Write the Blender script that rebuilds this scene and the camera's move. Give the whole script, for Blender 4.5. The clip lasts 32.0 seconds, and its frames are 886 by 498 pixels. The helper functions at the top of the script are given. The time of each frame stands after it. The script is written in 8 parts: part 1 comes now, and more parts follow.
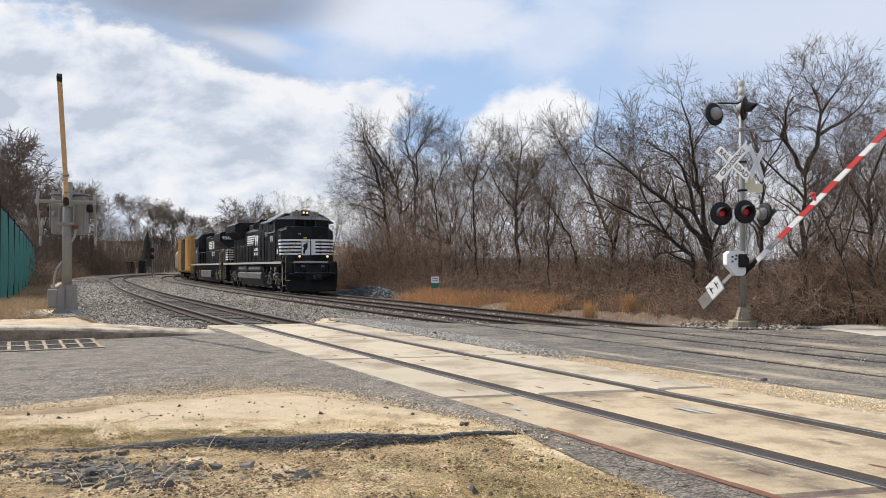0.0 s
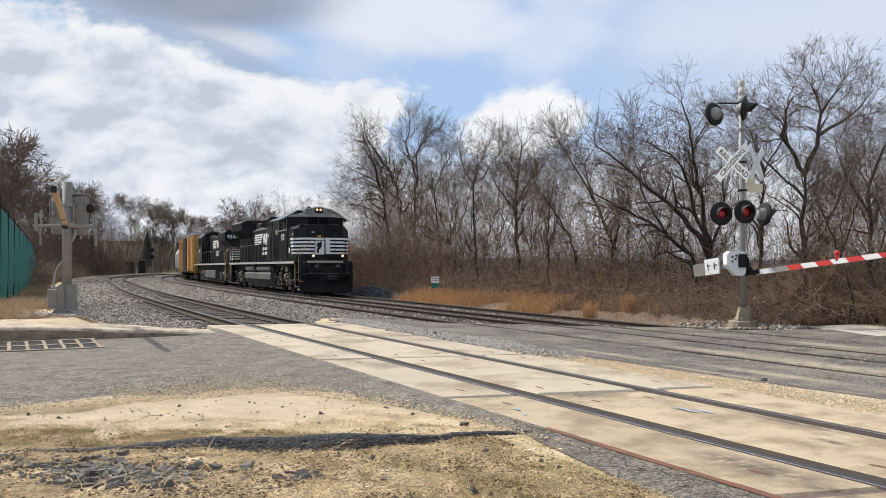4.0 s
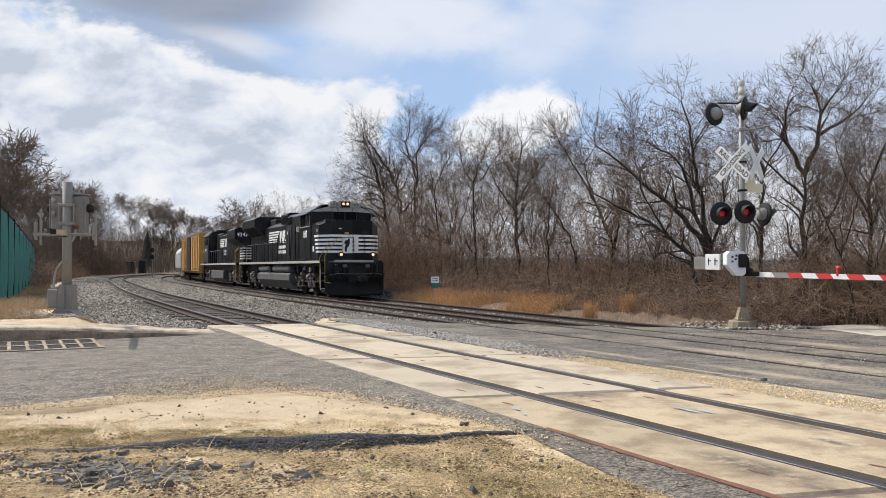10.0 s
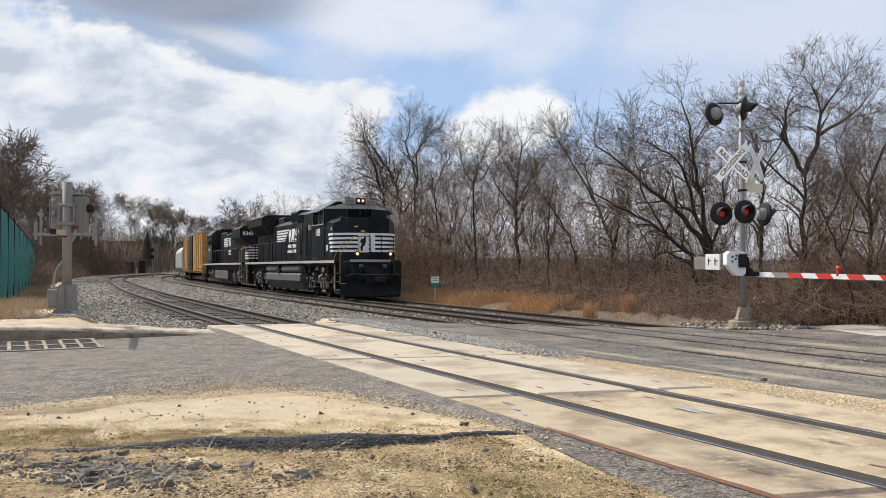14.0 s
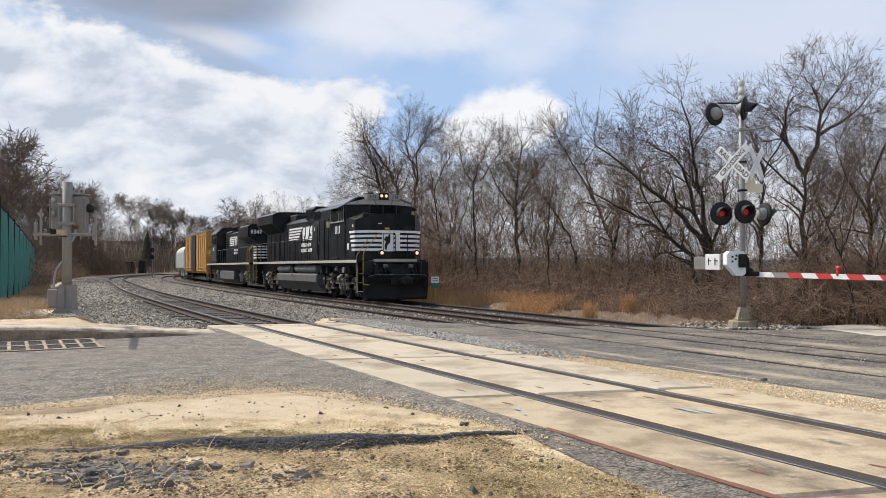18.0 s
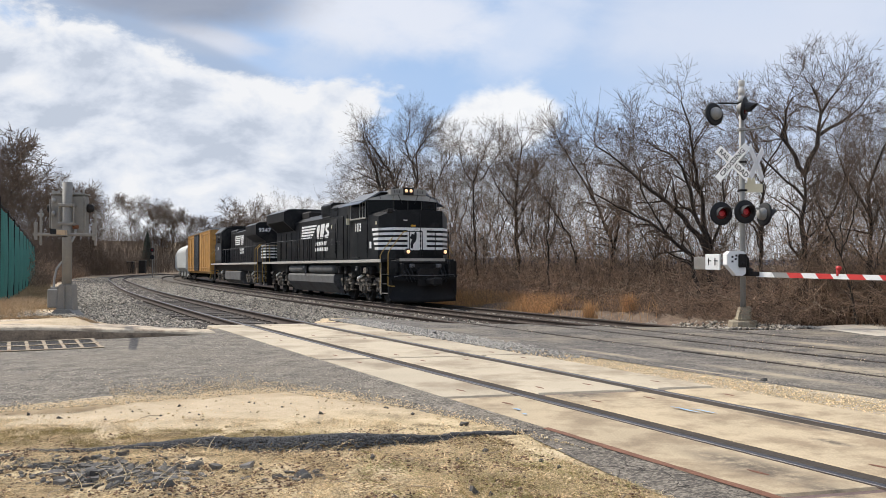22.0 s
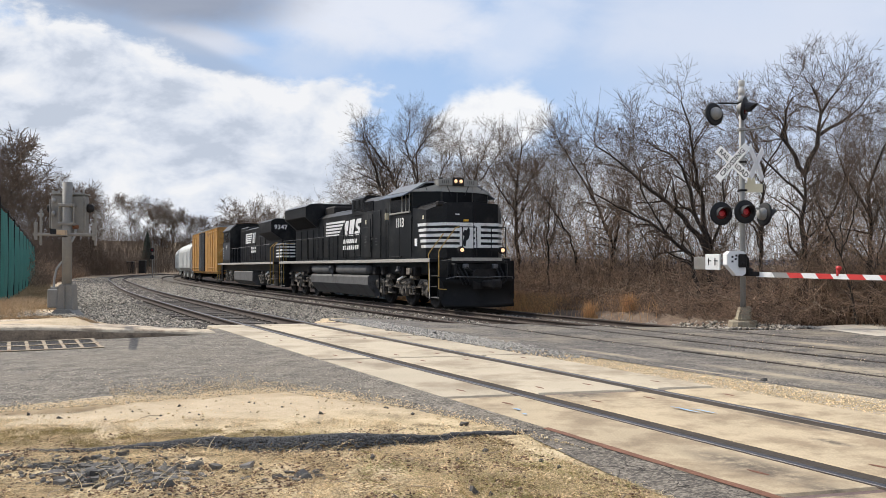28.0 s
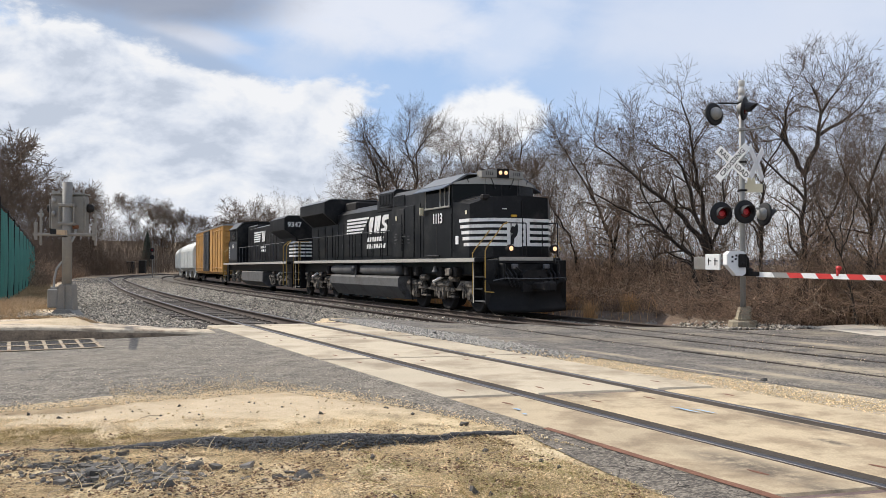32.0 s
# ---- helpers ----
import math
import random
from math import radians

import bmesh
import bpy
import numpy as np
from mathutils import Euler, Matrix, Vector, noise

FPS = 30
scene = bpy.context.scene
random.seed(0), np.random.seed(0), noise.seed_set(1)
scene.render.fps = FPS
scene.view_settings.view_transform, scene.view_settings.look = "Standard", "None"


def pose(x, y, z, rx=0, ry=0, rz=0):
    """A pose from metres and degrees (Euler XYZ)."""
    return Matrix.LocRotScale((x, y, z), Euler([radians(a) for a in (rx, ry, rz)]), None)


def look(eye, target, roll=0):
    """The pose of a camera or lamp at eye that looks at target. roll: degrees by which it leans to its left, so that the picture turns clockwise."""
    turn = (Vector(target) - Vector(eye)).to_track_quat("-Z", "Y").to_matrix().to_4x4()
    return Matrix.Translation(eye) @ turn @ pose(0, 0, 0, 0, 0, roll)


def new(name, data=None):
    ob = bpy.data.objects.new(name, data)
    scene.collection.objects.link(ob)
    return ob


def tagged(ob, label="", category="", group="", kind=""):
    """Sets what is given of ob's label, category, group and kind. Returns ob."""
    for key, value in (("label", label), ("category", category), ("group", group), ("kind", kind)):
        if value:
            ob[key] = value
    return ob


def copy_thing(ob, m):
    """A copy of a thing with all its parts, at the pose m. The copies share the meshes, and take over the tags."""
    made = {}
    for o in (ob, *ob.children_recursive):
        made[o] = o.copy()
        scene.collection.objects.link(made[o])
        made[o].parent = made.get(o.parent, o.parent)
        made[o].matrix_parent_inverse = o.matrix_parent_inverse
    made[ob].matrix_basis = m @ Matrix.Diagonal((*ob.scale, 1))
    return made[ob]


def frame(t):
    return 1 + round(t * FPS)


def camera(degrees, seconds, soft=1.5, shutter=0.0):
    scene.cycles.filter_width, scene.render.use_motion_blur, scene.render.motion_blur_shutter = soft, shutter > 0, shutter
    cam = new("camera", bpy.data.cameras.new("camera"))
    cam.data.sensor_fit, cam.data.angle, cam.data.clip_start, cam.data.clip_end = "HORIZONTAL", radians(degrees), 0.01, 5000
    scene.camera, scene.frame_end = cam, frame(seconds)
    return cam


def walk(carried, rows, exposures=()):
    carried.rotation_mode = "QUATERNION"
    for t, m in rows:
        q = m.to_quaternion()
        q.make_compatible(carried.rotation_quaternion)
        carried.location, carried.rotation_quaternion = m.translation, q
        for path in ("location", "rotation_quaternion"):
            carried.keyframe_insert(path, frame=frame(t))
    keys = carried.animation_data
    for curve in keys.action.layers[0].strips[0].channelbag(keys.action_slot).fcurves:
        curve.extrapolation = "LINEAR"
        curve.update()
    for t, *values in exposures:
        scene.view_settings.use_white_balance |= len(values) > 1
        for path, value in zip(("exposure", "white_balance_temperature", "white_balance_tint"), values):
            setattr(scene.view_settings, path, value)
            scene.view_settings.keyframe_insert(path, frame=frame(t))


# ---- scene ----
# ---- camera: fixed on a low tripod beside the road ----
cam = camera(55.19, 32.0, soft=0.65)
walk(cam, [(0.0, pose(0, 0, 1.38, 91.031, 0, 0)), (32.0, pose(0, 0, 1.38, 91.031, 0, 0))],
     [(0.0, 0.25), (32.0, 0.25)])

# ---- sky and sun ----
SUN_AZ = math.atan2(-0.86, 0.51)   # from +y, clockwise positive
SUN_EL = radians(43)


def sky_colours(nt, vec, blue_in=None):
    """Broken cloud over pale blue, from a direction; returns the colour socket."""
    N, L = nt.nodes, nt.links

    def node(kind, **kw):
        n = N.new(kind)
        for k, v in kw.items():
            n.inputs[k].default_value = v
        return n

    def maths(op, a, b, clamp=False):
        n = N.new("ShaderNodeMath")
        n.operation, n.use_clamp = op, clamp
        for i, v in enumerate((a, b)):
            if isinstance(v, (int, float)):
                n.inputs[i].default_value = v
            else:
                L.new(v, n.inputs[i])
        return n.outputs[0]

    norm = N.new("ShaderNodeVectorMath")
    norm.operation = "NORMALIZE"
    L.new(vec, norm.inputs[0])
    sep = N.new("ShaderNodeSeparateXYZ")
    L.new(norm.outputs[0], sep.inputs[0])
    ahead = maths("MAXIMUM", sep.outputs["Y"], 0.2)
    across, up = maths("DIVIDE", sep.outputs["X"], ahead), maths("DIVIDE", sep.outputs["Z"], ahead)
    flat = N.new("ShaderNodeCombineXYZ")
    L.new(across, flat.inputs[0])
    L.new(up, flat.inputs[1])

    def noise_at(scale, detail, rough, shift=(0, 0, 0), squash=1.7, distort=0.25):
        mp = N.new("ShaderNodeMapping")
        mp.inputs["Rotation"].default_value = (0, 0, radians(14))
        mp.inputs["Scale"].default_value = (1.0, squash, 1.0)
        mp.inputs["Location"].default_value = shift
        L.new(flat.outputs[0], mp.inputs["Vector"])
        n = node("ShaderNodeTexNoise", Scale=scale, Detail=detail, Roughness=rough, Distortion=distort)
        L.new(mp.outputs[0], n.inputs["Vector"])
        return n.outputs["Fac"]

    def bank(cx, cy, rx, ry, turn=0.0):
        """Soft oval region of the sky, 1 at its heart and 0 at its rim."""
        dx, dy = maths("SUBTRACT", across, cx), maths("SUBTRACT", up, cy)
        c, s_ = math.cos(turn), math.sin(turn)
        a = maths("ADD", maths("MULTIPLY", dx, c / rx), maths("MULTIPLY", dy, s_ / rx))
        b_ = maths("ADD", maths("MULTIPLY", dx, -s_ / ry), maths("MULTIPLY", dy, c / ry))
        r2 = maths("ADD", maths("MULTIPLY", a, a), maths("MULTIPLY", b_, b_))
        return maths("DIVIDE", 1.0, maths("ADD", 1.0, maths("MULTIPLY", maths("MULTIPLY", r2, r2), 1.0)))

    def ease(v, lo, hi):
        n = N.new("ShaderNodeMapRange")
        n.interpolation_type = "SMOOTHSTEP"
        n.inputs["From Min"].default_value, n.inputs["From Max"].default_value = lo, hi
        L.new(v, n.inputs["Value"])
        return n.outputs[0]

    def blend(fac, under, over):
        n = N.new("ShaderNodeMixRGB")
        L.new(fac, n.inputs["Fac"])
        for i, c in ((1, under), (2, over)):
            if isinstance(c, tuple):
                n.inputs[i].default_value = (*c, 1)
            else:
                L.new(c, n.inputs[i])
        return n.outputs["Color"]

    def ramp(fac, *stops):
        r = N.new("ShaderNodeValToRGB")
        e = r.color_ramp.elements
        e[0].position, e[0].color = stops[0][0], (*stops[0][1], 1)
        e[1].position, e[1].color = stops[-1][0], (*stops[-1][1], 1)
        for pos, c in stops[1:-1]:
            e.new(pos).color = (*c, 1)
        L.new(fac, r.inputs["Fac"])
        return r.outputs["Color"]

    big = noise_at(4.2, 8.0, 0.55)
    fine = noise_at(11.0, 9.0, 0.6, (3.1, 1.7, 0))
    soft = noise_at(3.0, 3.0, 0.5, (5.1, 0.7, 0), 1.4, 0.0)
    rag = maths("ADD", maths("MULTIPLY", maths("SUBTRACT", big, 0.5), 0.6), maths("MULTIPLY", maths("SUBTRACT", fine, 0.5), 0.5))
    # clear blue, milky towards the land and under thin cloud to the right
    blue = ramp(sep.outputs["Z"], (0.0, (0.60, 0.66, 0.72)), (0.14, (0.37, 0.52, 0.76)), (0.34, (0.30, 0.44, 0.68)))
    c = blue_in if blue_in else blue
    veil = maths("ADD", maths("MULTIPLY", ease(across, 0.08, 0.50), 0.72), maths("MULTIPLY", maths("SUBTRACT", soft, 0.5), 1.3))
    veil = maths("ADD", maths("ADD", veil, 0.26), maths("MULTIPLY", rag, 0.35))
    c = blend(ease(veil, 0.0, 1.2), c, (0.54, 0.60, 0.725))
    # thin white cloud high in the middle
    for cx, cy, rx, ry, turn, amt, tone in ((-0.03, 0.295, 0.15, 0.055, 0.0, 0.80, (0.72, 0.735, 0.79)), (0.14, 0.28, 0.09, 0.05, 0.5, 0.55, (0.66, 0.70, 0.79)),
                                            (-0.235, 0.262, 0.085, 0.022, -0.2, 0.75, (0.64, 0.645, 0.69)), (-0.10, 0.245, 0.07, 0.03, 0.2, 0.35, (0.62, 0.66, 0.74)), (0.40, 0.29, 0.25, 0.05, 0.1, 0.35, (0.68, 0.71, 0.79))):
        f = maths("ADD", bank(cx, cy, rx, ry, turn), maths("MULTIPLY", rag, 1.7))
        c = blend(maths("MULTIPLY", ease(f, 0.30, 1.0), amt), c, tone)
    # slate-grey sheet at the top
    f = maths("ADD", bank(-0.29, 0.325, 0.17, 0.050, -0.10), maths("MULTIPLY", rag, 1.1))
    c = blend(maths("MULTIPLY", ease(f, 0.22, 0.95), 0.92), c, ramp(big, (0.3, (0.21, 0.24, 0.315)), (0.7, (0.36, 0.39, 0.465))))
    f = maths("ADD", bank(-0.30, 0.258, 0.16, 0.02, -0.30), maths("MULTIPLY", rag, 1.0))
    c = blend(maths("MULTIPLY", ease(f, 0.2, 0.8), 0.8), c, (0.33, 0.41, 0.55))
    # milky light low over the land
    low = maths("ADD", maths("MULTIPLY", ease(up, 0.185, 0.06), 0.95), maths("MULTIPLY", rag, 0.7))
    c = blend(maths("MULTIPLY", ease(low, 0.05, 0.95), 0.92), c, (0.69, 0.71, 0.745))
    # bright heap over the trees
    f = maths("ADD", bank(0.10, 0.165, 0.085, 0.040, 0.25), maths("MULTIPLY", rag, 1.9))
    c = blend(ease(f, 0.36, 0.78), c, ramp(maths("ADD", fine, maths("MULTIPLY", rag, 0.6)), (0.30, (0.63, 0.66, 0.72)), (0.55, (0.78, 0.79, 0.81))))
    # great bank of cloud to the left: its upper edge falls away to the right, sunlit along the rim
    edge = maths("SUBTRACT", maths("ADD", 0.207, maths("MULTIPLY", across, -0.185)), up)
    end = maths("ADD", maths("MULTIPLY", maths("SUBTRACT", -0.03, across), 0.5), maths("MULTIPLY", rag, 0.06))
    inside = maths("ADD", maths("MINIMUM", edge, end), maths("MULTIPLY", rag, 0.19))
    here, sunward = noise_at(8.5, 9.0, 0.55, (1.3, 0.4, 0), 1.6), noise_at(8.5, 9.0, 0.55, (1.27, 0.445, 0), 1.6)
    body = maths("ADD", maths("MULTIPLY", maths("SUBTRACT", here, sunward), 2.0), maths("MULTIPLY", soft, 0.30))
    body = maths("ADD", body, maths("MULTIPLY", rag, 0.42))
    rim = maths("MULTIPLY", ease(inside, 0.055, 0.010), 0.26)
    ripple = maths("ADD", edge, maths("MULTIPLY", rag, 0.19))
    belly = maths("MULTIPLY", maths("MULTIPLY", maths("SUBTRACT", ease(ripple, 0.022, 0.07), ease(ripple, 0.10, 0.20)), ease(across, -0.08, -0.24)), 0.17)
    body = maths("ADD", maths("SUBTRACT", maths("ADD", body, rim), belly), 0.20)
    tone = ramp(body, (0.08, (0.46, 0.51, 0.60)), (0.24, (0.56, 0.605, 0.69)), (0.38, (0.645, 0.68, 0.745)), (0.62, (0.75, 0.76, 0.785)))
    c = blend(ease(inside, -0.006, 0.016), c, tone)
    return c


world = bpy.data.worlds.new("sky")
scene.world = world
world.use_nodes = True
_n = world.node_tree
_n.nodes.clear()
_sky = _n.nodes.new("ShaderNodeTexSky")
_sky.sky_type, _sky.sun_disc = "NISHITA", False
_sky.sun_elevation, _sky.sun_rotation = SUN_EL, SUN_AZ
_sky.air_density, _sky.dust_density = 1.0, 1.5
_bg = _n.nodes.new("ShaderNodeBackground")
_bg.inputs["Strength"].default_value = 1.22
_out = _n.nodes.new("ShaderNodeOutputWorld")
_co = _n.nodes.new("ShaderNodeTexCoord")
_k = _n.nodes.new("ShaderNodeVectorMath")
_k.operation = "SCALE"
_k.inputs["Scale"].default_value = 0.13
_n.links.new(_sky.outputs[0], _k.inputs[0])
_n.links.new(sky_colours(_n, _co.outputs["Generated"], _k.outputs[0]), _bg.inputs["Color"])
_n.links.new(_bg.outputs[0], _out.inputs["Surface"])

_sun = bpy.data.lights.new("sun", "SUN")
_sun.energy, _sun.angle, _sun.color = 3.6, radians(0.6), (1.0, 0.94, 0.85)
sun = new("sun", _sun)
sun.matrix_world = look((-86, 51, 100 * math.tan(SUN_EL)), (0, 0, 0))
# ---- materials ----
def material(name, base, rough=0.8, metal=0.0, vary=0.25, scale=6.0, fine=60.0, bump=0.2, stain=None, stain_amt=0.5,
             stain_scale=1.5, island=0.0, coat=0.0, emit=0.0, spec=0.5, tall=1.0, bump_dist=0.01, obj_rand=0.0):
    """A worn surface: base colour, broad and fine variation, optional stain colour, and fine relief."""
    m = bpy.data.materials.new(name)
    m.use_nodes = True
    nt = m.node_tree
    N, L = nt.nodes, nt.links
    p = N["Principled BSDF"]
    co = N.new("ShaderNodeTexCoord")
    mp = N.new("ShaderNodeMapping")
    mp.inputs["Scale"].default_value = (1, 1, tall)
    L.new(co.outputs["Object"], mp.inputs["Vector"])
    a = N.new("ShaderNodeTexNoise")
    a.inputs["Scale"].default_value, a.inputs["Detail"].default_value, a.inputs["Roughness"].default_value = scale, 6.0, 0.6
    L.new(mp.outputs[0], a.inputs["Vector"])
    f = N.new("ShaderNodeTexNoise")
    f.inputs["Scale"].default_value, f.inputs["Detail"].default_value = fine, 4.0
    L.new(mp.outputs[0], f.inputs["Vector"])
    add = N.new("ShaderNodeMath")
    add.operation = "ADD"
    L.new(a.outputs["Fac"], add.inputs[0])
    L.new(f.outputs["Fac"], add.inputs[1])
    rng = N.new("ShaderNodeMapRange")
    rng.inputs["From Min"].default_value, rng.inputs["From Max"].default_value = 0.65, 1.35
    rng.inputs["To Min"].default_value, rng.inputs["To Max"].default_value = 1 - vary, 1 + vary
    L.new(add.outputs[0], rng.inputs["Value"])
    value = rng.outputs[0]
    if island or obj_rand:
        if island:
            g = N.new("ShaderNodeNewGeometry")
            src, amt = g.outputs["Random Per Island"], island
        else:
            g = N.new("ShaderNodeObjectInfo")
            src, amt = g.outputs["Random"], obj_rand
        r2 = N.new("ShaderNodeMapRange")
        r2.inputs["To Min"].default_value, r2.inputs["To Max"].default_value = 1 - amt, 1 + amt
        L.new(src, r2.inputs["Value"])
        mul = N.new("ShaderNodeMath")
        mul.operation = "MULTIPLY"
        L.new(value, mul.inputs[0])
        L.new(r2.outputs[0], mul.inputs[1])
        value = mul.outputs[0]
    col = N.new("ShaderNodeVectorMath")
    col.operation = "SCALE"
    L.new(value, col.inputs["Scale"])
    if stain:
        s = N.new("ShaderNodeTexNoise")
        s.inputs["Scale"].default_value, s.inputs["Detail"].default_value, s.inputs["Roughness"].default_value = stain_scale, 8.0, 0.65
        L.new(mp.outputs[0], s.inputs["Vector"])
        sr = N.new("ShaderNodeMapRange")
        sr.inputs["From Min"].default_value, sr.inputs["From Max"].default_value = 0.62 - 0.3 * stain_amt, 0.78 - 0.3 * stain_amt
        L.new(s.outputs["Fac"], sr.inputs["Value"])
        mx = N.new("ShaderNodeMixRGB")
        mx.inputs[1].default_value, mx.inputs[2].default_value = (*base, 1), (*stain, 1)
        L.new(sr.outputs[0], mx.inputs["Fac"])
        L.new(mx.outputs[0], col.inputs[0])
    else:
        col.inputs[0].default_value = base
    L.new(col.outputs[0], p.inputs["Base Color"])
    p.inputs["Roughness"].default_value, p.inputs["Metallic"].default_value = rough, metal
    p.inputs["Coat Weight"].default_value = coat
    p.inputs["Specular IOR Level"].default_value = spec
    if bump:
        bp = N.new("ShaderNodeBump")
        bp.inputs["Strength"].default_value, bp.inputs["Distance"].default_value = bump, bump_dist
        L.new(add.outputs[0], bp.inputs["Height"])
        L.new(bp.outputs[0], p.inputs["Normal"])
    if emit:
        p.inputs["Emission Color"].default_value = (*base, 1)
        p.inputs["Emission Strength"].default_value = emit
    return m


SAND = material("sandy soil", (0.42, 0.34, 0.235), 0.97, vary=0.22, scale=2.2, fine=45, bump=0.5, stain=(0.24, 0.20, 0.135), stain_scale=0.7, stain_amt=0.3)
CONCRETE = material("worn concrete", (0.50, 0.445, 0.36), 0.88, vary=0.13, scale=3, fine=50, bump=0.15, stain=(0.30, 0.255, 0.20), stain_scale=1.3, stain_amt=0.35, obj_rand=0.06)
PANEL = material("crossing concrete", (0.47, 0.37, 0.235), 0.82, vary=0.2, scale=1.1, fine=60, bump=0.15, stain=(0.29, 0.215, 0.13), stain_scale=1.9, stain_amt=0.55, obj_rand=0.08)
PALE_PANEL = material("pale crossing concrete", (0.49, 0.41, 0.29), 0.82, vary=0.16, scale=1.1, fine=60, bump=0.15, stain=(0.30, 0.235, 0.155), stain_scale=0.8, stain_amt=0.5, obj_rand=0.08)
GRATE = material("rust-tinted grate", (0.36, 0.29, 0.20), 0.85, vary=0.3, scale=5, fine=40, bump=0.2, stain=(0.24, 0.16, 0.09), stain_scale=3, stain_amt=0.5)
KERB = material("kerb concrete", (0.56, 0.46, 0.33), 0.9, vary=0.2, scale=3, fine=40, bump=0.3, stain=(0.25, 0.19, 0.13), stain_scale=2.0)
RUBBER = material("black rubber", (0.07, 0.058, 0.047), 0.9, spec=0.1, vary=0.3, scale=5, bump=0.2)
RAIL_TOP = material("polished rail", (0.13, 0.125, 0.125), 0.5, metal=1.0, vary=0.12, scale=1.5, fine=30, bump=0.02)
RAIL_RUST = material("rusty rail", (0.058, 0.041, 0.031), 0.8, metal=0.2, vary=0.35, scale=4, fine=40, bump=0.3)
RUST = material("rusted steel", (0.19, 0.088, 0.052), 0.85, metal=0.3, vary=0.35, scale=5, fine=60, bump=0.4)
TIE = material("weathered tie", (0.10, 0.083, 0.067), 0.95, vary=0.35, scale=4, fine=30, bump=0.6, obj_rand=0.3)
STONE = material("ballast stone", (0.29, 0.255, 0.205), 0.9, vary=0.3, scale=9, fine=70, bump=0.3, island=0.8)
STONE_BED = material("ballast bed", (0.095, 0.083, 0.068), 0.95, vary=0.5, scale=7, fine=22, bump=1.0, bump_dist=0.03)
PALE_STONE = material("pale gravel", (0.64, 0.49, 0.29), 0.92, vary=0.2, scale=9, fine=70, bump=0.3, island=0.4)
DARK_STONE = material("dark slate", (0.080, 0.071, 0.060), 0.8, vary=0.35, scale=7, fine=50, bump=0.4, island=0.4)
SLATE = material("dusty slate", (0.115, 0.105, 0.092), 0.85, vary=0.4, scale=7, fine=50, bump=0.4, obj_rand=0.55, stain=(0.20, 0.17, 0.13), stain_scale=3, stain_amt=0.35)
TRAP_STONE = material("grey-green stone", (0.12, 0.135, 0.135), 0.9, vary=0.3, scale=7, fine=50, bump=0.4, island=0.5)
MILLINGS = material("asphalt millings", (0.075, 0.073, 0.072), 0.95, vary=0.4, scale=9, fine=60, bump=0.5, island=0.5)
DRY_GRASS = material("dry grass", (0.70, 0.55, 0.33), 0.9, vary=0.2, scale=4, bump=0, island=0.45)
ORANGE_GRASS = material("tawny broom grass", (0.58, 0.335, 0.15), 0.9, vary=0.2, scale=2, bump=0, island=0.4)
GREEN_GRASS = material("dull green grass", (0.34, 0.26, 0.105), 0.9, vary=0.25, scale=4, bump=0, island=0.45)
THATCH = material("brown thatch", (0.27, 0.17, 0.085), 0.95, vary=0.3, scale=4, bump=0, island=0.6)
WEED = material("yellow-green weed", (0.33, 0.31, 0.10), 0.9, vary=0.3, scale=4, bump=0, island=0.5)
BARK = material("grey-brown bark", (0.048, 0.037, 0.029), 0.95, vary=0.35, scale=3, fine=25, bump=0.5, tall=0.3)
TWIG = material("brown twigs", (0.112, 0.077, 0.053), 0.95, vary=0.2, scale=2, bump=0, island=0.4)
BRAMBLE = material("brown bramble stems", (0.25, 0.167, 0.111), 0.95, vary=0.2, scale=2, bump=0, island=0.75)
LEAF_BIT = material("brown leaf bits", (0.15, 0.085, 0.05), 0.95, vary=0.3, scale=9, bump=0, island=0.6)
HILL = material("blue-grey hill", (0.07, 0.085, 0.115), 1.0, vary=0.25, scale=0.01, fine=0.05, bump=0)
STEEL = material("galvanised steel", (0.28, 0.28, 0.27), 0.65, metal=0.2, vary=0.15, scale=4, fine=30, bump=0.05)
ALU = material("grey aluminium paint", (0.26, 0.255, 0.24), 0.55, metal=0.2, vary=0.14, scale=3, fine=30, bump=0.05)
GREY = material("grey painted metal", (0.20, 0.187, 0.165), 0.7, metal=0.0, vary=0.18, scale=3, fine=30, bump=0.08)
DARK_METAL = material("dark grimy metal", (0.022, 0.020, 0.019), 0.75, spec=0.15, metal=0.0, vary=0.4, scale=4, fine=30, bump=0.2)
WHITE = material("white paint", (0.74, 0.74, 0.72), 0.5, vary=0.08, scale=4, fine=40, bump=0.03, stain=(0.55, 0.52, 0.47), stain_scale=3, stain_amt=0.15)
CREAM = material("faded cream panel", (0.72, 0.66, 0.47), 0.6, vary=0.08, scale=4, bump=0.03)
BELL_GREY = material("pale weathered paint", (0.52, 0.52, 0.50), 0.6, vary=0.12, scale=6, bump=0.05, stain=(0.38, 0.36, 0.33), stain_scale=4, stain_amt=0.4)
STAINED = material("rust-stained base paint", (0.29, 0.245, 0.17), 0.75, vary=0.3, scale=5, fine=40, bump=0.15, stain=(0.17, 0.12, 0.07), stain_scale=4, stain_amt=0.5)
RED = material("red reflective sheet", (0.55, 0.035, 0.03), 0.45, vary=0.08, scale=5, bump=0)
BLACK = material("matt black", (0.013, 0.013, 0.014), 0.6, vary=0.3, scale=4, bump=0.05, spec=0.3)
HOOD = material("faded black visor paint", (0.035, 0.035, 0.036), 0.6, vary=0.3, scale=6, bump=0.05, spec=0.3)
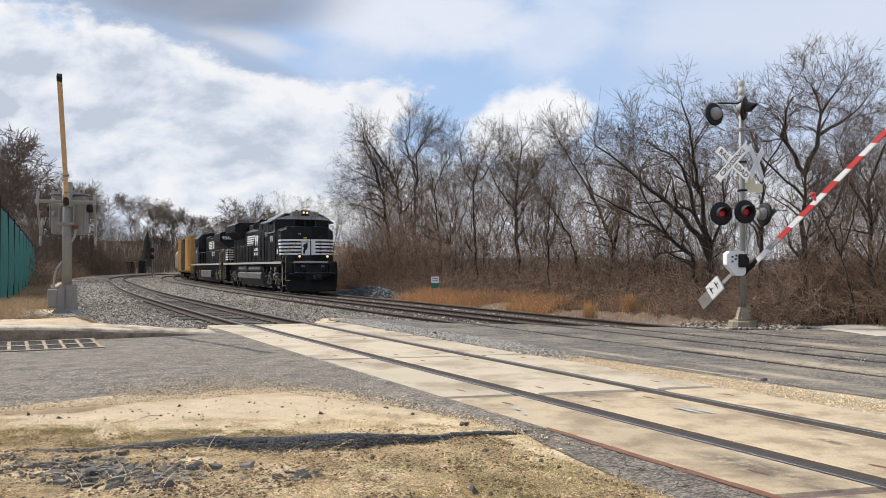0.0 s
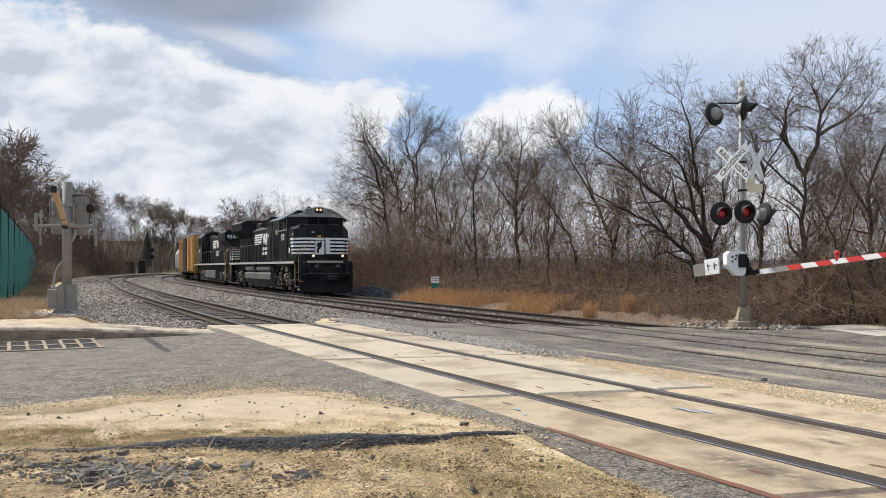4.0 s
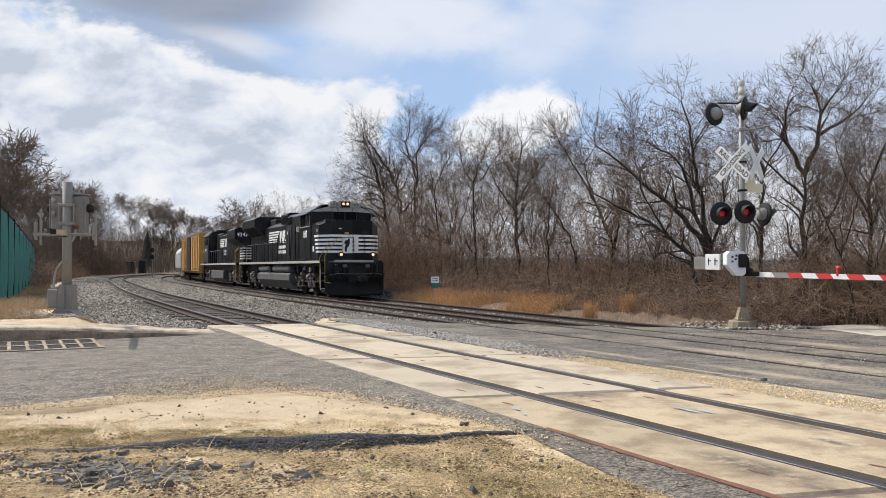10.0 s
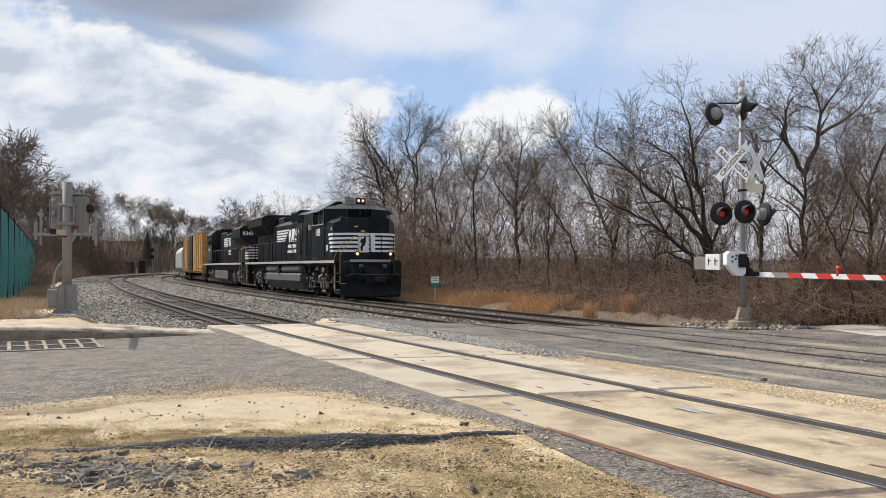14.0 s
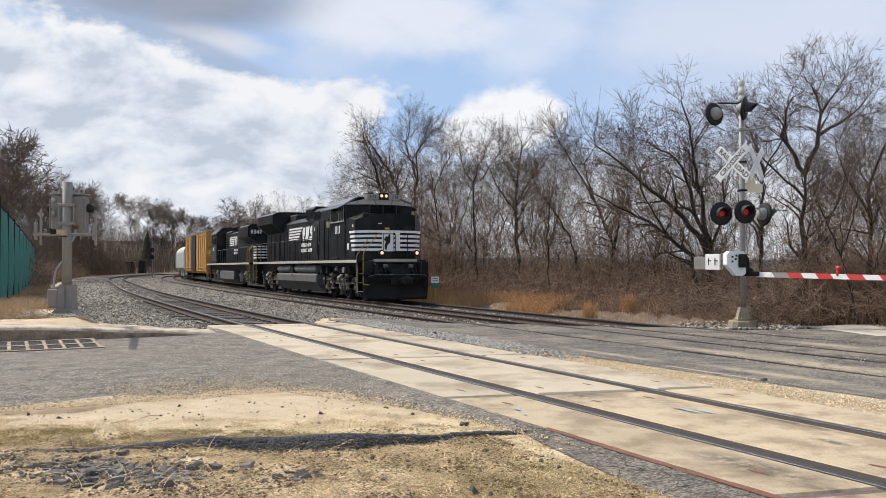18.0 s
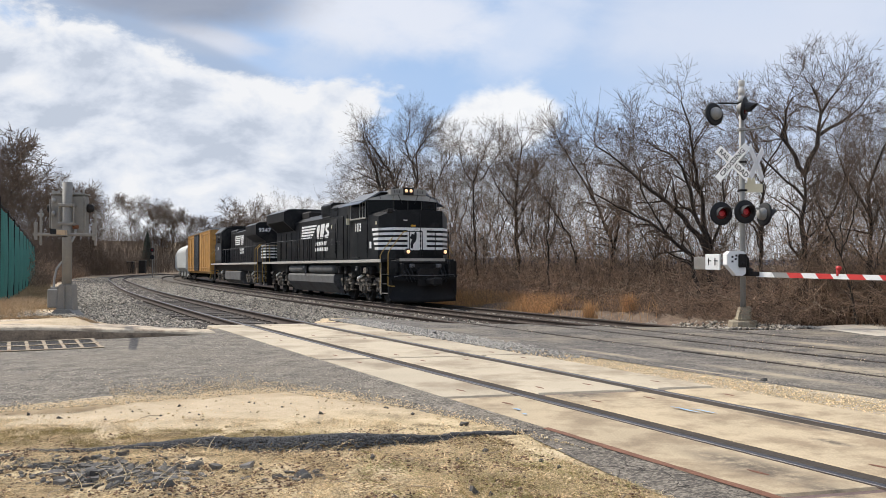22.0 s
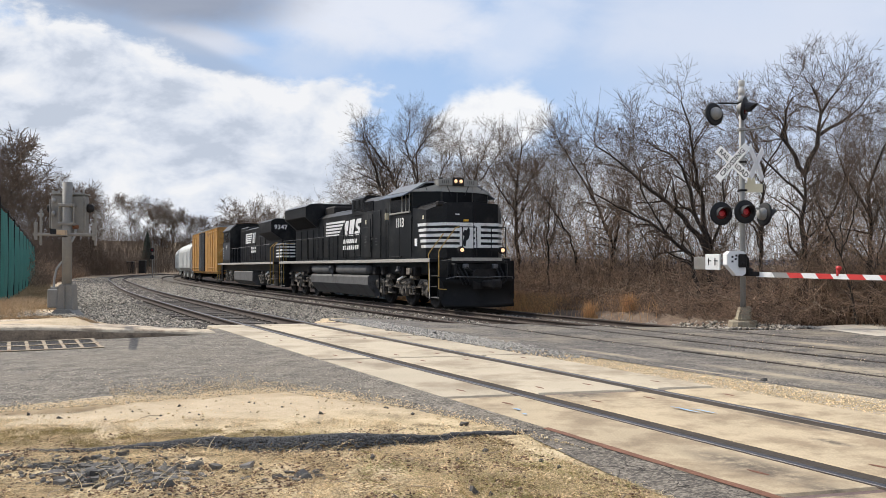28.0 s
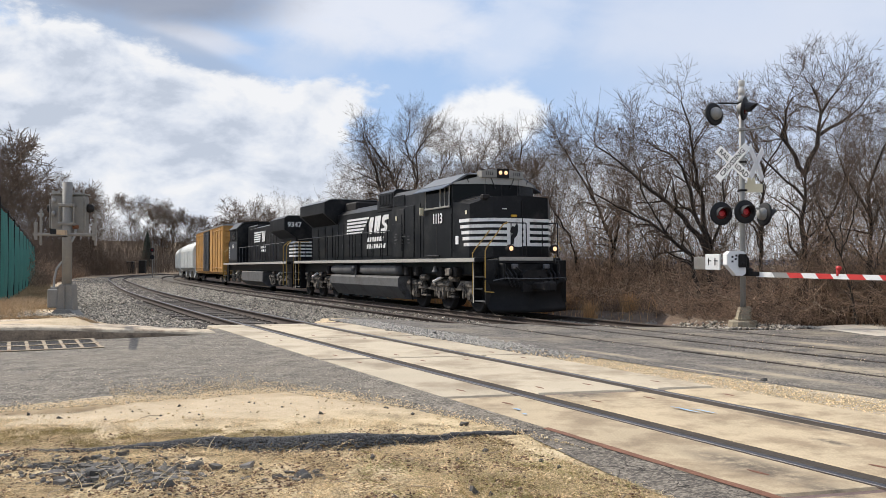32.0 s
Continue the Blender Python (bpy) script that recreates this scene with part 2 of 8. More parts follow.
LENS_RED = material("red signal glass", (0.085, 0.006, 0.008), 0.25, vary=0.3, scale=30, bump=0.2, coat=0.2, emit=0.02)
LENS_LIT = material("lit red signal", (0.22, 0.008, 0.012), 0.3, vary=0.4, scale=30, bump=0.3, coat=0.2, emit=0.32)
LAMP = material("lit headlight", (1.0, 0.62, 0.33), 0.2, vary=0.02, bump=0, emit=0.85)
GREEN_MESH = material("green windscreen cloth", (0.016, 0.16, 0.12), 0.85, vary=0.3, scale=1.5, fine=30, bump=0.3)
SIGN_GREEN = material("green sign", (0.02, 0.16, 0.09), 0.5, vary=0.1, bump=0)
WOOD_PAINT = material("faded tan arm", (0.47, 0.33, 0.19), 0.7, vary=0.2, scale=5, bump=0.1)
LOCO = material("black locomotive paint", (0.0066, 0.0070, 0.0080), 0.40, vary=0.4, scale=1.2, fine=14, bump=0.06, stain=(0.024, 0.0235, 0.022), stain_scale=1.1, stain_amt=0.5, spec=0.20)
LOCO_WHITE = material("dulled white paint", (0.78, 0.77, 0.74), 0.5, vary=0.12, scale=3, fine=25, bump=0.03, stain=(0.58, 0.54, 0.48), stain_scale=2.5, stain_amt=0.25)
LOCO_GREY = material("road-grimed metal", (0.14, 0.138, 0.138), 0.8, spec=0.15, metal=0.0, vary=0.35, scale=2, fine=25, bump=0.15, stain=(0.06, 0.055, 0.05), stain_scale=2)
TRUCK = material("dusty truck casting", (0.19, 0.165, 0.135), 0.9, metal=0.0, vary=0.5, scale=4, fine=25, bump=0.4, stain=(0.035, 0.032, 0.03), stain_scale=3.5, stain_amt=0.6, spec=0.15)
TANK = material("grey fuel tank", (0.12, 0.118, 0.115), 0.75, spec=0.2, metal=0.0, vary=0.2, scale=1.5, fine=25, bump=0.06, stain=(0.09, 0.085, 0.08), stain_scale=1.4)
GLASS = material("dark cab glass", (0.006, 0.007, 0.008), 0.12, vary=0.1, bump=0, spec=0.10)
PLOW_BLACK = material("sooty black plow steel", (0.0065, 0.006, 0.0058), 0.55, vary=0.5, scale=2, fine=20, bump=0.15, spec=0.16, stain=(0.016, 0.0135, 0.0115), stain_scale=1.5, stain_amt=0.3)
YELLOW_RAIL = material("yellow handrail", (0.43, 0.27, 0.06), 0.45, vary=0.15, scale=6, bump=0.03)
YELLOW = material("weathered yellow boxcar", (0.47, 0.235, 0.05), 0.65, vary=0.18, scale=1.5, fine=20, bump=0.06, stain=(0.28, 0.15, 0.05), stain_scale=1.2, stain_amt=0.35)
HOPPER = material("dirty white hopper", (0.50, 0.515, 0.495), 0.6, vary=0.12, scale=1.2, fine=20, bump=0.05, stain=(0.42, 0.40, 0.37), stain_scale=1.0, stain_amt=0.3)
BLUE_PAINT = material("pale blue marking paint", (0.28, 0.42, 0.55), 0.9, vary=0.2, scale=30, bump=0.1)
HOUSE_WALL = material("pale house siding", (0.55, 0.56, 0.57), 0.8, vary=0.08, bump=0.05)
ROOF = material("grey shingle roof", (0.16, 0.15, 0.15), 0.9, vary=0.2, bump=0.2)
EVERGREEN = material("dark evergreen", (0.05, 0.055, 0.04), 0.95, vary=0.3, bump=0, island=0.4)
YELLOW_PLASTIC = material("yellow plastic", (0.65, 0.36, 0.03), 0.5, vary=0.1, bump=0)
GREY_GRAVEL = material("grey-white crushed stone", (0.33, 0.305, 0.265), 0.92, vary=0.2, scale=9, fine=70, bump=0.3, island=0.4)
FACE = material("stained and shade-darkened kerb face", (0.21, 0.155, 0.105), 0.95, vary=0.4, scale=4, fine=30, bump=0.5, stain=(0.11, 0.082, 0.058), stain_scale=3, stain_amt=0.5)
JOINT = material("rusty joint steel", (0.15, 0.10, 0.085), 0.8, metal=0.1, vary=0.35, scale=5, fine=40, bump=0.3)


def speckled(name, lo, mid, hi, cell, broad, patch, patch_amt, bump=0.8):
    """Aggregate showing in a worn surface: single grains lighter and darker, with broad patches."""
    m = bpy.data.materials.new(name)
    m.use_nodes = True
    N, L = m.node_tree.nodes, m.node_tree.links
    p = N["Principled BSDF"]
    p.inputs["Roughness"].default_value = 0.95
    co = N.new("ShaderNodeTexCoord")
    vo = N.new("ShaderNodeTexVoronoi")
    vo.inputs["Scale"].default_value = cell
    L.new(co.outputs["Object"], vo.inputs["Vector"])
    sp = N.new("ShaderNodeSeparateColor")
    L.new(vo.outputs["Color"], sp.inputs[0])
    a = N.new("ShaderNodeTexNoise")
    a.inputs["Scale"].default_value, a.inputs["Detail"].default_value, a.inputs["Roughness"].default_value = broad, 8.0, 0.65
    L.new(co.outputs["Object"], a.inputs["Vector"])
    ad = N.new("ShaderNodeMath")
    ad.operation = "MULTIPLY_ADD"
    ad.inputs[1].default_value, ad.inputs[2].default_value = 0.62, -0.31
    L.new(sp.outputs[0], ad.inputs[0])
    sm = N.new("ShaderNodeMath")
    sm.operation = "ADD"
    L.new(ad.outputs[0], sm.inputs[0])
    L.new(a.outputs["Fac"], sm.inputs[1])
    r = N.new("ShaderNodeValToRGB")
    e = r.color_ramp.elements
    e[0].position, e[0].color = 0.20, (*lo, 1)
    e[1].position, e[1].color = 0.82, (*hi, 1)
    e.new(0.5).color = (*mid, 1)
    L.new(sm.outputs[0], r.inputs["Fac"])
    b = N.new("ShaderNodeTexNoise")
    b.inputs["Scale"].default_value, b.inputs["Detail"].default_value = 0.5, 6.0
    L.new(co.outputs["Object"], b.inputs["Vector"])
    br = N.new("ShaderNodeMapRange")
    br.inputs["From Min"].default_value, br.inputs["From Max"].default_value = 0.50, 0.66
    br.inputs["To Max"].default_value = patch_amt
    L.new(b.outputs["Fac"], br.inputs["Value"])
    mx = N.new("ShaderNodeMixRGB")
    mx.inputs[2].default_value = (*patch, 1)
    L.new(br.outputs[0], mx.inputs["Fac"])
    L.new(r.outputs["Color"], mx.inputs[1])
    L.new(mx.outputs[0], p.inputs["Base Color"])
    bp = N.new("ShaderNodeBump")
    bp.inputs["Strength"].default_value, bp.inputs["Distance"].default_value = bump, 0.008
    L.new(sm.outputs[0], bp.inputs["Height"])
    L.new(bp.outputs[0], p.inputs["Normal"])
    return m


ASPHALT = speckled("asphalt", (0.050, 0.042, 0.032), (0.155, 0.132, 0.101), (0.34, 0.295, 0.23), 64.0, 3.0, (0.21, 0.178, 0.13), 0.45)
FAR_ASPHALT = speckled("worn far asphalt", (0.045, 0.039, 0.032), (0.112, 0.097, 0.080), (0.27, 0.235, 0.19), 40.0, 2.0, (0.27, 0.225, 0.155), 0.7)
SUNSHADE = material("dull blue shade", (0.09, 0.11, 0.14), 0.7, vary=0.1, scale=2, bump=0.03, spec=0.2)
SILL = material("grimy off-white stripe", (0.40, 0.375, 0.33), 0.7, vary=0.25, scale=2, fine=25, bump=0.05, stain=(0.30, 0.27, 0.23), stain_scale=2.0, stain_amt=0.4)
CAB_SHEEN = material("sky-sheen grey cab paint", (0.045, 0.048, 0.054), 0.5, vary=0.3, scale=1.5, bump=0.05, spec=0.3)
VISOR = material("dull off-white visor", (0.36, 0.35, 0.32), 0.7, vary=0.15, scale=3, bump=0.03, spec=0.2)
BOARD = material("pale grey number board", (0.26, 0.25, 0.225), 0.7, vary=0.1, scale=3, bump=0.03, spec=0.2)
# roof colour, also used to paint the bright edge of the radiator flare
ROOF_AND_HIGHLIGHT = material("blue-grey roof and flare highlight", (0.16, 0.17, 0.185), 0.8, vary=0.1, scale=2, bump=0.03, spec=0.25)
BANK_GRASS = material("dead bank grass", (0.38, 0.265, 0.15), 0.9, vary=0.2, scale=3, bump=0, island=0.5)
DRY_STICK = material("bleached twig", (0.42, 0.33, 0.23), 0.9, vary=0.2, scale=9, bump=0.1)
# ---- mesh helpers ----
class M:
    """Collects faces for one mesh."""

    def __init__(self):
        self.v, self.f = [], []

    def add(self, vs, fs, m=None):
        k = len(self.v)
        self.v += [tuple(m @ Vector(p)) for p in vs] if m else [tuple(p) for p in vs]
        self.f += [tuple(i + k for i in f) for f in fs]
        return self

    def box(self, c, s, bev=0.0, m=None):
        """A box of full size s about c, its edges chamfered by bev."""
        h = [a / 2 for a in s]
        bev = min(bev, *(a * 0.45 for a in h)) if bev else 0
        if not bev:
            vs = [(c[0] + i * h[0], c[1] + j * h[1], c[2] + k * h[2]) for i in (-1, 1) for j in (-1, 1) for k in (-1, 1)]
            return self.add(vs, [(0, 1, 3, 2), (4, 6, 7, 5), (0, 4, 5, 1), (2, 3, 7, 6), (0, 2, 6, 4), (1, 5, 7, 3)], m)
        vs, at = [], {}
        sg = (-1, 1)
        for i in sg:
            for j in sg:
                for k in sg:
                    for ax in range(3):
                        q = [i * h[0], j * h[1], k * h[2]]
                        for o in range(3):
                            if o != ax:
                                q[o] -= (i, j, k)[o] * bev
                        at[i, j, k, ax] = len(vs)
                        vs.append((c[0] + q[0], c[1] + q[1], c[2] + q[2]))
        fs = []
        for ax in range(3):
            u, w = [o for o in range(3) if o != ax]
            for d in sg:
                ring = []
                for a, b in ((-1, -1), (1, -1), (1, 1), (-1, 1)):
                    s3 = [0, 0, 0]
                    s3[ax], s3[u], s3[w] = d, a, b
                    ring.append(at[s3[0], s3[1], s3[2], ax])
                fs.append(tuple(ring))
            for a in sg:
                for b in sg:
                    lo, hi = [0, 0, 0], [0, 0, 0]
                    lo[ax], hi[ax] = -1, 1
                    lo[u] = hi[u] = a
                    lo[w] = hi[w] = b
                    fs.append((at[lo[0], lo[1], lo[2], u], at[hi[0], hi[1], hi[2], u], at[hi[0], hi[1], hi[2], w], at[lo[0], lo[1], lo[2], w]))
        for i in sg:
            for j in sg:
                for k in sg:
                    fs.append(tuple(at[i, j, k, a] for a in range(3)))
        return self.add(vs, fs, m)

    def cyl(self, p, q, r, r2=None, n=12, cap=True, m=None):
        p, q = Vector(p), Vector(q)
        r2 = r if r2 is None else r2
        d = (q - p).normalized()
        u = d.orthogonal().normalized()
        w = d.cross(u)
        vs = []
        for c, rr in ((p, r), (q, r2)):
            for i in range(n):
                a = 2 * math.pi * i / n
                vs.append(c + (u * math.cos(a) + w * math.sin(a)) * rr)
        fs = [(i, (i + 1) % n, n + (i + 1) % n, n + i) for i in range(n)]
        if cap:
            fs += [tuple(reversed(range(n))), tuple(range(n, 2 * n))]
        return self.add(vs, fs, m)

    def pipe(self, pts, r, n=6, m=None):
        for a, b in zip(pts[:-1], pts[1:]):
            self.cyl(a, b, r, n=n, m=m)
        return self

    def lathe(self, prof, n=16, axis="z", at=(0, 0, 0), m=None, arc=2 * math.pi):
        """prof: (radius, height) pairs, turned about an axis."""
        vs, fs = [], []
        full = arc > 6.28
        cols = n if full else n + 1
        for i in range(cols):
            a = arc * i / n
            for r, h in prof:
                x, y = r * math.cos(a), r * math.sin(a)
                p = (x, y, h) if axis == "z" else (h, x, y) if axis == "x" else (x, h, y)
                vs.append((p[0] + at[0], p[1] + at[1], p[2] + at[2]))
        k = len(prof)
        for i in range(n):
            j = (i + 1) % cols
            for t in range(k - 1):
                fs.append((i * k + t, j * k + t, j * k + t + 1, i * k + t + 1))
        return self.add(vs, fs, m)

    def prism(self, outline, lo, hi, axis="y", m=None):
        """An outline in the plane across axis, drawn out from lo to hi. axis y: outline in (x, z); x: (y, z); z: (x, y)."""
        n = len(outline)
        vs = []
        for t in (lo, hi):
            for a, b in outline:
                vs.append((a, t, b) if axis == "y" else (t, a, b) if axis == "x" else (a, b, t))
        fs = [(i, (i + 1) % n, n + (i + 1) % n, n + i) for i in range(n)] + [tuple(reversed(range(n))), tuple(range(n, 2 * n))]
        return self.add(vs, fs, m)

    def mesh(self, name, mat, smooth=False):
        me = bpy.data.meshes.new(name)
        me.from_pydata(self.v, [], self.f)
        bm = bmesh.new()
        bm.from_mesh(me)
        bmesh.ops.recalc_face_normals(bm, faces=bm.faces)
        bm.to_mesh(me)
        bm.free()
        if mat:
            me.materials.append(mat)
        if smooth:
            for p in me.polygons:
                p.use_smooth = True
        return me


def part(name, b, mat=None, parent=None, label="", smooth=False):
    """Links b (an M or a ready mesh) as one mesh object under a thing or a part."""
    ob = new(name, b.mesh(name, mat, smooth) if isinstance(b, M) else b)
    ob.parent = parent
    if label:
        ob["label"] = label
    return ob


def thing(name, label, category, at=None, group="", kind=""):
    ob = new(name)
    ob.empty_display_size = 0.3
    if at is not None:
        ob.matrix_world = at
    return tagged(ob, label, category, group, kind)


def array_mesh(name, V, F, mat, smooth=False):
    """A mesh from arrays: V (n,3), F (m,k) of one face size."""
    me = bpy.data.meshes.new(name)
    V, F = np.asarray(V, np.float32), np.asarray(F, np.int32)
    k = F.shape[1]
    me.vertices.add(len(V))
    me.vertices.foreach_set("co", V.ravel())
    me.loops.add(F.size)
    me.loops.foreach_set("vertex_index", F.ravel())
    me.polygons.add(len(F))
    me.polygons.foreach_set("loop_start", np.arange(len(F), dtype=np.int32) * k)
    me.polygons.foreach_set("loop_total", np.full(len(F), k, np.int32))
    if smooth:
        me.polygons.foreach_set("use_smooth", np.ones(len(F), bool))
    me.materials.append(mat)
    me.update(calc_edges=True)
    me.validate()
    return me


def stems(name, P, Q, R0, R1, mat, n=3):
    """Thin tapered sticks from P to Q."""
    P, Q = np.asarray(P, float), np.asarray(Q, float)
    R0, R1 = np.asarray(R0, float), np.asarray(R1, float)
    d = Q - P
    d /= np.linalg.norm(d, axis=1, keepdims=True) + 1e-9
    ref = np.where(np.abs(d[:, 2:3]) < 0.9, np.array([[0, 0, 1.0]]), np.array([[1.0, 0, 0]]))
    u = np.cross(d, ref)
    u /= np.linalg.norm(u, axis=1, keepdims=True) + 1e-9
    w = np.cross(d, u)
    V = []
    for c, r in ((P, R0), (Q, R1)):
        for i in range(n):
            a = 2 * math.pi * i / n
            V.append(c + (u * math.cos(a) + w * math.sin(a)) * r[:, None])
    V = np.stack(V, 1).reshape(-1, 3)
    base = np.arange(len(P))[:, None] * 2 * n
    F = np.concatenate([base + np.array([[i, (i + 1) % n, n + (i + 1) % n, n + i]]) for i in range(n)], 0)
    return array_mesh(name, V, F, mat)


_OCT = np.array([(1, 0, 0), (0, 1, 0), (-1, 0, 0), (0, -1, 0), (0, 0, 1), (0, 0, -1)], float)
_OCF = np.array([(0, 1, 4), (1, 2, 4), (2, 3, 4), (3, 0, 4), (1, 0, 5), (2, 1, 5), (3, 2, 5), (0, 3, 5)])
_CUB = np.array([(i, j, k) for i in (-1, 1) for j in (-1, 1) for k in (-1, 1)], float) * 0.75
_CUF = np.array([(0, 1, 3), (0, 3, 2), (4, 6, 7), (4, 7, 5), (0, 4, 5), (0, 5, 1), (2, 3, 7), (2, 7, 6), (0, 2, 6), (0, 6, 4), (1, 5, 7), (1, 7, 3)])


def stones(name, C, R, mat, rng, flat=0.7, cubes=False):
    """Broken stones at C, of radius R, each of its own shape."""
    base, faces = (_CUB, _CUF) if cubes else (_OCT, _OCF)
    n, k = len(C), len(base)
    sc = rng.uniform(0.6, 1.25, (n, 1, 3)) * np.asarray(R)[:, None, None]
    sc[:, :, 2] *= flat
    V = base[None] * sc + rng.normal(0, 0.16, (n, k, 3)) * np.asarray(R)[:, None, None]
    a, b = rng.uniform(0, 6.28, n), rng.uniform(-0.5, 0.5, n)
    ca, sa, cb, sb = np.cos(a), np.sin(a), np.cos(b), np.sin(b)
    x, y, z = V[..., 0].copy(), V[..., 1].copy(), V[..., 2].copy()
    x, z = x * cb[:, None] + z * sb[:, None], -x * sb[:, None] + z * cb[:, None]
    x, y = x * ca[:, None] - y * sa[:, None], x * sa[:, None] + y * ca[:, None]
    V = np.stack([x, y, z], -1) + np.asarray(C)[:, None, :]
    F = (np.arange(n)[:, None, None] * k + faces[None]).reshape(-1, 3)
    return array_mesh(name, V.reshape(-1, 3), F, mat)


def text_mesh(name, body, size, mat, m, extrude=0.002, spacing=1.0):
    """Lettering as a mesh, centred, in the plane that m turns to."""
    cu = bpy.data.curves.new(name, "FONT")
    cu.body, cu.size, cu.align_x, cu.align_y, cu.extrude, cu.space_character = body, size, "CENTER", "CENTER", extrude, spacing
    cu.offset = 0.018 * size
    cu.resolution_u = 2
    ob = bpy.data.objects.new(name, cu)
    scene.collection.objects.link(ob)
    me = bpy.data.meshes.new_from_object(ob.evaluated_get(bpy.context.evaluated_depsgraph_get()))
    bpy.data.objects.remove(ob)
    bpy.data.curves.remove(cu)
    me.transform(m)
    me.materials.clear()
    me.materials.append(mat)
    me.name = name
    return me


# ---- the plan: three parallel tracks that bend away ----
KNOT_S = np.array([0, 25, 50, 75, 100, 125, 150, 200.0])
KNOT_K = np.array([0, -0.00183, -0.00191, 0.00046, -0.0032, -0.0017, -0.01006, -0.01035])
STEP = 0.25
LINE_S = np.arange(-60, 260, STEP)
_k = np.where(LINE_S < 0, 0, np.interp(LINE_S, KNOT_S, KNOT_K))
_i0 = int(np.argmin(np.abs(LINE_S)))
LINE_H = np.cumsum(_k) * STEP
LINE_H += 0.48097 - LINE_H[_i0]
LINE_P = np.cumsum(np.stack([-np.sin(LINE_H), np.cos(LINE_H)], 1), 0) * STEP
LINE_P += np.array([4.28302, 4.0]) - LINE_P[_i0]
GRADE = -0.00309
FAR_Z = -0.15          # rail tops of the two far tracks at the crossing
CENTRES = (0.0, 5.775, 8.34)
RAILS = (-0.75, 0.75, 5.025, 6.525, 7.59, 9.09)


def along(s, o=0.0):
    """Plan place at s metres along and o metres to the right of the near track, with the heading there."""
    i = np.interp(s, LINE_S, np.arange(len(LINE_S)))
    x, y = np.interp(s, LINE_S, LINE_P[:, 0]), np.interp(s, LINE_S, LINE_P[:, 1])
    h = np.interp(s, LINE_S, LINE_H)
    return x + o * np.cos(h), y + o * np.sin(h), h


def drop(s):
    return GRADE * np.clip(np.asarray(s) - 30, 0, 150)


def plan(X, Y):
    """(s, o) of plan places."""
    X, Y = np.asarray(X, float).ravel(), np.asarray(Y, float).ravel()
    idx = np.empty(len(X), int)
    P = LINE_P[::4]
    for a in range(0, len(X), 4000):
        d = (X[a:a + 4000, None] - P[None, :, 0]) ** 2 + (Y[a:a + 4000, None] - P[None, :, 1]) ** 2
        idx[a:a + 4000] = np.argmin(d, 1) * 4
    h = LINE_H[idx]
    dx, dy = X - LINE_P[idx, 0], Y - LINE_P[idx, 1]
    return LINE_S[idx] - dx * np.sin(h) + dy * np.cos(h), dx * np.cos(h) + dy * np.sin(h)


def smooth(a, b, x):
    t = np.clip((np.asarray(x, float) - a) / (b - a), 0, 1)
    return t * t * (3 - 2 * t)


def road_left(o):
    """s of the road's far-left edge at offset o."""
    o = np.asarray(o, float)
    return np.where(o < 1.6, 16.9, 18.9 - 0.95 * (np.clip(o, 3.0, 12) - 3.8))


def ground_z(s, o):
    """Height of the earth under everything."""
    s, o = np.asarray(s, float), np.asarray(o, float)
    road = 1 - smooth(-0.4, 0.4, s - road_left(o))
    far = FAR_Z * smooth(1.6, 5.0, o)
    start = np.where(o > -1.9, road_left(o), 16.4 + (-1.9 - o) * 1.9)
    bed = smooth(0.0, 1.0, s - start) * smooth(-5.2, -4.3, o) * (1 - smooth(10.2, 11.5, o))
    z = far - 0.03 - 0.32 * bed
    z = z - 0.10 * smooth(10.2, 14, o) + 0.02 * np.clip(o - 14, 0, 60) * 0
    z = z - 0.05 * (1 - road) * smooth(-3, -7, o)
    # the bank beside the bend, and the land beyond
    z = z + 3.5 * smooth(-9, -30, o) * smooth(30, 80, s)
    z = z + 4.0 * smooth(-6, -22, o) * smooth(150, 190, s)
    # raised island of earth behind the kerb, where the near gate stands
    z = z + 0.32 * smooth(-3.5, -4.4, o) * smooth(15.4, 16.2, s) * (1 - smooth(22, 30, s))
    return z + drop(s) * (1 - smooth(15, 30, o))
# ---- ground, road, tracks ----
rs = np.random.RandomState(7)


def grid_mesh(name, xs, ys, zf, mat):
    X, Y = np.meshgrid(xs, ys)
    V = np.stack([X.ravel(), Y.ravel(), zf(X.ravel(), Y.ravel())], 1)
    nx, ny = len(xs), len(ys)
    i = (np.arange(ny - 1)[:, None] * nx + np.arange(nx - 1)[None]).ravel()
    return array_mesh(name, V, np.stack([i, i + 1, i + nx + 1, i + nx], 1), mat, True)


def bumps(x, y, size, amp):
    return np.array([noise.noise((a / size, b / size, 3.3)) for a, b in zip(x, y)]) * amp


def ground_height(x, y):
    s, o = plan(x, y)
    z = ground_z(s, o)
    plain = smooth(-30, -8, x) * smooth(60, 100, y)
    z = z + (np.minimum(z, -0.15) - z) * plain
    near = (y < 14) & (np.abs(x) < 14) & (o < -1.7)
    z = z + np.where(near, bumps(x, y, 0.7, 0.035) + bumps(x, y, 0.18, 0.012), 0) * smooth(-1.8, -2.6, o) * smooth(8.6, 7.6, s)
    z = z + np.where(o > 11, bumps(x, y, 4.0, 0.25), 0)
    return z


_xs = np.concatenate([-np.geomspace(3500, 34, 26), np.arange(-32, -7, 0.5), np.arange(-7, 3, 0.12), np.arange(3, 30, 0.5), np.geomspace(31, 3500, 26)])
_ys = np.concatenate([-np.geomspace(3500, 12, 18), np.arange(-10, 3.6, 0.6), np.arange(3.6, 9.6, 0.12), np.arange(9.6, 60, 0.5), np.arange(60, 200, 2.5), np.geomspace(202, 3500, 22)])


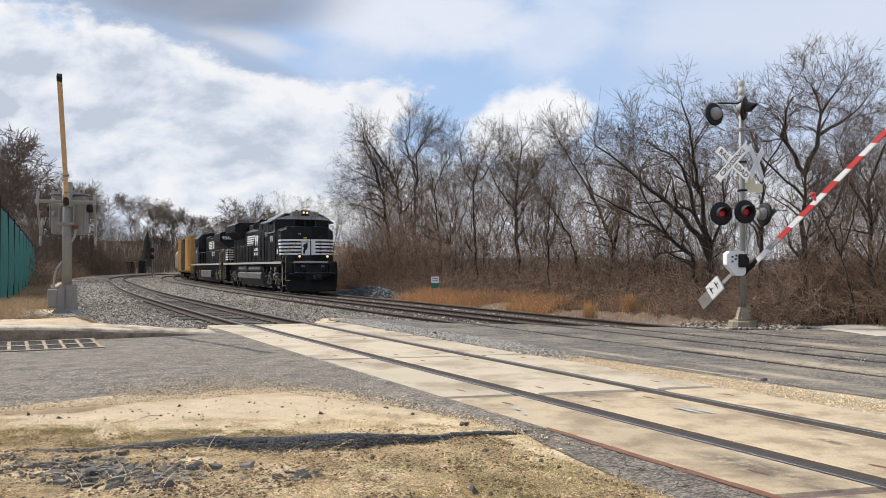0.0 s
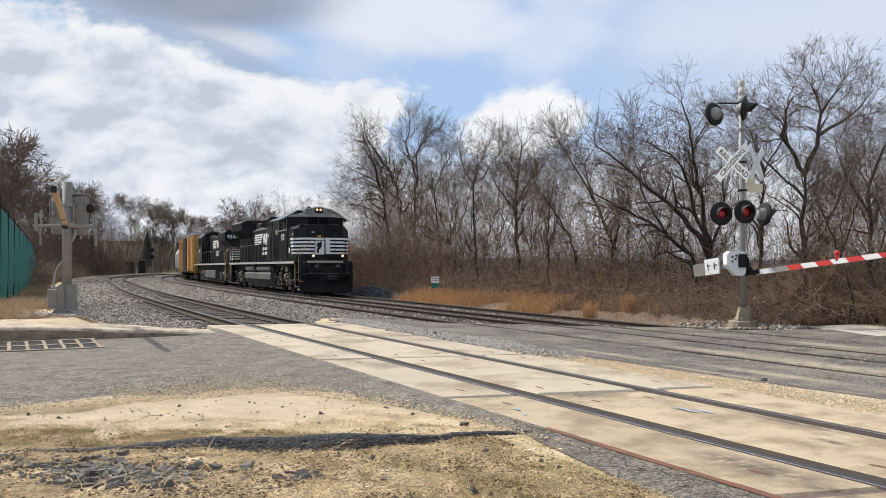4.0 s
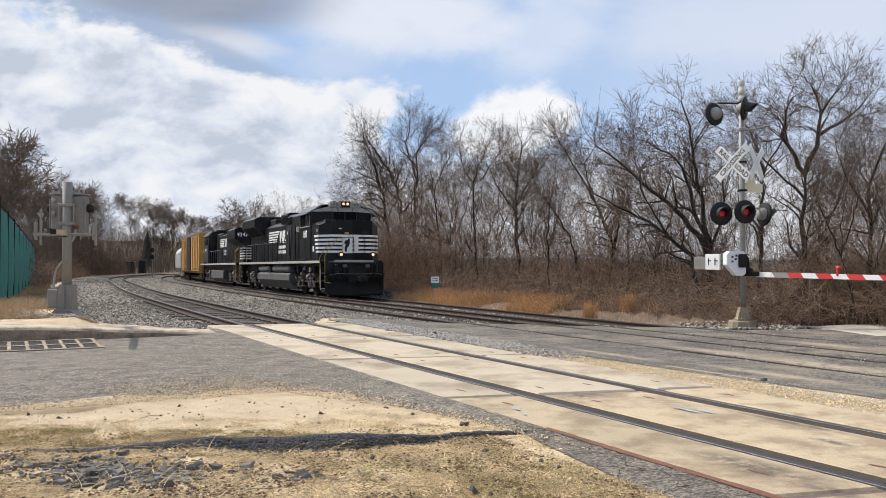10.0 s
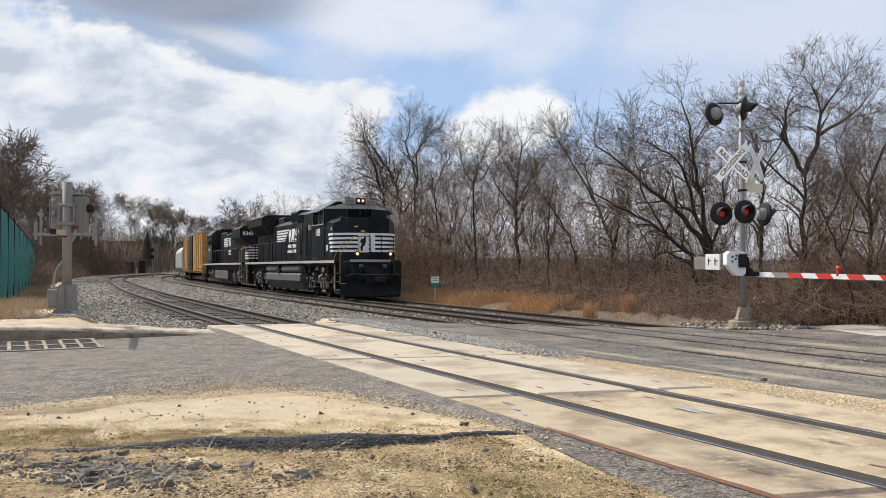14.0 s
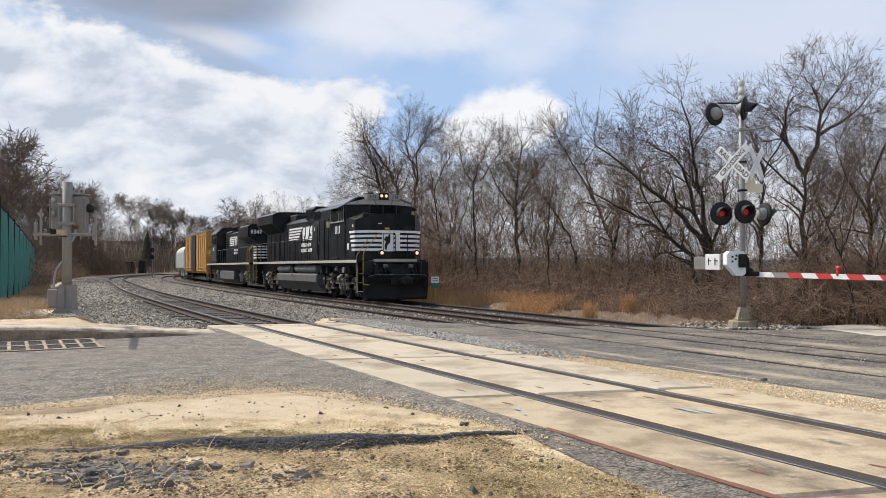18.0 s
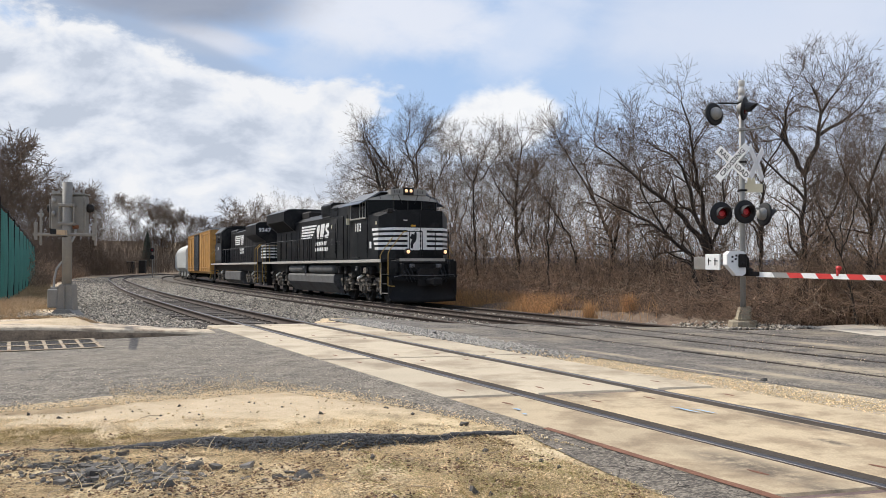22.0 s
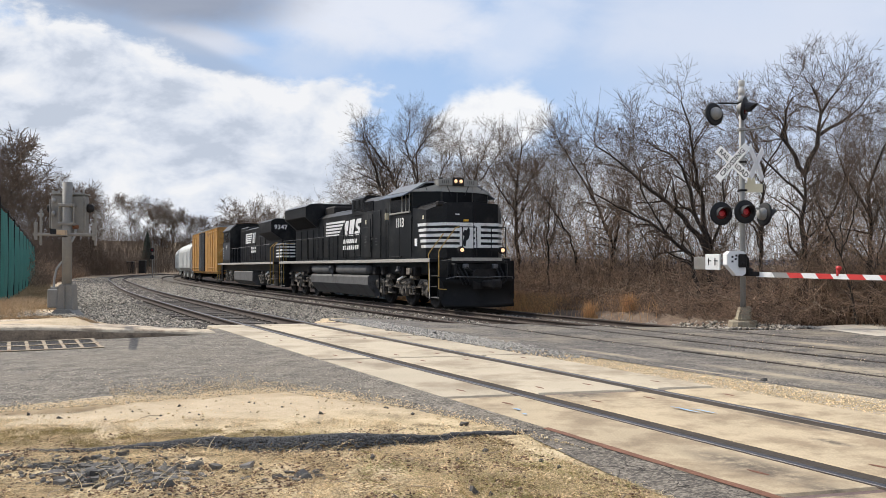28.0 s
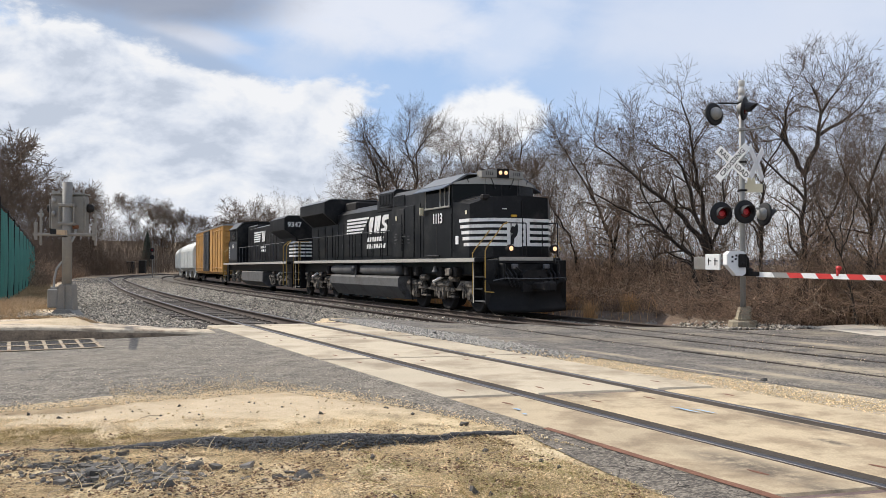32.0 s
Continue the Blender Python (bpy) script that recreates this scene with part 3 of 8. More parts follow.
def soil_material():
    """Sandy soil by the road, thin dead turf, and leaf litter under the trees, told apart by place."""
    m = bpy.data.materials.new("soil and dead turf")
    m.use_nodes = True
    N, L = m.node_tree.nodes, m.node_tree.links
    p = N["Principled BSDF"]
    p.inputs["Roughness"].default_value = 0.97
    co = N.new("ShaderNodeTexCoord")
    att = N.new("ShaderNodeAttribute")
    att.attribute_name = "cover"
    sep = N.new("ShaderNodeSeparateColor")
    L.new(att.outputs["Color"], sep.inputs[0])

    def tex(scale, detail=6.0, rough=0.6):
        n = N.new("ShaderNodeTexNoise")
        n.inputs["Scale"].default_value, n.inputs["Detail"].default_value, n.inputs["Roughness"].default_value = scale, detail, rough
        L.new(co.outputs["Object"], n.inputs["Vector"])
        return n.outputs["Fac"]

    def ramp(fac, *stops):
        r = N.new("ShaderNodeValToRGB")
        e = r.color_ramp.elements
        e[0].position, e[0].color = stops[0][0], (*stops[0][1], 1)
        e[1].position, e[1].color = stops[-1][0], (*stops[-1][1], 1)
        for pos, c in stops[1:-1]:
            e.new(pos).color = (*c, 1)
        L.new(fac, r.inputs["Fac"])
        return r.outputs["Color"]

    def mix(fac, a, b):
        n = N.new("ShaderNodeMixRGB")
        L.new(fac, n.inputs["Fac"])
        L.new(a, n.inputs[1])
        L.new(b, n.inputs[2])
        return n.outputs["Color"]

    mid, grain = tex(3.2), tex(48.0, 8.0, 0.75)
    both = N.new("ShaderNodeMath")
    both.operation = "ADD"
    L.new(mid, both.inputs[0])
    L.new(grain, both.inputs[1])
    half = N.new("ShaderNodeMath")
    half.operation = "MULTIPLY"
    half.inputs[1].default_value = 0.5
    L.new(both.outputs[0], half.inputs[0])
    sand = ramp(half.outputs[0], (0.30, (0.36, 0.275, 0.175)), (0.46, (0.57, 0.445, 0.285)), (0.66, (0.67, 0.54, 0.365)))
    turf = ramp(half.outputs[0], (0.36, (0.15, 0.105, 0.055)), (0.44, (0.40, 0.295, 0.155)), (0.50, (0.63, 0.485, 0.28)), (0.60, (0.80, 0.645, 0.41)))
    leaf = ramp(half.outputs[0], (0.36, (0.075, 0.05, 0.032)), (0.5, (0.165, 0.112, 0.075)), (0.62, (0.26, 0.19, 0.125)))
    c = mix(sep.outputs[0], sand, turf)
    c = mix(sep.outputs[1], c, leaf)
    L.new(c, p.inputs["Base Color"])
    bp = N.new("ShaderNodeBump")
    bp.inputs["Strength"].default_value, bp.inputs["Distance"].default_value = 1.0, 0.04
    L.new(half.outputs[0], bp.inputs["Height"])
    L.new(bp.outputs[0], p.inputs["Normal"])
    return m


SOIL = soil_material()
_g = grid_mesh("ground", _xs, _ys, ground_height, SOIL)
_v = np.empty(len(_g.vertices) * 3, np.float32)
_g.vertices.foreach_get("co", _v)
_v = _v.reshape(-1, 3)
_s, _o = plan(_v[:, 0], _v[:, 1])
# bare sandy apron along the road; turf towards the camera; litter beyond the tracks and far off
_apron = smooth(5.0, 6.6, _s + 0.12 * (_o + 3)) * smooth(-12, -8, _o)
_turf = np.where(_o < -1.6, 1 - _apron, 0.2)
_leaf = np.maximum(smooth(7.4, 8.8, _o), smooth(-5.0, -7.5, _o) * smooth(21, 28, _s) * 0.8)
_leaf = np.maximum(_leaf, smooth(90, 140, _s) * 0.7)
_c = np.stack([_turf, _leaf, _leaf * 0, np.ones_like(_leaf)], 1).astype(np.float32)
_at = _g.color_attributes.new("cover", "FLOAT_COLOR", "POINT")
_at.data.foreach_set("color", _c.ravel())
ground = tagged(new("ground", _g), "sandy soil with dead turf and leaf litter", "ground", kind="structure")


def strip(name, s0, s1, o_in, o_out, z_in, z_out, mat, ds=0.5, rows=4, wob=0.0, seed=1):
    """A sheet that follows the tracks from offset o_in to o_out (numbers or functions of s)."""
    S = np.arange(s0, s1 + ds * 0.5, ds)
    V = []
    for k in range(rows + 1):
        f = k / rows
        oi = o_in(S) if callable(o_in) else np.full_like(S, o_in)
        oo = o_out(S) if callable(o_out) else np.full_like(S, o_out)
        O = oi * (1 - f) + oo * f
        if wob and k in (0, rows):
            O = O + np.array([noise.noise((s * 1.3, seed * 3.7 + k, 0.5)) + 0.5 * noise.noise((s * 4.1, seed * 1.7 + k, 2.5)) for s in S]) * wob
        x, y, _ = along(S, O)
        z = z_in * (1 - f) + z_out * f + drop(S)
        V.append(np.stack([x, y, z + 0 * x], 1))
    n = len(S)
    V = np.concatenate(V)
    i = (np.arange(rows)[:, None] * n + np.arange(n - 1)[None]).ravel()
    return array_mesh(name, V, np.stack([i, i + n, i + n + 1, i + 1], 1), mat, True)


# road: the near approach, and the stretch beyond the concrete panels
def approach_mesh():
    """Asphalt between the sandy apron and the kerb, left of the near track."""
    O = np.concatenate([-np.geomspace(60, 8.2, 14), np.arange(-8.0, -1.55, 0.25), [-1.56]])
    V, rows = [], 8
    for o in O:
        lo = 7.6 - 0.0 * o
        if o > -2.9:
            lo = 7.5 - (o + 2.9) * 2.1 if o < -2.1 else 5.6 - (o + 2.1) * 5.2
        lo = max(lo, 1.2) + 0.14 * noise.noise((o * 1.1, 4.2, 0)) + 0.07 * noise.noise((o * 4, 1.2, 0))
        hi = 15.45 if o < -1.9 else 16.8
        for k in range(rows + 1):
            s = lo + (hi - lo) * k / rows
            x, y, _ = along(s, o)
            z = 0.0 - 0.05 * (k == 0) - 0.012 * smooth(0.7, 1.0, k / rows) * (o < -2)
            V.append((x, y, z))
    n = rows + 1
    i = (np.arange(len(O) - 1)[:, None] * n + np.arange(rows)[None]).ravel()
    return array_mesh("road", V, np.stack([i, i + n, i + n + 1, i + 1], 1), ASPHALT, True)


road = thing("road", "patched grey asphalt road over the tracks", "road", kind="structure")
part("near_approach", approach_mesh(), None, road)


def far_road_mesh():
    O = np.concatenate([np.arange(2.3, 12.0, 0.3), [12.2]])
    V, cols = [], 26
    for o in O:
        hi = float(road_left(o)) + 0.12 * noise.noise((o * 1.7, 9.1, 0))
        if o > 9.7:
            hi = 12.75 - 0.4 * (o - 9.7) * 0.9
        for k in range(cols + 1):
            s = -28 + (hi + 28) * (k / cols) ** 0.7
            oo = o
            if o == O[0]:
                oo = 2.25 + 0.30 * smooth(9, 4, s) + 0.16 * noise.noise((s * 1.1, 3, 0)) + 0.09 * noise.noise((s * 4.0, 7, 0))
            x, y, _ = along(s, oo)
            V.append((x, y, FAR_Z * smooth(1.6, 5.0, oo) - 0.006 + 0.012 * noise.noise((s * 0.5, o * 0.6, 5))))
    n = cols + 1
    i = (np.arange(len(O) - 1)[:, None] * n + np.arange(cols)[None]).ravel()
    return array_mesh("far_asphalt", V, np.stack([i, i + n, i + n + 1, i + 1], 1), FAR_ASPHALT, True)


part("far_approach", far_road_mesh(), None, road)


# rails
def rail_mesh(s0, s1, o, z_top, mat, lo, hi, ds=1.0):
    """One rail as a swept section; lo..hi pick head, web and foot heights below the top."""
    S = np.arange(s0, s1 + ds * 0.5, ds)
    prof = lo
    V = []
    for a, b in prof:
        x, y, _ = along(S, o + a)
        V.append(np.stack([x, y, z_top + b + drop(S)], 1))
    V = np.stack(V, 1).reshape(-1, 3)
    k, n = len(prof), len(S)
    i = (np.arange(n - 1)[:, None] * k + np.arange(k)[None]).ravel()
    j = (np.arange(n - 1)[:, None] * k + (np.arange(k)[None] + 1) % k).ravel()
    return array_mesh("rail", V, np.stack([i, j, j + k, i + k], 1), mat)


HEAD = [(-0.034, -0.006), (-0.028, 0.0), (0.028, 0.0), (0.034, -0.006)]
BODY = [(-0.036, -0.006), (0.036, -0.006), (0.036, -0.035), (0.010, -0.05), (0.010, -0.15), (0.072, -0.168), (0.072, -0.18),
        (-0.072, -0.18), (-0.072, -0.168), (-0.010, -0.15), (-0.010, -0.05), (-0.036, -0.035)]
for ti in range(3):
    tr = thing("track", ("near track with rails set flush in concrete panels", "middle track with rusty steel rails on ballast",
                         "far track that carries the train")[ti], "track", kind="structure")
    for o in RAILS[ti * 2:ti * 2 + 2]:
        zt = 0.0 if ti == 0 else FAR_Z
        r = part("rail", rail_mesh(-50, 215, o, zt, RAIL_RUST, BODY, None), None, tr, "rusty brown rail")
        part("rail_head", rail_mesh(-50, 215, o, zt + 0.001, RAIL_TOP if ti == 0 else RAIL_RUST, HEAD, None), None, r, "rail head worn bright")
    # ties
    tie = M().box((0, 0, 0), (2.55, 0.22, 0.16), 0.012).mesh("tie", TIE)
    s0 = 18.0 if ti == 0 else float(road_left(CENTRES[ti])) + 0.5
    for k, s in enumerate(np.arange(s0, s0 + 60 if ti == 0 else s0 + 45, 0.56)):
        ob = new("tie", tie)
        x, y, h = along(s, CENTRES[ti])
        ob.parent = tr
        ob.matrix_local = Matrix.Translation((x, y, (0 if ti == 0 else FAR_Z) - 0.255 + float(drop(s)) + rs.uniform(-0.01, 0.01))) @ Matrix.Rotation(h + rs.uniform(-0.02, 0.02), 4, "Z")

# fastenings on the near rails: one small plate and spike pair at each tie
_m = M()
for s in np.arange(18.0, 45, 0.56):
    for o in RAILS[:2]:
        for e in (-0.10, 0.10):
            x, y, h = along(s, o + e)
            _m.box((x, y, -0.165 + float(drop(s))), (0.06, 0.10, 0.05), 0.01)
tagged(part("rail_fastenings", _m, RAIL_RUST), "rusty spikes and clips along the rails", "rail fastenings", kind="stuff")

# ballast bed and stones
bed = tagged(part("ballast_bed", strip("ballast_bed", 16.5, 215, lambda S: -2.6 - 1.9 * smooth(18.5, 23, S), lambda S: 10.6 + 0 * S, -0.24, -0.36, STONE_BED, ds=1.0, rows=12), None),
             "grey crushed stone track bed", "ballast", kind="structure")


def scatter(n, s_rng, o_rng, power=1.0):
    S = s_rng[0] + (s_rng[1] - s_rng[0]) * rs.rand(n) ** power
    O = rs.uniform(o_rng[0], o_rng[1], n)
    return S, O


def stone_field(name, label, S, O, zf, size, mat, category="gravel", flat=0.7):
    x, y, _ = along(S, O)
    R = rs.uniform(size[0], size[1], len(S))
    C = np.stack([x, y, zf(S, O) + R * 0.25], 1)
    return tagged(part(name, stones(name, C, R, mat, rs, flat)), label, category, kind="stuff")


def bed_z(S, O):
    base = -0.24 - 0.12 * (O + 3.6) / 14.2 + drop(S) + 0.045
    shoulder = 0 * O
    return base + shoulder


S, O = scatter(46000, (16.6, 80), (-4.7, 5.0), 1.9)
keep = (np.abs(np.abs(O) - 0.75) > 0.1) & (S > np.where(O > 1.5, road_left(O), np.where(O > -1.9, 18.0, 16.4 + (-1.9 - O) * 1.9)))
stone_field("ballast", "loose grey and tan crushed ballast stones", S[keep], O[keep], bed_z, (0.022, 0.05), STONE, "ballast")
S, O = scatter(14000, (36, 120), (-4.7, 5.0), 1.3)
keep = np.abs(np.abs(O) - 0.75) > 0.1
stone_field("ballast", "grey crushed ballast further along the line", S[keep], O[keep], bed_z, (0.04, 0.085), STONE, "ballast")
S, O = scatter(9000, (14.5, 60), (5.0, 10.4), 1.8)
keep = S > road_left(O) + 0.1
stone_field("ballast", "dusty brown ballast between the far tracks", S[keep], O[keep], bed_z, (0.02, 0.045), STONE, "ballast")
S, O = scatter(22000, (-2.0, 11.0), (1.54, 3.1))
keep = O < 2.2 + 0.5 * smooth(10, 4, S) + 0.35 * rs.rand(len(O)) ** 2
stone_field("gravel_strip", "pale beige gravel filling beside the concrete panels", S[keep], O[keep],
            lambda s, o: FAR_Z * smooth(1.6, 5, o) - 0.02, (0.006, 0.0145), PALE_STONE)
S, O = scatter(7000, (8.5, 18.6), (1.56, 2.9))
keep = (O < 2.25 + 0.4 * rs.rand(len(O)) * smooth(8, 12, S)) & (rs.rand(len(O)) < smooth(8, 11, S))
stone_field("gravel_strip", "grey-white crushed stone beside the concrete panels", S[keep], O[keep],
            lambda s, o: FAR_Z * smooth(1.6, 5, o) - 0.015, (0.015, 0.038), GREY_GRAVEL)
gravel_base = tagged(part("gravel_base", strip("gravel_base", -20, 16.0, 1.5, 2.7, -0.016, -0.045, SAND, ds=0.5)), "packed sandy grit under the gravel", "gravel", kind="structure")

S, O = scatter(6500, (12.6, 20), (9.0, 11.4))
keep = (S > 15.2 - 0.9 * (O - 9.0) + rs.normal(0, 0.4, len(S))) & (rs.rand(len(S)) < 0.9)
stone_field("ballast", "grey-white crushed stone beside the road end", S[keep], O[keep], ground_z, (0.012, 0.04), GREY_GRAVEL, "ballast")

# flangeways in the far asphalt: dark slots beside each buried rail
for k, o in enumerate(RAILS[2:]):
    end = float(road_left(o)) + 0.3
    half = lambda S: (0.030, 0.052, 0.046, 0.034)[k] * np.clip(0.60 + 1.5 * np.array([noise.noise((a * 0.35, k * 7.7, 2.2)) for a in S]), 0.10, 1.25)
    slot = strip("flangeway", -26, end, lambda S: o - half(S), lambda S: o + half(S), FAR_Z + 0.006, FAR_Z + 0.006, RUBBER, ds=0.2, rows=2, wob=0.03, seed=k + 3)
    part("flangeway", slot, None, road, "dark gritty slot beside a buried rail")

def smear(m, spots, colour):
    """Soft dark smears of grease and tyre dirt at places (s, o, half length, half width) on a surface."""
    N, L = m.node_tree.nodes, m.node_tree.links
    p = N["Principled BSDF"]
    src = p.inputs["Base Color"].links[0].from_socket
    co = N.new("ShaderNodeTexCoord")
    ns = N.new("ShaderNodeTexNoise")
    ns.inputs["Scale"].default_value, ns.inputs["Detail"].default_value, ns.inputs["Roughness"].default_value = 6.5, 9.0, 0.7
    L.new(co.outputs["Object"], ns.inputs["Vector"])
    total = None
    for s, o, rx, ry in spots:
        x, y, h = along(s, o)
        mp = N.new("ShaderNodeMapping")
        mp.vector_type = "TEXTURE"
        mp.inputs["Location"].default_value = (x, y, 0)
        mp.inputs["Rotation"].default_value = (0, 0, h + math.pi / 2)
        mp.inputs["Scale"].default_value = (rx, ry, 1)
        L.new(co.outputs["Object"], mp.inputs["Vector"])
        ln = N.new("ShaderNodeVectorMath")
        ln.operation = "LENGTH"
        L.new(mp.outputs[0], ln.inputs[0])
        fall = N.new("ShaderNodeMapRange")
        fall.interpolation_type = "SMOOTHSTEP"
        fall.inputs["From Min"].default_value, fall.inputs["From Max"].default_value = 1.0, 0.1
        L.new(ln.outputs["Value"], fall.inputs["Value"])
        if total is None:
            total = fall.outputs[0]
        else:
            mxm = N.new("ShaderNodeMath")
            mxm.operation = "MAXIMUM"
            L.new(total, mxm.inputs[0])
            L.new(fall.outputs[0], mxm.inputs[1])
            total = mxm.outputs[0]
    k = N.new("ShaderNodeMath")
    k.operation, k.use_clamp = "MULTIPLY", True
    k2 = N.new("ShaderNodeMapRange")
    k2.inputs["From Min"].default_value, k2.inputs["From Max"].default_value = 0.34, 0.54
    L.new(ns.outputs["Fac"], k2.inputs["Value"])
    L.new(total, k.inputs[0])
    L.new(k2.outputs[0], k.inputs[1])
    mx = N.new("ShaderNodeMixRGB")
    mx.inputs[2].default_value = (*colour, 1)
    L.new(k.outputs[0], mx.inputs["Fac"])
    L.new(src, mx.inputs[1])
    L.new(mx.outputs[0], p.inputs["Base Color"])


smear(PANEL, [(2.6, -1.08, 1.0, 0.30), (0.2, -0.2, 0.9, 0.30), (1.2, 0.45, 1.3, 0.12), (3.6, 0.48, 0.9, 0.10), (5.7, -0.2, 0.35, 0.5), (-0.8, 1.1, 1.4, 0.25), (8.6, 0.3, 1.6, 0.16), (11.5, -1.2, 1.2, 0.2), (6.6, -1.2, 0.7, 0.2), (1.9, -1.15, 0.45, 0.16), (2.9, 0.1, 0.3, 0.10), (-0.3, 0.2, 0.5, 0.15)], (0.12, 0.092, 0.062))
smear(FAR_ASPHALT, [(7.2, 5.45, 2.6, 0.55), (5.2, 5.1, 2.2, 0.5), (9.4, 5.5, 1.6, 0.4), (6.5, 3.6, 2.0, 0.45), (3.6, 3.6, 2.0, 0.6), (9.2, 3.0, 1.8, 0.3), (9.5, 8.3, 1.6, 0.35), (4.5, 7.5, 2.0, 0.4)], (0.40, 0.33, 0.225))


def cracked():
    """Old asphalt crazed by cracks."""
    m = speckled("crazed old asphalt", (0.05, 0.042, 0.033), (0.125, 0.105, 0.081), (0.26, 0.225, 0.175), 60.0, 3.0, (0.20, 0.17, 0.13), 0.5)
    N, L = m.node_tree.nodes, m.node_tree.links
    p = N["Principled BSDF"]
    src = p.inputs["Base Color"].links[0].from_socket
    co = N.new("ShaderNodeTexCoord")
    wob = N.new("ShaderNodeTexNoise")
    wob.inputs["Scale"].default_value, wob.inputs["Detail"].default_value = 5.0, 5.0
    L.new(co.outputs["Object"], wob.inputs["Vector"])
    add = N.new("ShaderNodeVectorMath")
    add.operation = "MULTIPLY_ADD"
    add.inputs[1].default_value = (0.28, 0.28, 0.28)
    L.new(wob.outputs["Color"], add.inputs[0])
    L.new(co.outputs["Object"], add.inputs[2])
    vo = N.new("ShaderNodeTexVoronoi")
    vo.feature = "DISTANCE_TO_EDGE"
    vo.inputs["Scale"].default_value = 3.0
    L.new(add.outputs[0], vo.inputs["Vector"])
    r = N.new("ShaderNodeMapRange")
    r.inputs["From Min"].default_value, r.inputs["From Max"].default_value = 0.001, 0.014
    L.new(vo.outputs["Distance"], r.inputs["Value"])
    mx = N.new("ShaderNodeMixRGB")
    mx.inputs[1].default_value = (0.045, 0.037, 0.029, 1)
    L.new(r.outputs[0], mx.inputs["Fac"])
    L.new(src, mx.inputs[2])
    L.new(mx.outputs[0], p.inputs["Base Color"])
    bp = N.new("ShaderNodeBump")
    bp.inputs["Strength"].default_value, bp.inputs["Distance"].default_value = 1.0, 0.03
    L.new(r.outputs[0], bp.inputs["Height"])
    L.new(p.inputs["Normal"].links[0].from_socket, bp.inputs["Normal"])
    L.new(bp.outputs[0], p.inputs["Normal"])
    return m


part("old_patch", strip("old_patch", -5.0, 5.3, lambda S: -1.615 + 0 * S, lambda S: -1.66 - 0.42 * smooth(5.3, 2.4, S) - 0.15 * smooth(2.4, 0, S), 0.006, -0.02, cracked(), ds=0.12, rows=5, wob=0.05, seed=5), None, road, "crazed strip of old asphalt beside the panels")

# crumbs of broken asphalt along the buried rails
_S, _O = [], []
for k, o in enumerate(RAILS[2:]):
    n = (650, 1300, 1000, 700)[k]
    s_ = rs.uniform(-4, float(road_left(o)) + 0.3, n)
    d_ = np.array([noise.noise((a * 0.9, k * 5.1, 1.7)) for a in s_])
    q_ = d_ > rs.uniform(-0.6, 0.5, n)
    _S.append(s_[q_])
    _O.append((o + rs.choice([-0.09, 0.075], n) + rs.normal(0, 0.035, n))[q_])
_S, _O = np.concatenate(_S), np.concatenate(_O)
stone_field("asphalt_crumbs", "broken asphalt crumbs and grit along the buried rails", _S, _O, lambda s, o: FAR_Z * smooth(1.6, 5, o) + 0.0 * s, (0.004, 0.015), MILLINGS, "rubble")
q_ = rs.rand(len(_S)) < 0.3
stone_field("asphalt_crumbs", "pale grit washed along the buried rails", _S[q_], _O[q_] + rs.normal(0, 0.06, q_.sum()), lambda s, o: FAR_Z * smooth(1.6, 5, o) + 0.0 * s, (0.004, 0.014), PALE_STONE, "rubble")

# concrete crossing panels on the near track
crossing = thing("crossing_panels", "beige concrete level crossing panels with dark joints", "crossing", kind="structure")
SKEW = -0.24
JOINTS = [-11.2, -6.9, -2.65, 1.62, 5.84, 9.74, 13.62, 17.6]
LANES = [(-1.56, -0.80), (-0.55, 0.57), (0.82, 1.5)]


def panel_mesh(s0, s1, o0, o1, top):
    """A slab with chamfered top edges that follows the rails."""
    V, F = [], []
    c = 0.02
    rows = 3
    for lev, ins, z in ((0, 0.0, -0.2), (1, 0.0, top - c), (2, c, top)):
        for s, o in ((s0 + ins, o0 + ins), (s1 - ins, o0 + ins), (s1 - ins, o1 - ins), (s0 + ins, o1 - ins)):
            x, y, _ = along(s + SKEW * o, o)
            V.append((x, y, z))
    for lv in range(2):
        for i in range(4):
            a, b = lv * 4 + i, lv * 4 + (i + 1) % 4
            F.append((a, b, b + 4, a + 4))
    F.append((8, 9, 10, 11))
    b = M()
    b.add(V, F)
    return b


for a, b in zip(JOINTS[:-1], JOINTS[1:]):
    for o0, o1 in LANES:
        top = 0.002 + rs.uniform(-0.006, 0.006)
        pn = part("concrete_panel", panel_mesh(a + 0.045, b - 0.045, o0, o1, top), PANEL if a < 5.5 else PALE_PANEL, crossing)
        # lifting slots near the ends
        slots = M()
        for fs in (0.12, 0.88):
            for fo in ((0.22, 0.78) if o1 - o0 > 1 else (0.5,)):
                s, o = a + (b - a) * (fs + rs.uniform(-0.02, 0.02)), o0 + (o1 - o0) * fo
                x, y, h = along(s + SKEW * o, o)
                mm = Matrix.Translation((x, y, top + 0.002)) @ Matrix.Rotation(h + math.pi / 2 + rs.uniform(-0.1, 0.1), 4, "Z")
                slots.lathe([(0.0, 0.002), (0.035, 0.002), (0.05, 0.0)], 10, m=mm @ Matrix.Diagonal((1.9, 0.45, 1, 1)))
        part("lifting_slot", slots, RUST, pn, "rusty recessed lifting slots")
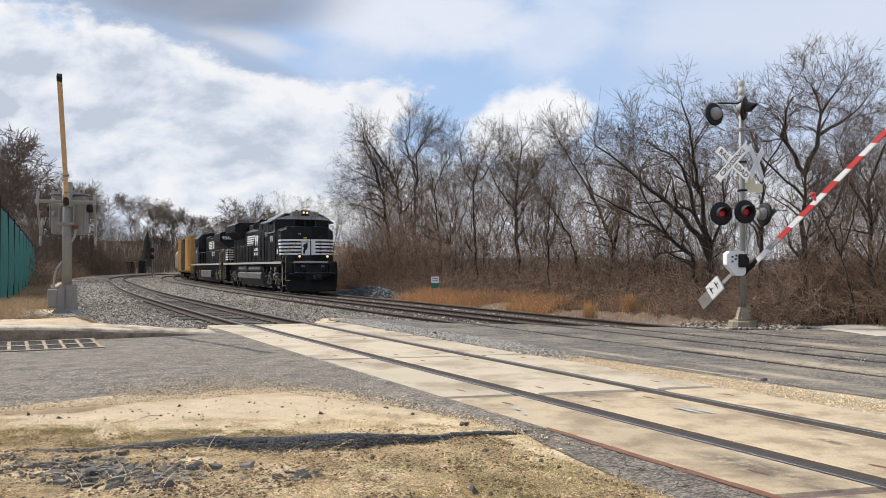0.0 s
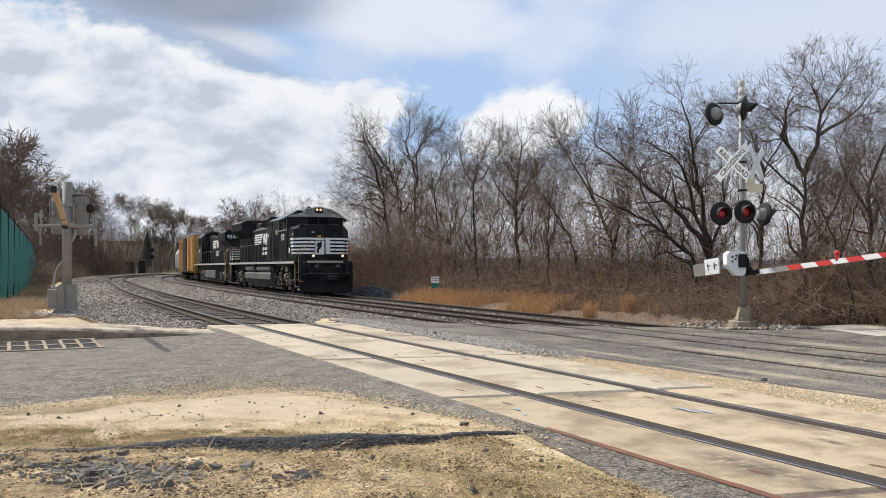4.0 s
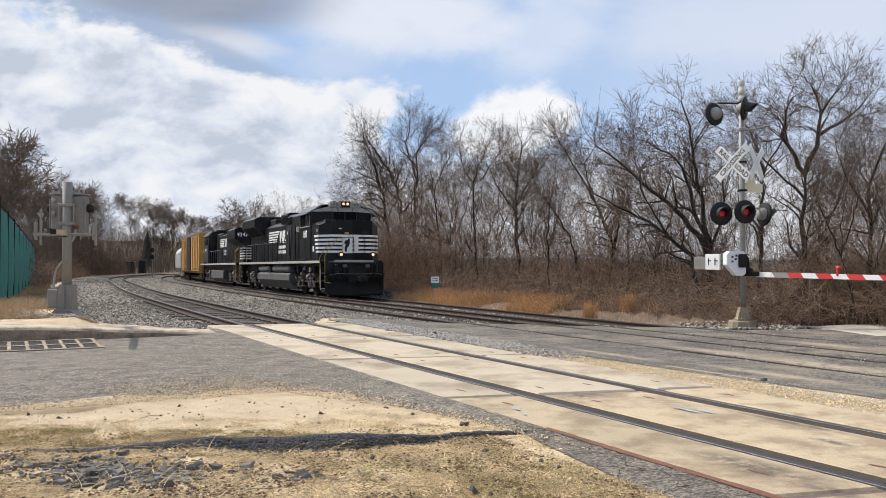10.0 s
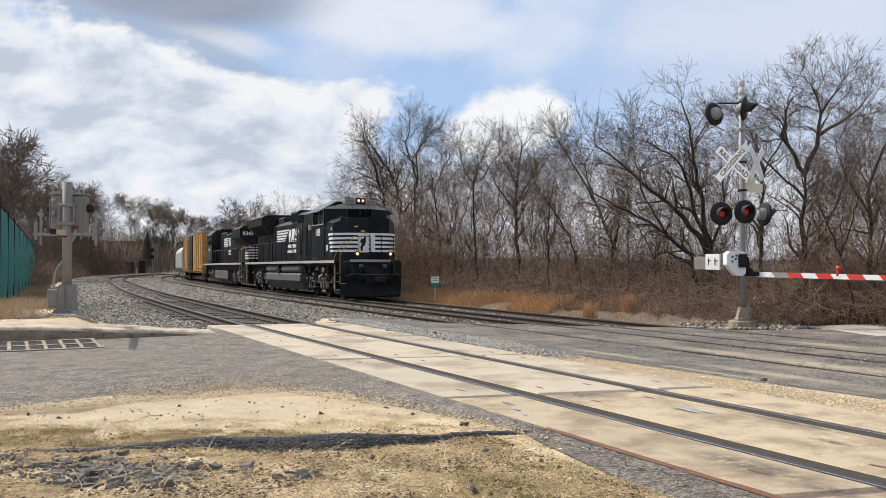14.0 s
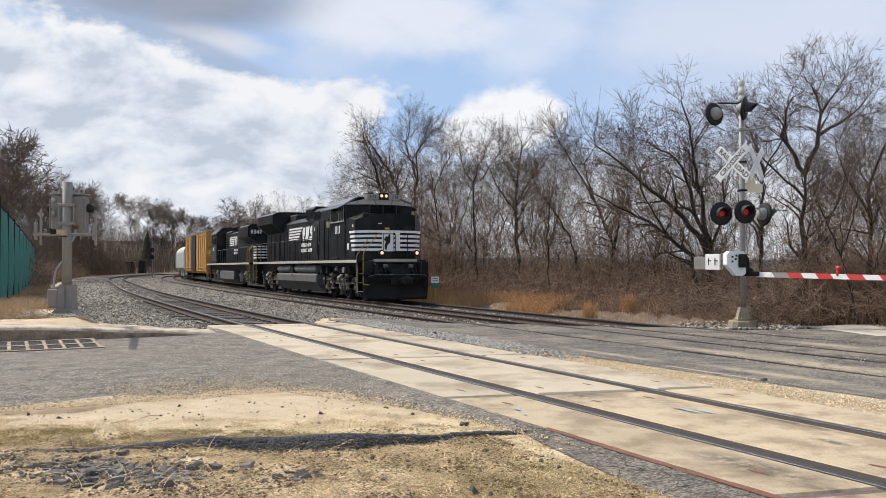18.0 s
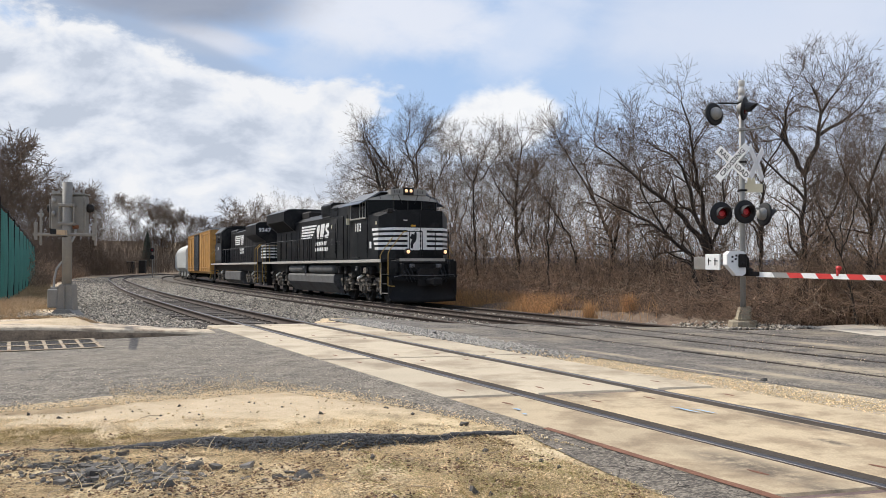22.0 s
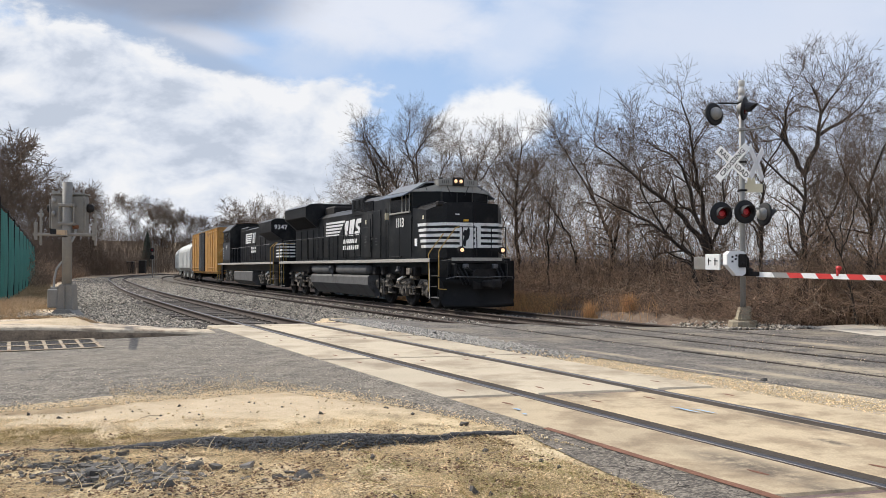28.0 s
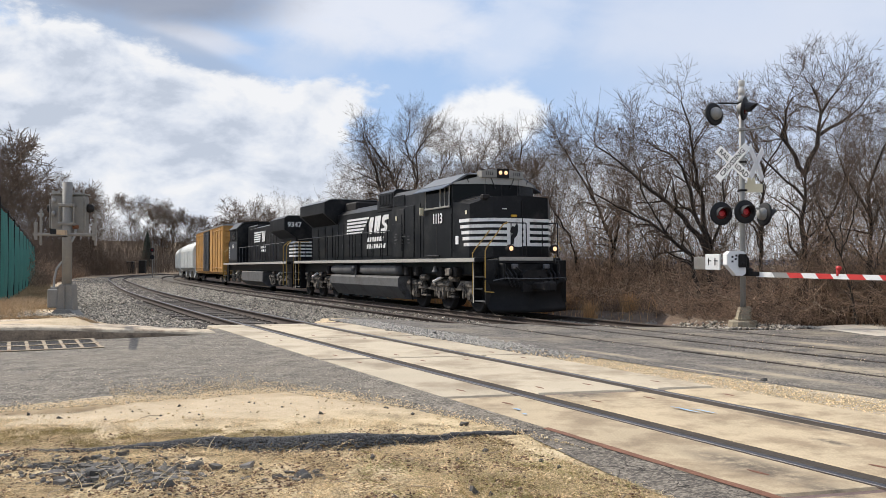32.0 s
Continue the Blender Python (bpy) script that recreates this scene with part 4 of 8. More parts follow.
# dark joint filler under and between the panels, and the flangeway rubber
part("joint_filler", strip("joint_filler", JOINTS[0], JOINTS[-1] + 0.2, -1.54, 1.48, -0.018, -0.018, JOINT, ds=0.5), None, crossing, "rusty steel and grit in the joints")
for o0, o1 in ((-0.714, -0.545), (0.565, 0.714), (0.786, 0.825)):
    part("flangeway", strip("flangeway", JOINTS[0], JOINTS[-1] + 0.1, o0, o1, -0.010, -0.010, RUBBER, ds=0.5, rows=1), None, crossing, "dark flangeway beside the rail")
# marks on the panels: oil, and faded survey paint
for s, o, rx, ry, mt, lb in ((4.5, 0.1, 0.22, 0.03, BLUE_PAINT, "faded blue survey mark"),
                             (4.35, 0.2, 0.18, 0.025, BLUE_PAINT, "faded blue survey mark"), (5.25, -1.3, 0.07, 0.03, BLUE_PAINT, "faded blue survey mark"), (5.0, -1.38, 0.05, 0.03, BLUE_PAINT, "faded blue survey mark")):
    x, y, h = along(s, o)
    V = [(0, 0, 0)]
    for k in range(28):
        a = k / 28 * 2 * math.pi
        w = 0.75 + 0.5 * noise.noise((math.cos(a) * 1.5 + s, math.sin(a) * 1.5, o)) + 0.3 * noise.noise((math.cos(a) * 5 + s, math.sin(a) * 5, o))
        V.append((math.cos(a) * rx * w, math.sin(a) * ry * w, 0))
    b = M().add(V, [(0, k + 1, (k + 1) % 28 + 1) for k in range(28)], Matrix.Translation((x, y, 0.0095)) @ Matrix.Rotation(h + math.pi / 2, 4, "Z"))
    part("mark", b, mt, crossing, lb)
for o in (-1.6,):
    ang = strip("edge_angle", -9, 4.4, lambda S: o - 0.028 + 0 * S, lambda S: o + 0.038 + 0 * S, 0.010, 0.014, RUST, ds=0.15, rows=2, wob=0.022)
    part("edge_angle", ang, None, crossing, "rusted steel edge angle")
# ---- crossing signals ----
def place(s, o, z=0.0):
    x, y, h = along(s, o)
    return Matrix.Translation((float(x), float(y), z)), float(h)


def lamp_unit(parent, at, turn, lit, name="flasher", tilt=0.0, light=True):
    """A flasher: black round background, hood and red lens; faces local -y before the turn."""
    m = Matrix.Translation(at) @ Matrix.Rotation(turn, 4, "Z") @ Matrix.Rotation(tilt, 4, "X")
    b = M().lathe([(0.0, 0.05), (0.26, 0.05), (0.295, 0.035), (0.302, 0.0), (0.285, -0.012), (0.15, -0.012)], 24, "y", m=m)
    bg = part(name, b, BLACK, parent, "round black flasher background", True)
    part("lamp_housing", M().lathe([(0.0, 0.20), (0.10, 0.19), (0.15, 0.13), (0.165, 0.05)], 18, "y", m=m), ALU, bg, "grey domed lamp back", True)
    # hood: open tube cut on a slant
    V, F, n = [], [], 14
    for i in range(n + 1):
        a = -0.35 + (math.pi + 0.7) * i / n
        ln = 0.30 * (0.45 + 0.55 * max(0, math.sin(a)))
        for r in (0.165, 0.158):
            V += [(r * math.cos(a), -0.01, r * math.sin(a)), (r * math.cos(a), -0.01 - ln, r * math.sin(a) * 0.96)]
    for i in range(n):
        k = i * 4
        F += [(k, k + 1, k + 5, k + 4), (k + 2, k + 6, k + 7, k + 3), (k + 1, k + 3, k + 7, k + 5)]
    h = M()
    h.add(V, F, m)
    part("hood", h, HOOD, bg, "dark visor hood")
    lens = M().lathe([(0.0, -0.045), (0.06, -0.04), (0.11, -0.028), (0.148, -0.010), (0.15, 0.0)], 20, "y", m=m)
    part("lens", lens, LENS_RED, bg, "dark red lens", True)
    if lit:
        part("lamp_core", M().lathe([(0.0, -0.056), (0.05, -0.05), (0.075, -0.036)], 16, "y", m=m), LENS_LIT, bg, "glowing red lamp core", True)
    return bg


def crossbuck(parent, at, turn, words):
    """Two crossed white boards; the lettered side faces local -y."""
    m = Matrix.Translation(at) @ Matrix.Rotation(turn, 4, "Z")
    x = new("crossbuck")
    x.parent = parent
    x["label"] = "white crossed boards with black lettering" if words else "white crossed boards seen from behind"
    for k, a in enumerate((radians(-43), radians(43))):
        mm = m @ Matrix.Translation((0, -0.012 * k, 0)) @ Matrix.Rotation(-a, 4, "Y")
        bd = part("board", M().box((0, 0, 0), (1.16, 0.008, 0.215), 0.003, mm), WHITE, x)
        if words:
            up = Matrix.Rotation(radians(90), 4, "X")
            if k == 0:
                for wd, sx in (("RAIL", -0.31), ("ROAD", 0.31)):
                    part("lettering", text_mesh("lettering", wd, 0.185, BLACK, mm @ Matrix.Translation((sx, -0.0065, 0)) @ up), None, bd, "black capital letters")
            else:
                part("lettering", text_mesh("lettering", "CROSSING", 0.185, BLACK, mm @ Matrix.Translation((0, -0.0065, 0)) @ up), None, bd, "black capital letters")
        else:
            part("stiffener", M().box((0, 0.012, 0), (1.1, 0.012, 0.03), 0.002, mm), STEEL, bd)
    return x


def arm_parts(parent, length, plain=False, w=0.406, lead=0.98, half=0.02):
    """A gate arm along local +x in slanted red and white sections."""
    H0, H1 = 0.064, 0.045
    cuts = [0.0, lead * 0.55] + list(np.arange(lead, length, w)) + [length]
    hh = lambda x: H0 + (H1 - H0) * x / length
    last = len(cuts) - 2
    for i in range(last + 1):
        x0, x1 = cuts[i], cuts[i + 1]
        if x1 - x0 < 0.02:
            continue
        a, b = (0.05 if i else 0), (0.05 if i < last else 0)
        o = [(x0 - a, hh(x0)), (x1 - b, hh(x1)), (x1 + b, -hh(x1)), (x0 + a, -hh(x0))]
        mat = WOOD_PAINT if plain else (WHITE if i == 0 else ALU if i == 1 else RED if i % 2 == 0 else WHITE)
        part("stripe", M().prism(o, -half, half, "y"), mat, parent,
             "faded tan section" if plain else ("red section" if mat is RED else "white section"))


# gate and flashers on the far side of the road
SX, SY, SZ = 7.67, 21.69, -0.15
sig = thing("crossing_signal", "grey crossing signal mast with flashers and crossbuck signs", "crossing signal", pose(SX, SY, SZ))
part("foundation", M().lathe([(0.0, 0.10), (0.33, 0.10), (0.36, 0.07), (0.37, -0.15)], 14), STAINED, sig, "stained concrete foundation")
part("base_casting", M().box((0, 0, 0.13), (0.36, 0.36, 0.04), 0.01).prism([(-0.17, 0.15), (0.17, 0.15), (0.09, 0.44), (-0.09, 0.44)], -0.10, 0.10, "y")
     .prism([(-0.17, 0.15), (0.17, 0.15), (0.09, 0.44), (-0.09, 0.44)], -0.10, 0.10, "x").box((0.13, -0.02, 0.28), (0.12, 0.14, 0.34), 0.02), STAINED, sig, "flared stained base with junction box")
part("mast", M().cyl((0, 0, 0.15), (0, 0, 5.78), 0.07, n=16), ALU, sig, "grey aluminium tube mast", True)
part("bell", M().lathe([(0.0, 6.25), (0.07, 6.25), (0.08, 6.22), (0.08, 6.12), (0.065, 6.11), (0.065, 6.04), (0.085, 6.02), (0.085, 5.90), (0.07, 5.89), (0.07, 5.82), (0.095, 5.80), (0.095, 5.72), (0.07, 5.70)], 16), BELL_GREY, sig, "pale grey ribbed warning bell", True)
part("finial_arm", M().pipe([(-0.62, -0.03, 5.66), (0.0, 0, 5.66), (0.1, 0, 5.66)], 0.022).box((0, 0, 5.66), (0.2, 0.2, 0.07), 0.015), DARK_METAL, sig, "dark cross arm")
part("bracket", M().pipe([(0, 0, 4.98), (0.3, -0.02, 4.99), (0.68, -0.06, 5.08)], 0.026).box((0, 0, 4.98), (0.19, 0.19, 0.08), 0.015), ALU, sig, "pale side bracket")
lamp_unit(sig, (-0.72, 0.0, 5.38), radians(-152), False, tilt=0.1)
lamp_unit(sig, (0.04, -0.12, 5.50), radians(57), False, tilt=0.12)
part("lamp_bracket", M().pipe([(-0.6, -0.1, 3.02), (-0.6, -0.1, 2.96), (0.62, 0.1, 2.96), (0.62, 0.1, 3.0)], 0.024).box((0, 0, 2.96), (0.2, 0.2, 0.08), 0.015), ALU, sig, "grey lamp cross arm")
lamp_unit(sig, (-0.58, -0.12, 2.82), radians(8), True)
lamp_unit(sig, (0.0, -0.2, 2.86), radians(12), True)
lamp_unit(sig, (0.62, 0.12, 2.82), radians(106), False, tilt=0.05)
crossbuck(sig, (-0.29, -0.14, 4.12), radians(-50), True)
crossbuck(sig, (0.40, 0.10, 4.14), radians(48), False)
part("count_sign", M().prism([(0.05, 3.38), (0.56, 3.38), (0.56, 3.60), (0.36, 3.60), (0.36, 3.76), (0.17, 3.76), (0.17, 3.60), (0.05, 3.60)], 0.10, 0.112), CREAM, sig, "cream sign plate seen from behind")
for cz in (4.15, 3.85, 3.42):
    part("clamp", M().box((0, 0, cz), (0.2, 0.2, 0.05), 0.01), DARK_METAL, sig, "dark mounting clamp")
# gate mechanism with its turning arm
mech = part("gate_mechanism", M().prism([(-0.50, 1.78), (-0.42, 1.86), (-0.08, 1.86), (-0.02, 1.80), (-0.02, 1.30), (-0.10, 1.24), (-0.26, 1.24), (-0.50, 1.52)], -0.28, 0.02), WHITE, sig, "white gate mechanism box")
for bx, bz in ((-0.36, 1.72), (-0.28, 1.66), (-0.36, 1.60), (-0.26, 1.75)):
    part("cover_bolt", M().box((bx, -0.285, bz), (0.05, 0.01, 0.05), 0.01), DARK_METAL, mech)
part("motor_case", M().box((-0.11, -0.30, 1.62), (0.20, 0.10, 0.34), 0.03).box((-0.11, -0.36, 1.55), (0.08, 0.06, 0.08), 0.02), DARK_METAL, mech, "black motor case")
part("hinge_frame", M().prism([(0.02, 1.30), (0.20, 1.42), (0.20, 1.68), (0.10, 1.76), (0.0, 1.76)], 0.09, 0.22), DARK_METAL, sig, "black pivot frame")

GATE_PIVOT = (0.0, -0.02, 1.34)
gate = new("gate_arm")
gate.parent = sig
gate.location = GATE_PIVOT
gate["label"] = "red and white striped gate arm with counterweights"
boom = new("boom")
boom.parent = gate
boom.location = (0.44, 0, -0.06)
arm_parts(boom, 8.2)
part("arm_shank", M().box((0.30, 0.0, -0.05), (0.5, 0.07, 0.12), 0.02).box((0.10, 0, 0.0), (0.36, 0.14, 0.2), 0.04), DARK_METAL, gate, "dark pivot shank")
for ax in (2.78, 5.4, 8.6):
    part("arm_lamp", M().box((ax, 0, 0.03), (0.06, 0.07, 0.16), 0.01).lathe([(0.0, 0.05), (0.05, 0.045), (0.06, 0.0), (0.05, -0.045), (0.0, -0.05)], 12, "y", at=(ax + 0.02, 0, 0.13)), RED, gate, "small red arm lamp", True)
part("counter_bracket", M().box((-0.75, 0.03, 0.20), (1.2, 0.03, 0.10), 0.01), STEEL, gate, "steel counterweight bar")
part("counterweight", M().box((-1.02, -0.02, 0.24), (0.52, 0.05, 0.42), 0.05), WHITE, gate, "white counterweight plate with dark marks")
for dx in (-0.13, 0.10):
    part("counterweight_mark", M().box((-1.02 + dx, -0.048, 0.25), (0.03, 0.006, 0.20)).box((-1.02 + dx + 0.03, -0.048, 0.27), (0.12, 0.006, 0.03)), BLACK, gate, "dark mark")
part("counterweight", M().box((-1.52, 0.02, 0.20), (0.46, 0.05, 0.34), 0.03), GREY, gate, "bare grey counterweight plate")

# gate on the near side, seen from behind
LX, LY, LZ = -10.45, 23.56, 0.0
lh = float(along(24.06)[2])
sig2 = thing("crossing_gate", "grey crossing gate mast seen from behind", "crossing gate", pose(LX * 0.8, LY * 0.8, 1.38 + (LZ - 1.38) * 0.8) @ Matrix.Scale(0.8, 4))
part("foundation", M().lathe([(0.0, 0.02), (0.42, 0.02), (0.45, -0.02), (0.46, -0.3)], 12), GREY, sig2, "grey steel footing plate")
part("base_casting", M().prism([(-0.32, 0.02), (0.32, 0.02), (0.2, 0.14), (-0.2, 0.14)], -0.28, 0.28, "y").prism([(-0.22, 0.1), (0.24, 0.1), (0.20, 0.82), (-0.14, 0.82)], -0.17, 0.17, "y").prism([(0.0, 0.1), (0.03, 0.1), (0.03, 0.8), (0.0, 0.8)], -0.22, 0.22, "y"), GREY, sig2, "tall grey base casting")
part("mast", M().cyl((0, 0, 0.5), (0, 0, 3.66), 0.13, n=18), GREY, sig2, "grey round mast", True)
part("junction_box", M().box((-0.32, -0.05, 0.44), (0.30, 0.26, 0.52), 0.03).cyl((-0.4, -0.05, 0.7), (-0.4, -0.05, 0.76), 0.04).box((-0.30, -0.08, 0.72), (0.2, 0.1, 0.06), 0.02), GREY, sig2, "grey junction box")
part("conduit", M().pipe([(-0.33, -0.05, 0.72), (-0.33, -0.05, 0.95), (-0.27, -0.04, 1.25), (-0.16, -0.02, 1.42), (-0.08, 0, 1.47)], 0.03), STEEL, sig2, "curved cable conduit")
part("lower_conduit", M().pipe([(0.12, 0, 2.0), (0.2, 0, 2.15), (0.24, 0, 2.35)], 0.035), STEEL, sig2)
mech2 = part("gate_mechanism", M().box((-0.27, 0.26, 2.78), (0.50, 0.32, 1.12), 0.05), GREY, sig2, "grey mechanism box")
part("relay_box", M().box((0.24, 0.26, 2.76), (0.40, 0.32, 1.10), 0.05), GREY, sig2, "grey relay box")
for z in (3.16, 2.80):
    part("bolt_cap", M().lathe([(0.0, 0.04), (0.05, 0.035), (0.065, 0.0)], 12, "y", at=(-0.40, 0.06, z), m=Matrix.Translation((0, 0.09, 0)) @ Matrix.Rotation(math.pi, 4, "Z") @ Matrix.Translation((0.8, 0, 0))), STEEL, mech2, "round bolt cap", True)
part("clamp", M().box((0, 0.04, 3.02), (0.42, 0.38, 0.09), 0.02), GREY, sig2, "mast clamp")
part("clamp", M().box((0, 0.04, 2.50), (0.42, 0.38, 0.09), 0.02), GREY, sig2, "mast clamp")
part("clamp_rod", M().box((-0.2, -0.06, 2.76), (0.04, 0.05, 0.6), 0.01), GREY, sig2)
part("clamp_rod", M().box((0.2, -0.06, 2.76), (0.04, 0.05, 0.6), 0.01), GREY, sig2)
part("box_lid", M().box((-0.27, 0.24, 3.36), (0.54, 0.36, 0.03), 0.01).box((-0.4, 0.14, 3.40), (0.1, 0.06, 0.05)).box((-0.15, 0.14, 3.40), (0.1, 0.06, 0.05)), ALU, mech2, "pale box lid")
part("box_lid", M().box((0.24, 0.24, 3.34), (0.44, 0.36, 0.03), 0.01).box((0.2, 0.14, 3.37), (0.24, 0.06, 0.04)), ALU, sig2, "pale box lid")
part("rust_plate", M().box((0.16, 0.08, 2.42), (0.24, 0.04, 0.10), 0.01), RUST, sig2, "small rusty plate")
for bx in (-0.46, -0.28, -0.12, 0.14, 0.28, 0.40):
    part("lid_bolt", M().cyl((bx, 0.10, 3.36), (bx, 0.10, 3.45), 0.03, n=8), ALU, sig2, "pale lid bolt")
for sx in (-1, 1):
    part("side_lamp", M().lathe([(0.0, 0.12), (0.09, 0.11), (0.12, 0.04), (0.12, -0.04), (0.0, -0.05)], 12, "x", at=(-0.60 if sx < 0 else 0.50, 0.26, 2.95)), DARK_METAL, sig2, "dark side fitting", True)
    part("hinge", M().cyl((-0.53 if sx < 0 else 0.46, 0.10, 2.40), (-0.53 if sx < 0 else 0.46, 0.10, 3.20), 0.025, n=8), GREY, sig2)
GATE2_PIVOT = (0.0, 0.06, 2.20)
gate2 = new("gate_arm")
gate2.parent = sig2
gate2.location = GATE2_PIVOT
gate2["label"] = "gate arm with side bars, seen from behind"
boom2 = new("boom")
boom2.parent = gate2
boom2.location = (1.30, 0.02, 0.04)
arm_parts(boom2, 3.95, True, w=1.1, lead=1.1, half=0.055)
part("arm_end", M().box((4.02, 0, 0), (0.16, 0.12, 0.12), 0.01), BLACK, boom2, "black arm tip")
for jx in (0.95, 0.35):
    part("arm_joint", M().box((jx, 0, 0), (0.05, 0.14, 0.17), 0.01), GREY, boom2, "bolted splice")
part("yoke_beam", M().box((1.28, 0, 0.0), (0.10, 1.56, 0.075), 0.02), GREY, gate2, "grey yoke beam")
part("arm_socket", M().box((1.32, 0.0, 0.02), (0.3, 0.14, 0.18), 0.03), DARK_METAL, gate2, "dark arm socket")
for sy in (-0.70, 0.70):
    part("side_bar", M().box((0.60, sy, 0.0), (1.45, 0.05, 0.09), 0.02), GREY, gate2, "grey side bar")
    part("counterweight", M().box((-0.10, sy, 0.20), (0.13, 0.06, 1.0), 0.02), GREY, gate2, "tall grey counterweight plates")
    part("bolt_cap", M().cyl((-0.10, sy - 0.06, 0.55), (-0.10, sy + 0.06, 0.55), 0.05, n=10), STEEL, gate2, "pale bolt")
    part("bar_bracket", M().box((1.30, sy, 0.06), (0.06, 0.08, 0.42), 0.02), GREY, gate2, "grey end bracket")
    part("bracket_cap", M().box((1.30, sy, 0.29), (0.09, 0.09, 0.05), 0.01), GREY, gate2, "grey bracket cap")
# ---- kerb island, drain, far footway ----
def kerb_mesh():
    O = np.concatenate([-np.arange(1.9, 7.0, 0.3), [-9, -14, -30]])
    V, prof = [], 6
    for o in O:
        f = min(max((-1.7 - o) / 3.6, 0.0), 1.0)
        h, dep = 0.02 + 0.24 * f, 0.5 + 1.7 * f
        for s, z in ((15.42, -0.05), (15.44, h - 0.03), (15.50, h), (15.50 + dep * 0.5, h + 0.01), (15.50 + dep, h + 0.01), (15.52 + dep, -0.25)):
            x, y, _ = along(s + 0.06 * (o + 2) * 0.3, o)
            V.append((x, y, z + 0.006 * noise.noise((s * 3, o * 3, 0))))
    i = (np.arange(len(O) - 1)[:, None] * prof + np.arange(prof - 1)[None]).ravel()
    return array_mesh("kerb", V, np.stack([i, i + prof, i + prof + 1, i + 1], 1), KERB, False)


def kerb_face():
    O = np.concatenate([-np.arange(2.2, 7.0, 0.3), [-9, -14, -30]])
    V = []
    for o in O:
        f = min(max((-1.7 - o) / 3.6, 0.0), 1.0)
        h = 0.02 + 0.24 * f
        wob = 0.012 * noise.noise((o * 2.1, 3.3, 0))
        for s, z in ((15.40, -0.05), (15.405, max(h - 0.075 + wob, -0.02)), (15.425, max(h - 0.055 + wob, -0.015))):
            x, y, _ = along(s + 0.06 * (o + 2) * 0.3, o)
            V.append((x, y, z))
    i = (np.arange(len(O) - 1)[:, None] * 3 + np.arange(2)[None]).ravel()
    return array_mesh("kerb_face", V, np.stack([i, i + 3, i + 4, i + 1], 1), FACE, False)


kerb = tagged(part("kerb", kerb_mesh()), "worn tan concrete kerb island with a sloping end", "kerb", kind="structure")
# face colour combines dirt stain with darkening for its shaded side
part("kerb_face", kerb_face(), None, kerb, "dirt-stained kerb face, also darkened for shade")
drain = thing("storm_drain", "storm drain grate with tan bars set in the asphalt", "drain", kind="structure")
_q = []
for s, o in ((13.45, -4.2), (15.25, -4.2), (15.25, -9), (13.45, -9)):
    x, y, _ = along(s, o)
    _q.append((x, y, 0.003))
# no hollow here: a flat dark sheet paints the shade below the bars
part("drain_pit", M().add(_q, [(0, 1, 2, 3)]), DARK_METAL, drain, "flat dark sheet for the shade under the grate")


def bar_mesh(s0, o0, s1, o1, w, h=0.012):
    b = M()
    x0, y0, _ = along(s0, o0)
    x1, y1, _ = along(s1, o1)
    p, q = Vector((x0, y0, 0.006)), Vector((x1, y1, 0.006))
    m = Matrix.Translation((p + q) / 2) @ (q - p).to_track_quat("X", "Z").to_matrix().to_4x4()
    return b.box((0, 0, h / 2), ((q - p).length, w, h), 0.004, m)


for s in (13.45, 14.3, 15.2):
    part("grate_bar", bar_mesh(s, -4.15, s, -9, 0.10), GRATE, drain, "tan crossbar")
for k in range(18):
    part("grate_bar", bar_mesh(13.45, -4.2 - 0.27 * k, 15.2, -4.2 - 0.27 * k, 0.055), GRATE, drain, "tan bar")
_q = []
for s, o in ((10.3, 11.0), (12.9, 12.0), (13.0, 30), (8.0, 30)):
    x, y, _ = along(s, o)
    _q.append((x, y))
far_walk = tagged(part("pavement", M().prism(_q, FAR_Z - 0.2, FAR_Z - 0.005, "z"), CONCRETE), "pale concrete footway edge across the road", "pavement", kind="structure")
S, O = scatter(2600, (12.6, 17.5), (9.5, 12.2))
keep = (S > 12.9 - 0.3 * (O - 9.7)) & (S < 16.9 - 0.4 * (O - 9.5))
stone_field("gravel", "grey-white crushed stone round the signal footing", S[keep], O[keep], lambda s, o: ground_z(s, o) + 0.03, (0.03, 0.065), STONE, "gravel")
S, O = scatter(2600, (33, 47), (10.2, 12.0))
hump = lambda s, o: ground_z(s, o) + 0.45 * np.exp(-((s - 41) / 3.2) ** 2) * np.exp(-((o - 11.1) / 0.6) ** 2)
stone_field("stone_heap", "heap of grey-green broken stone beside the track", S, O, hump, (0.04, 0.10), TRAP_STONE, "gravel")

# ---- small sign by the far track ----
sx, sy, sh = -0.33, 35.4, 0.0
sgn = thing("track_sign", "small white and green track sign on a thin post", "sign", pose(sx, sy, -0.25))
part("post", M().box((0, 0.02, 0.45), (0.05, 0.03, 0.95), 0.005), WOOD_PAINT, sgn, "thin post")
part("plate", M().box((0, 0, 0.98), (0.33, 0.012, 0.26), 0.004), WHITE, sgn, "white plate")
part("plate", M().box((0, 0, 0.74), (0.28, 0.012, 0.20), 0.004), SIGN_GREEN, sgn, "green plate")
for k in (1.03, 0.94):
    part("lettering_bar", M().box((0, -0.008, k), (0.22, 0.004, 0.03)), GREY, sgn, "illegible line of print")

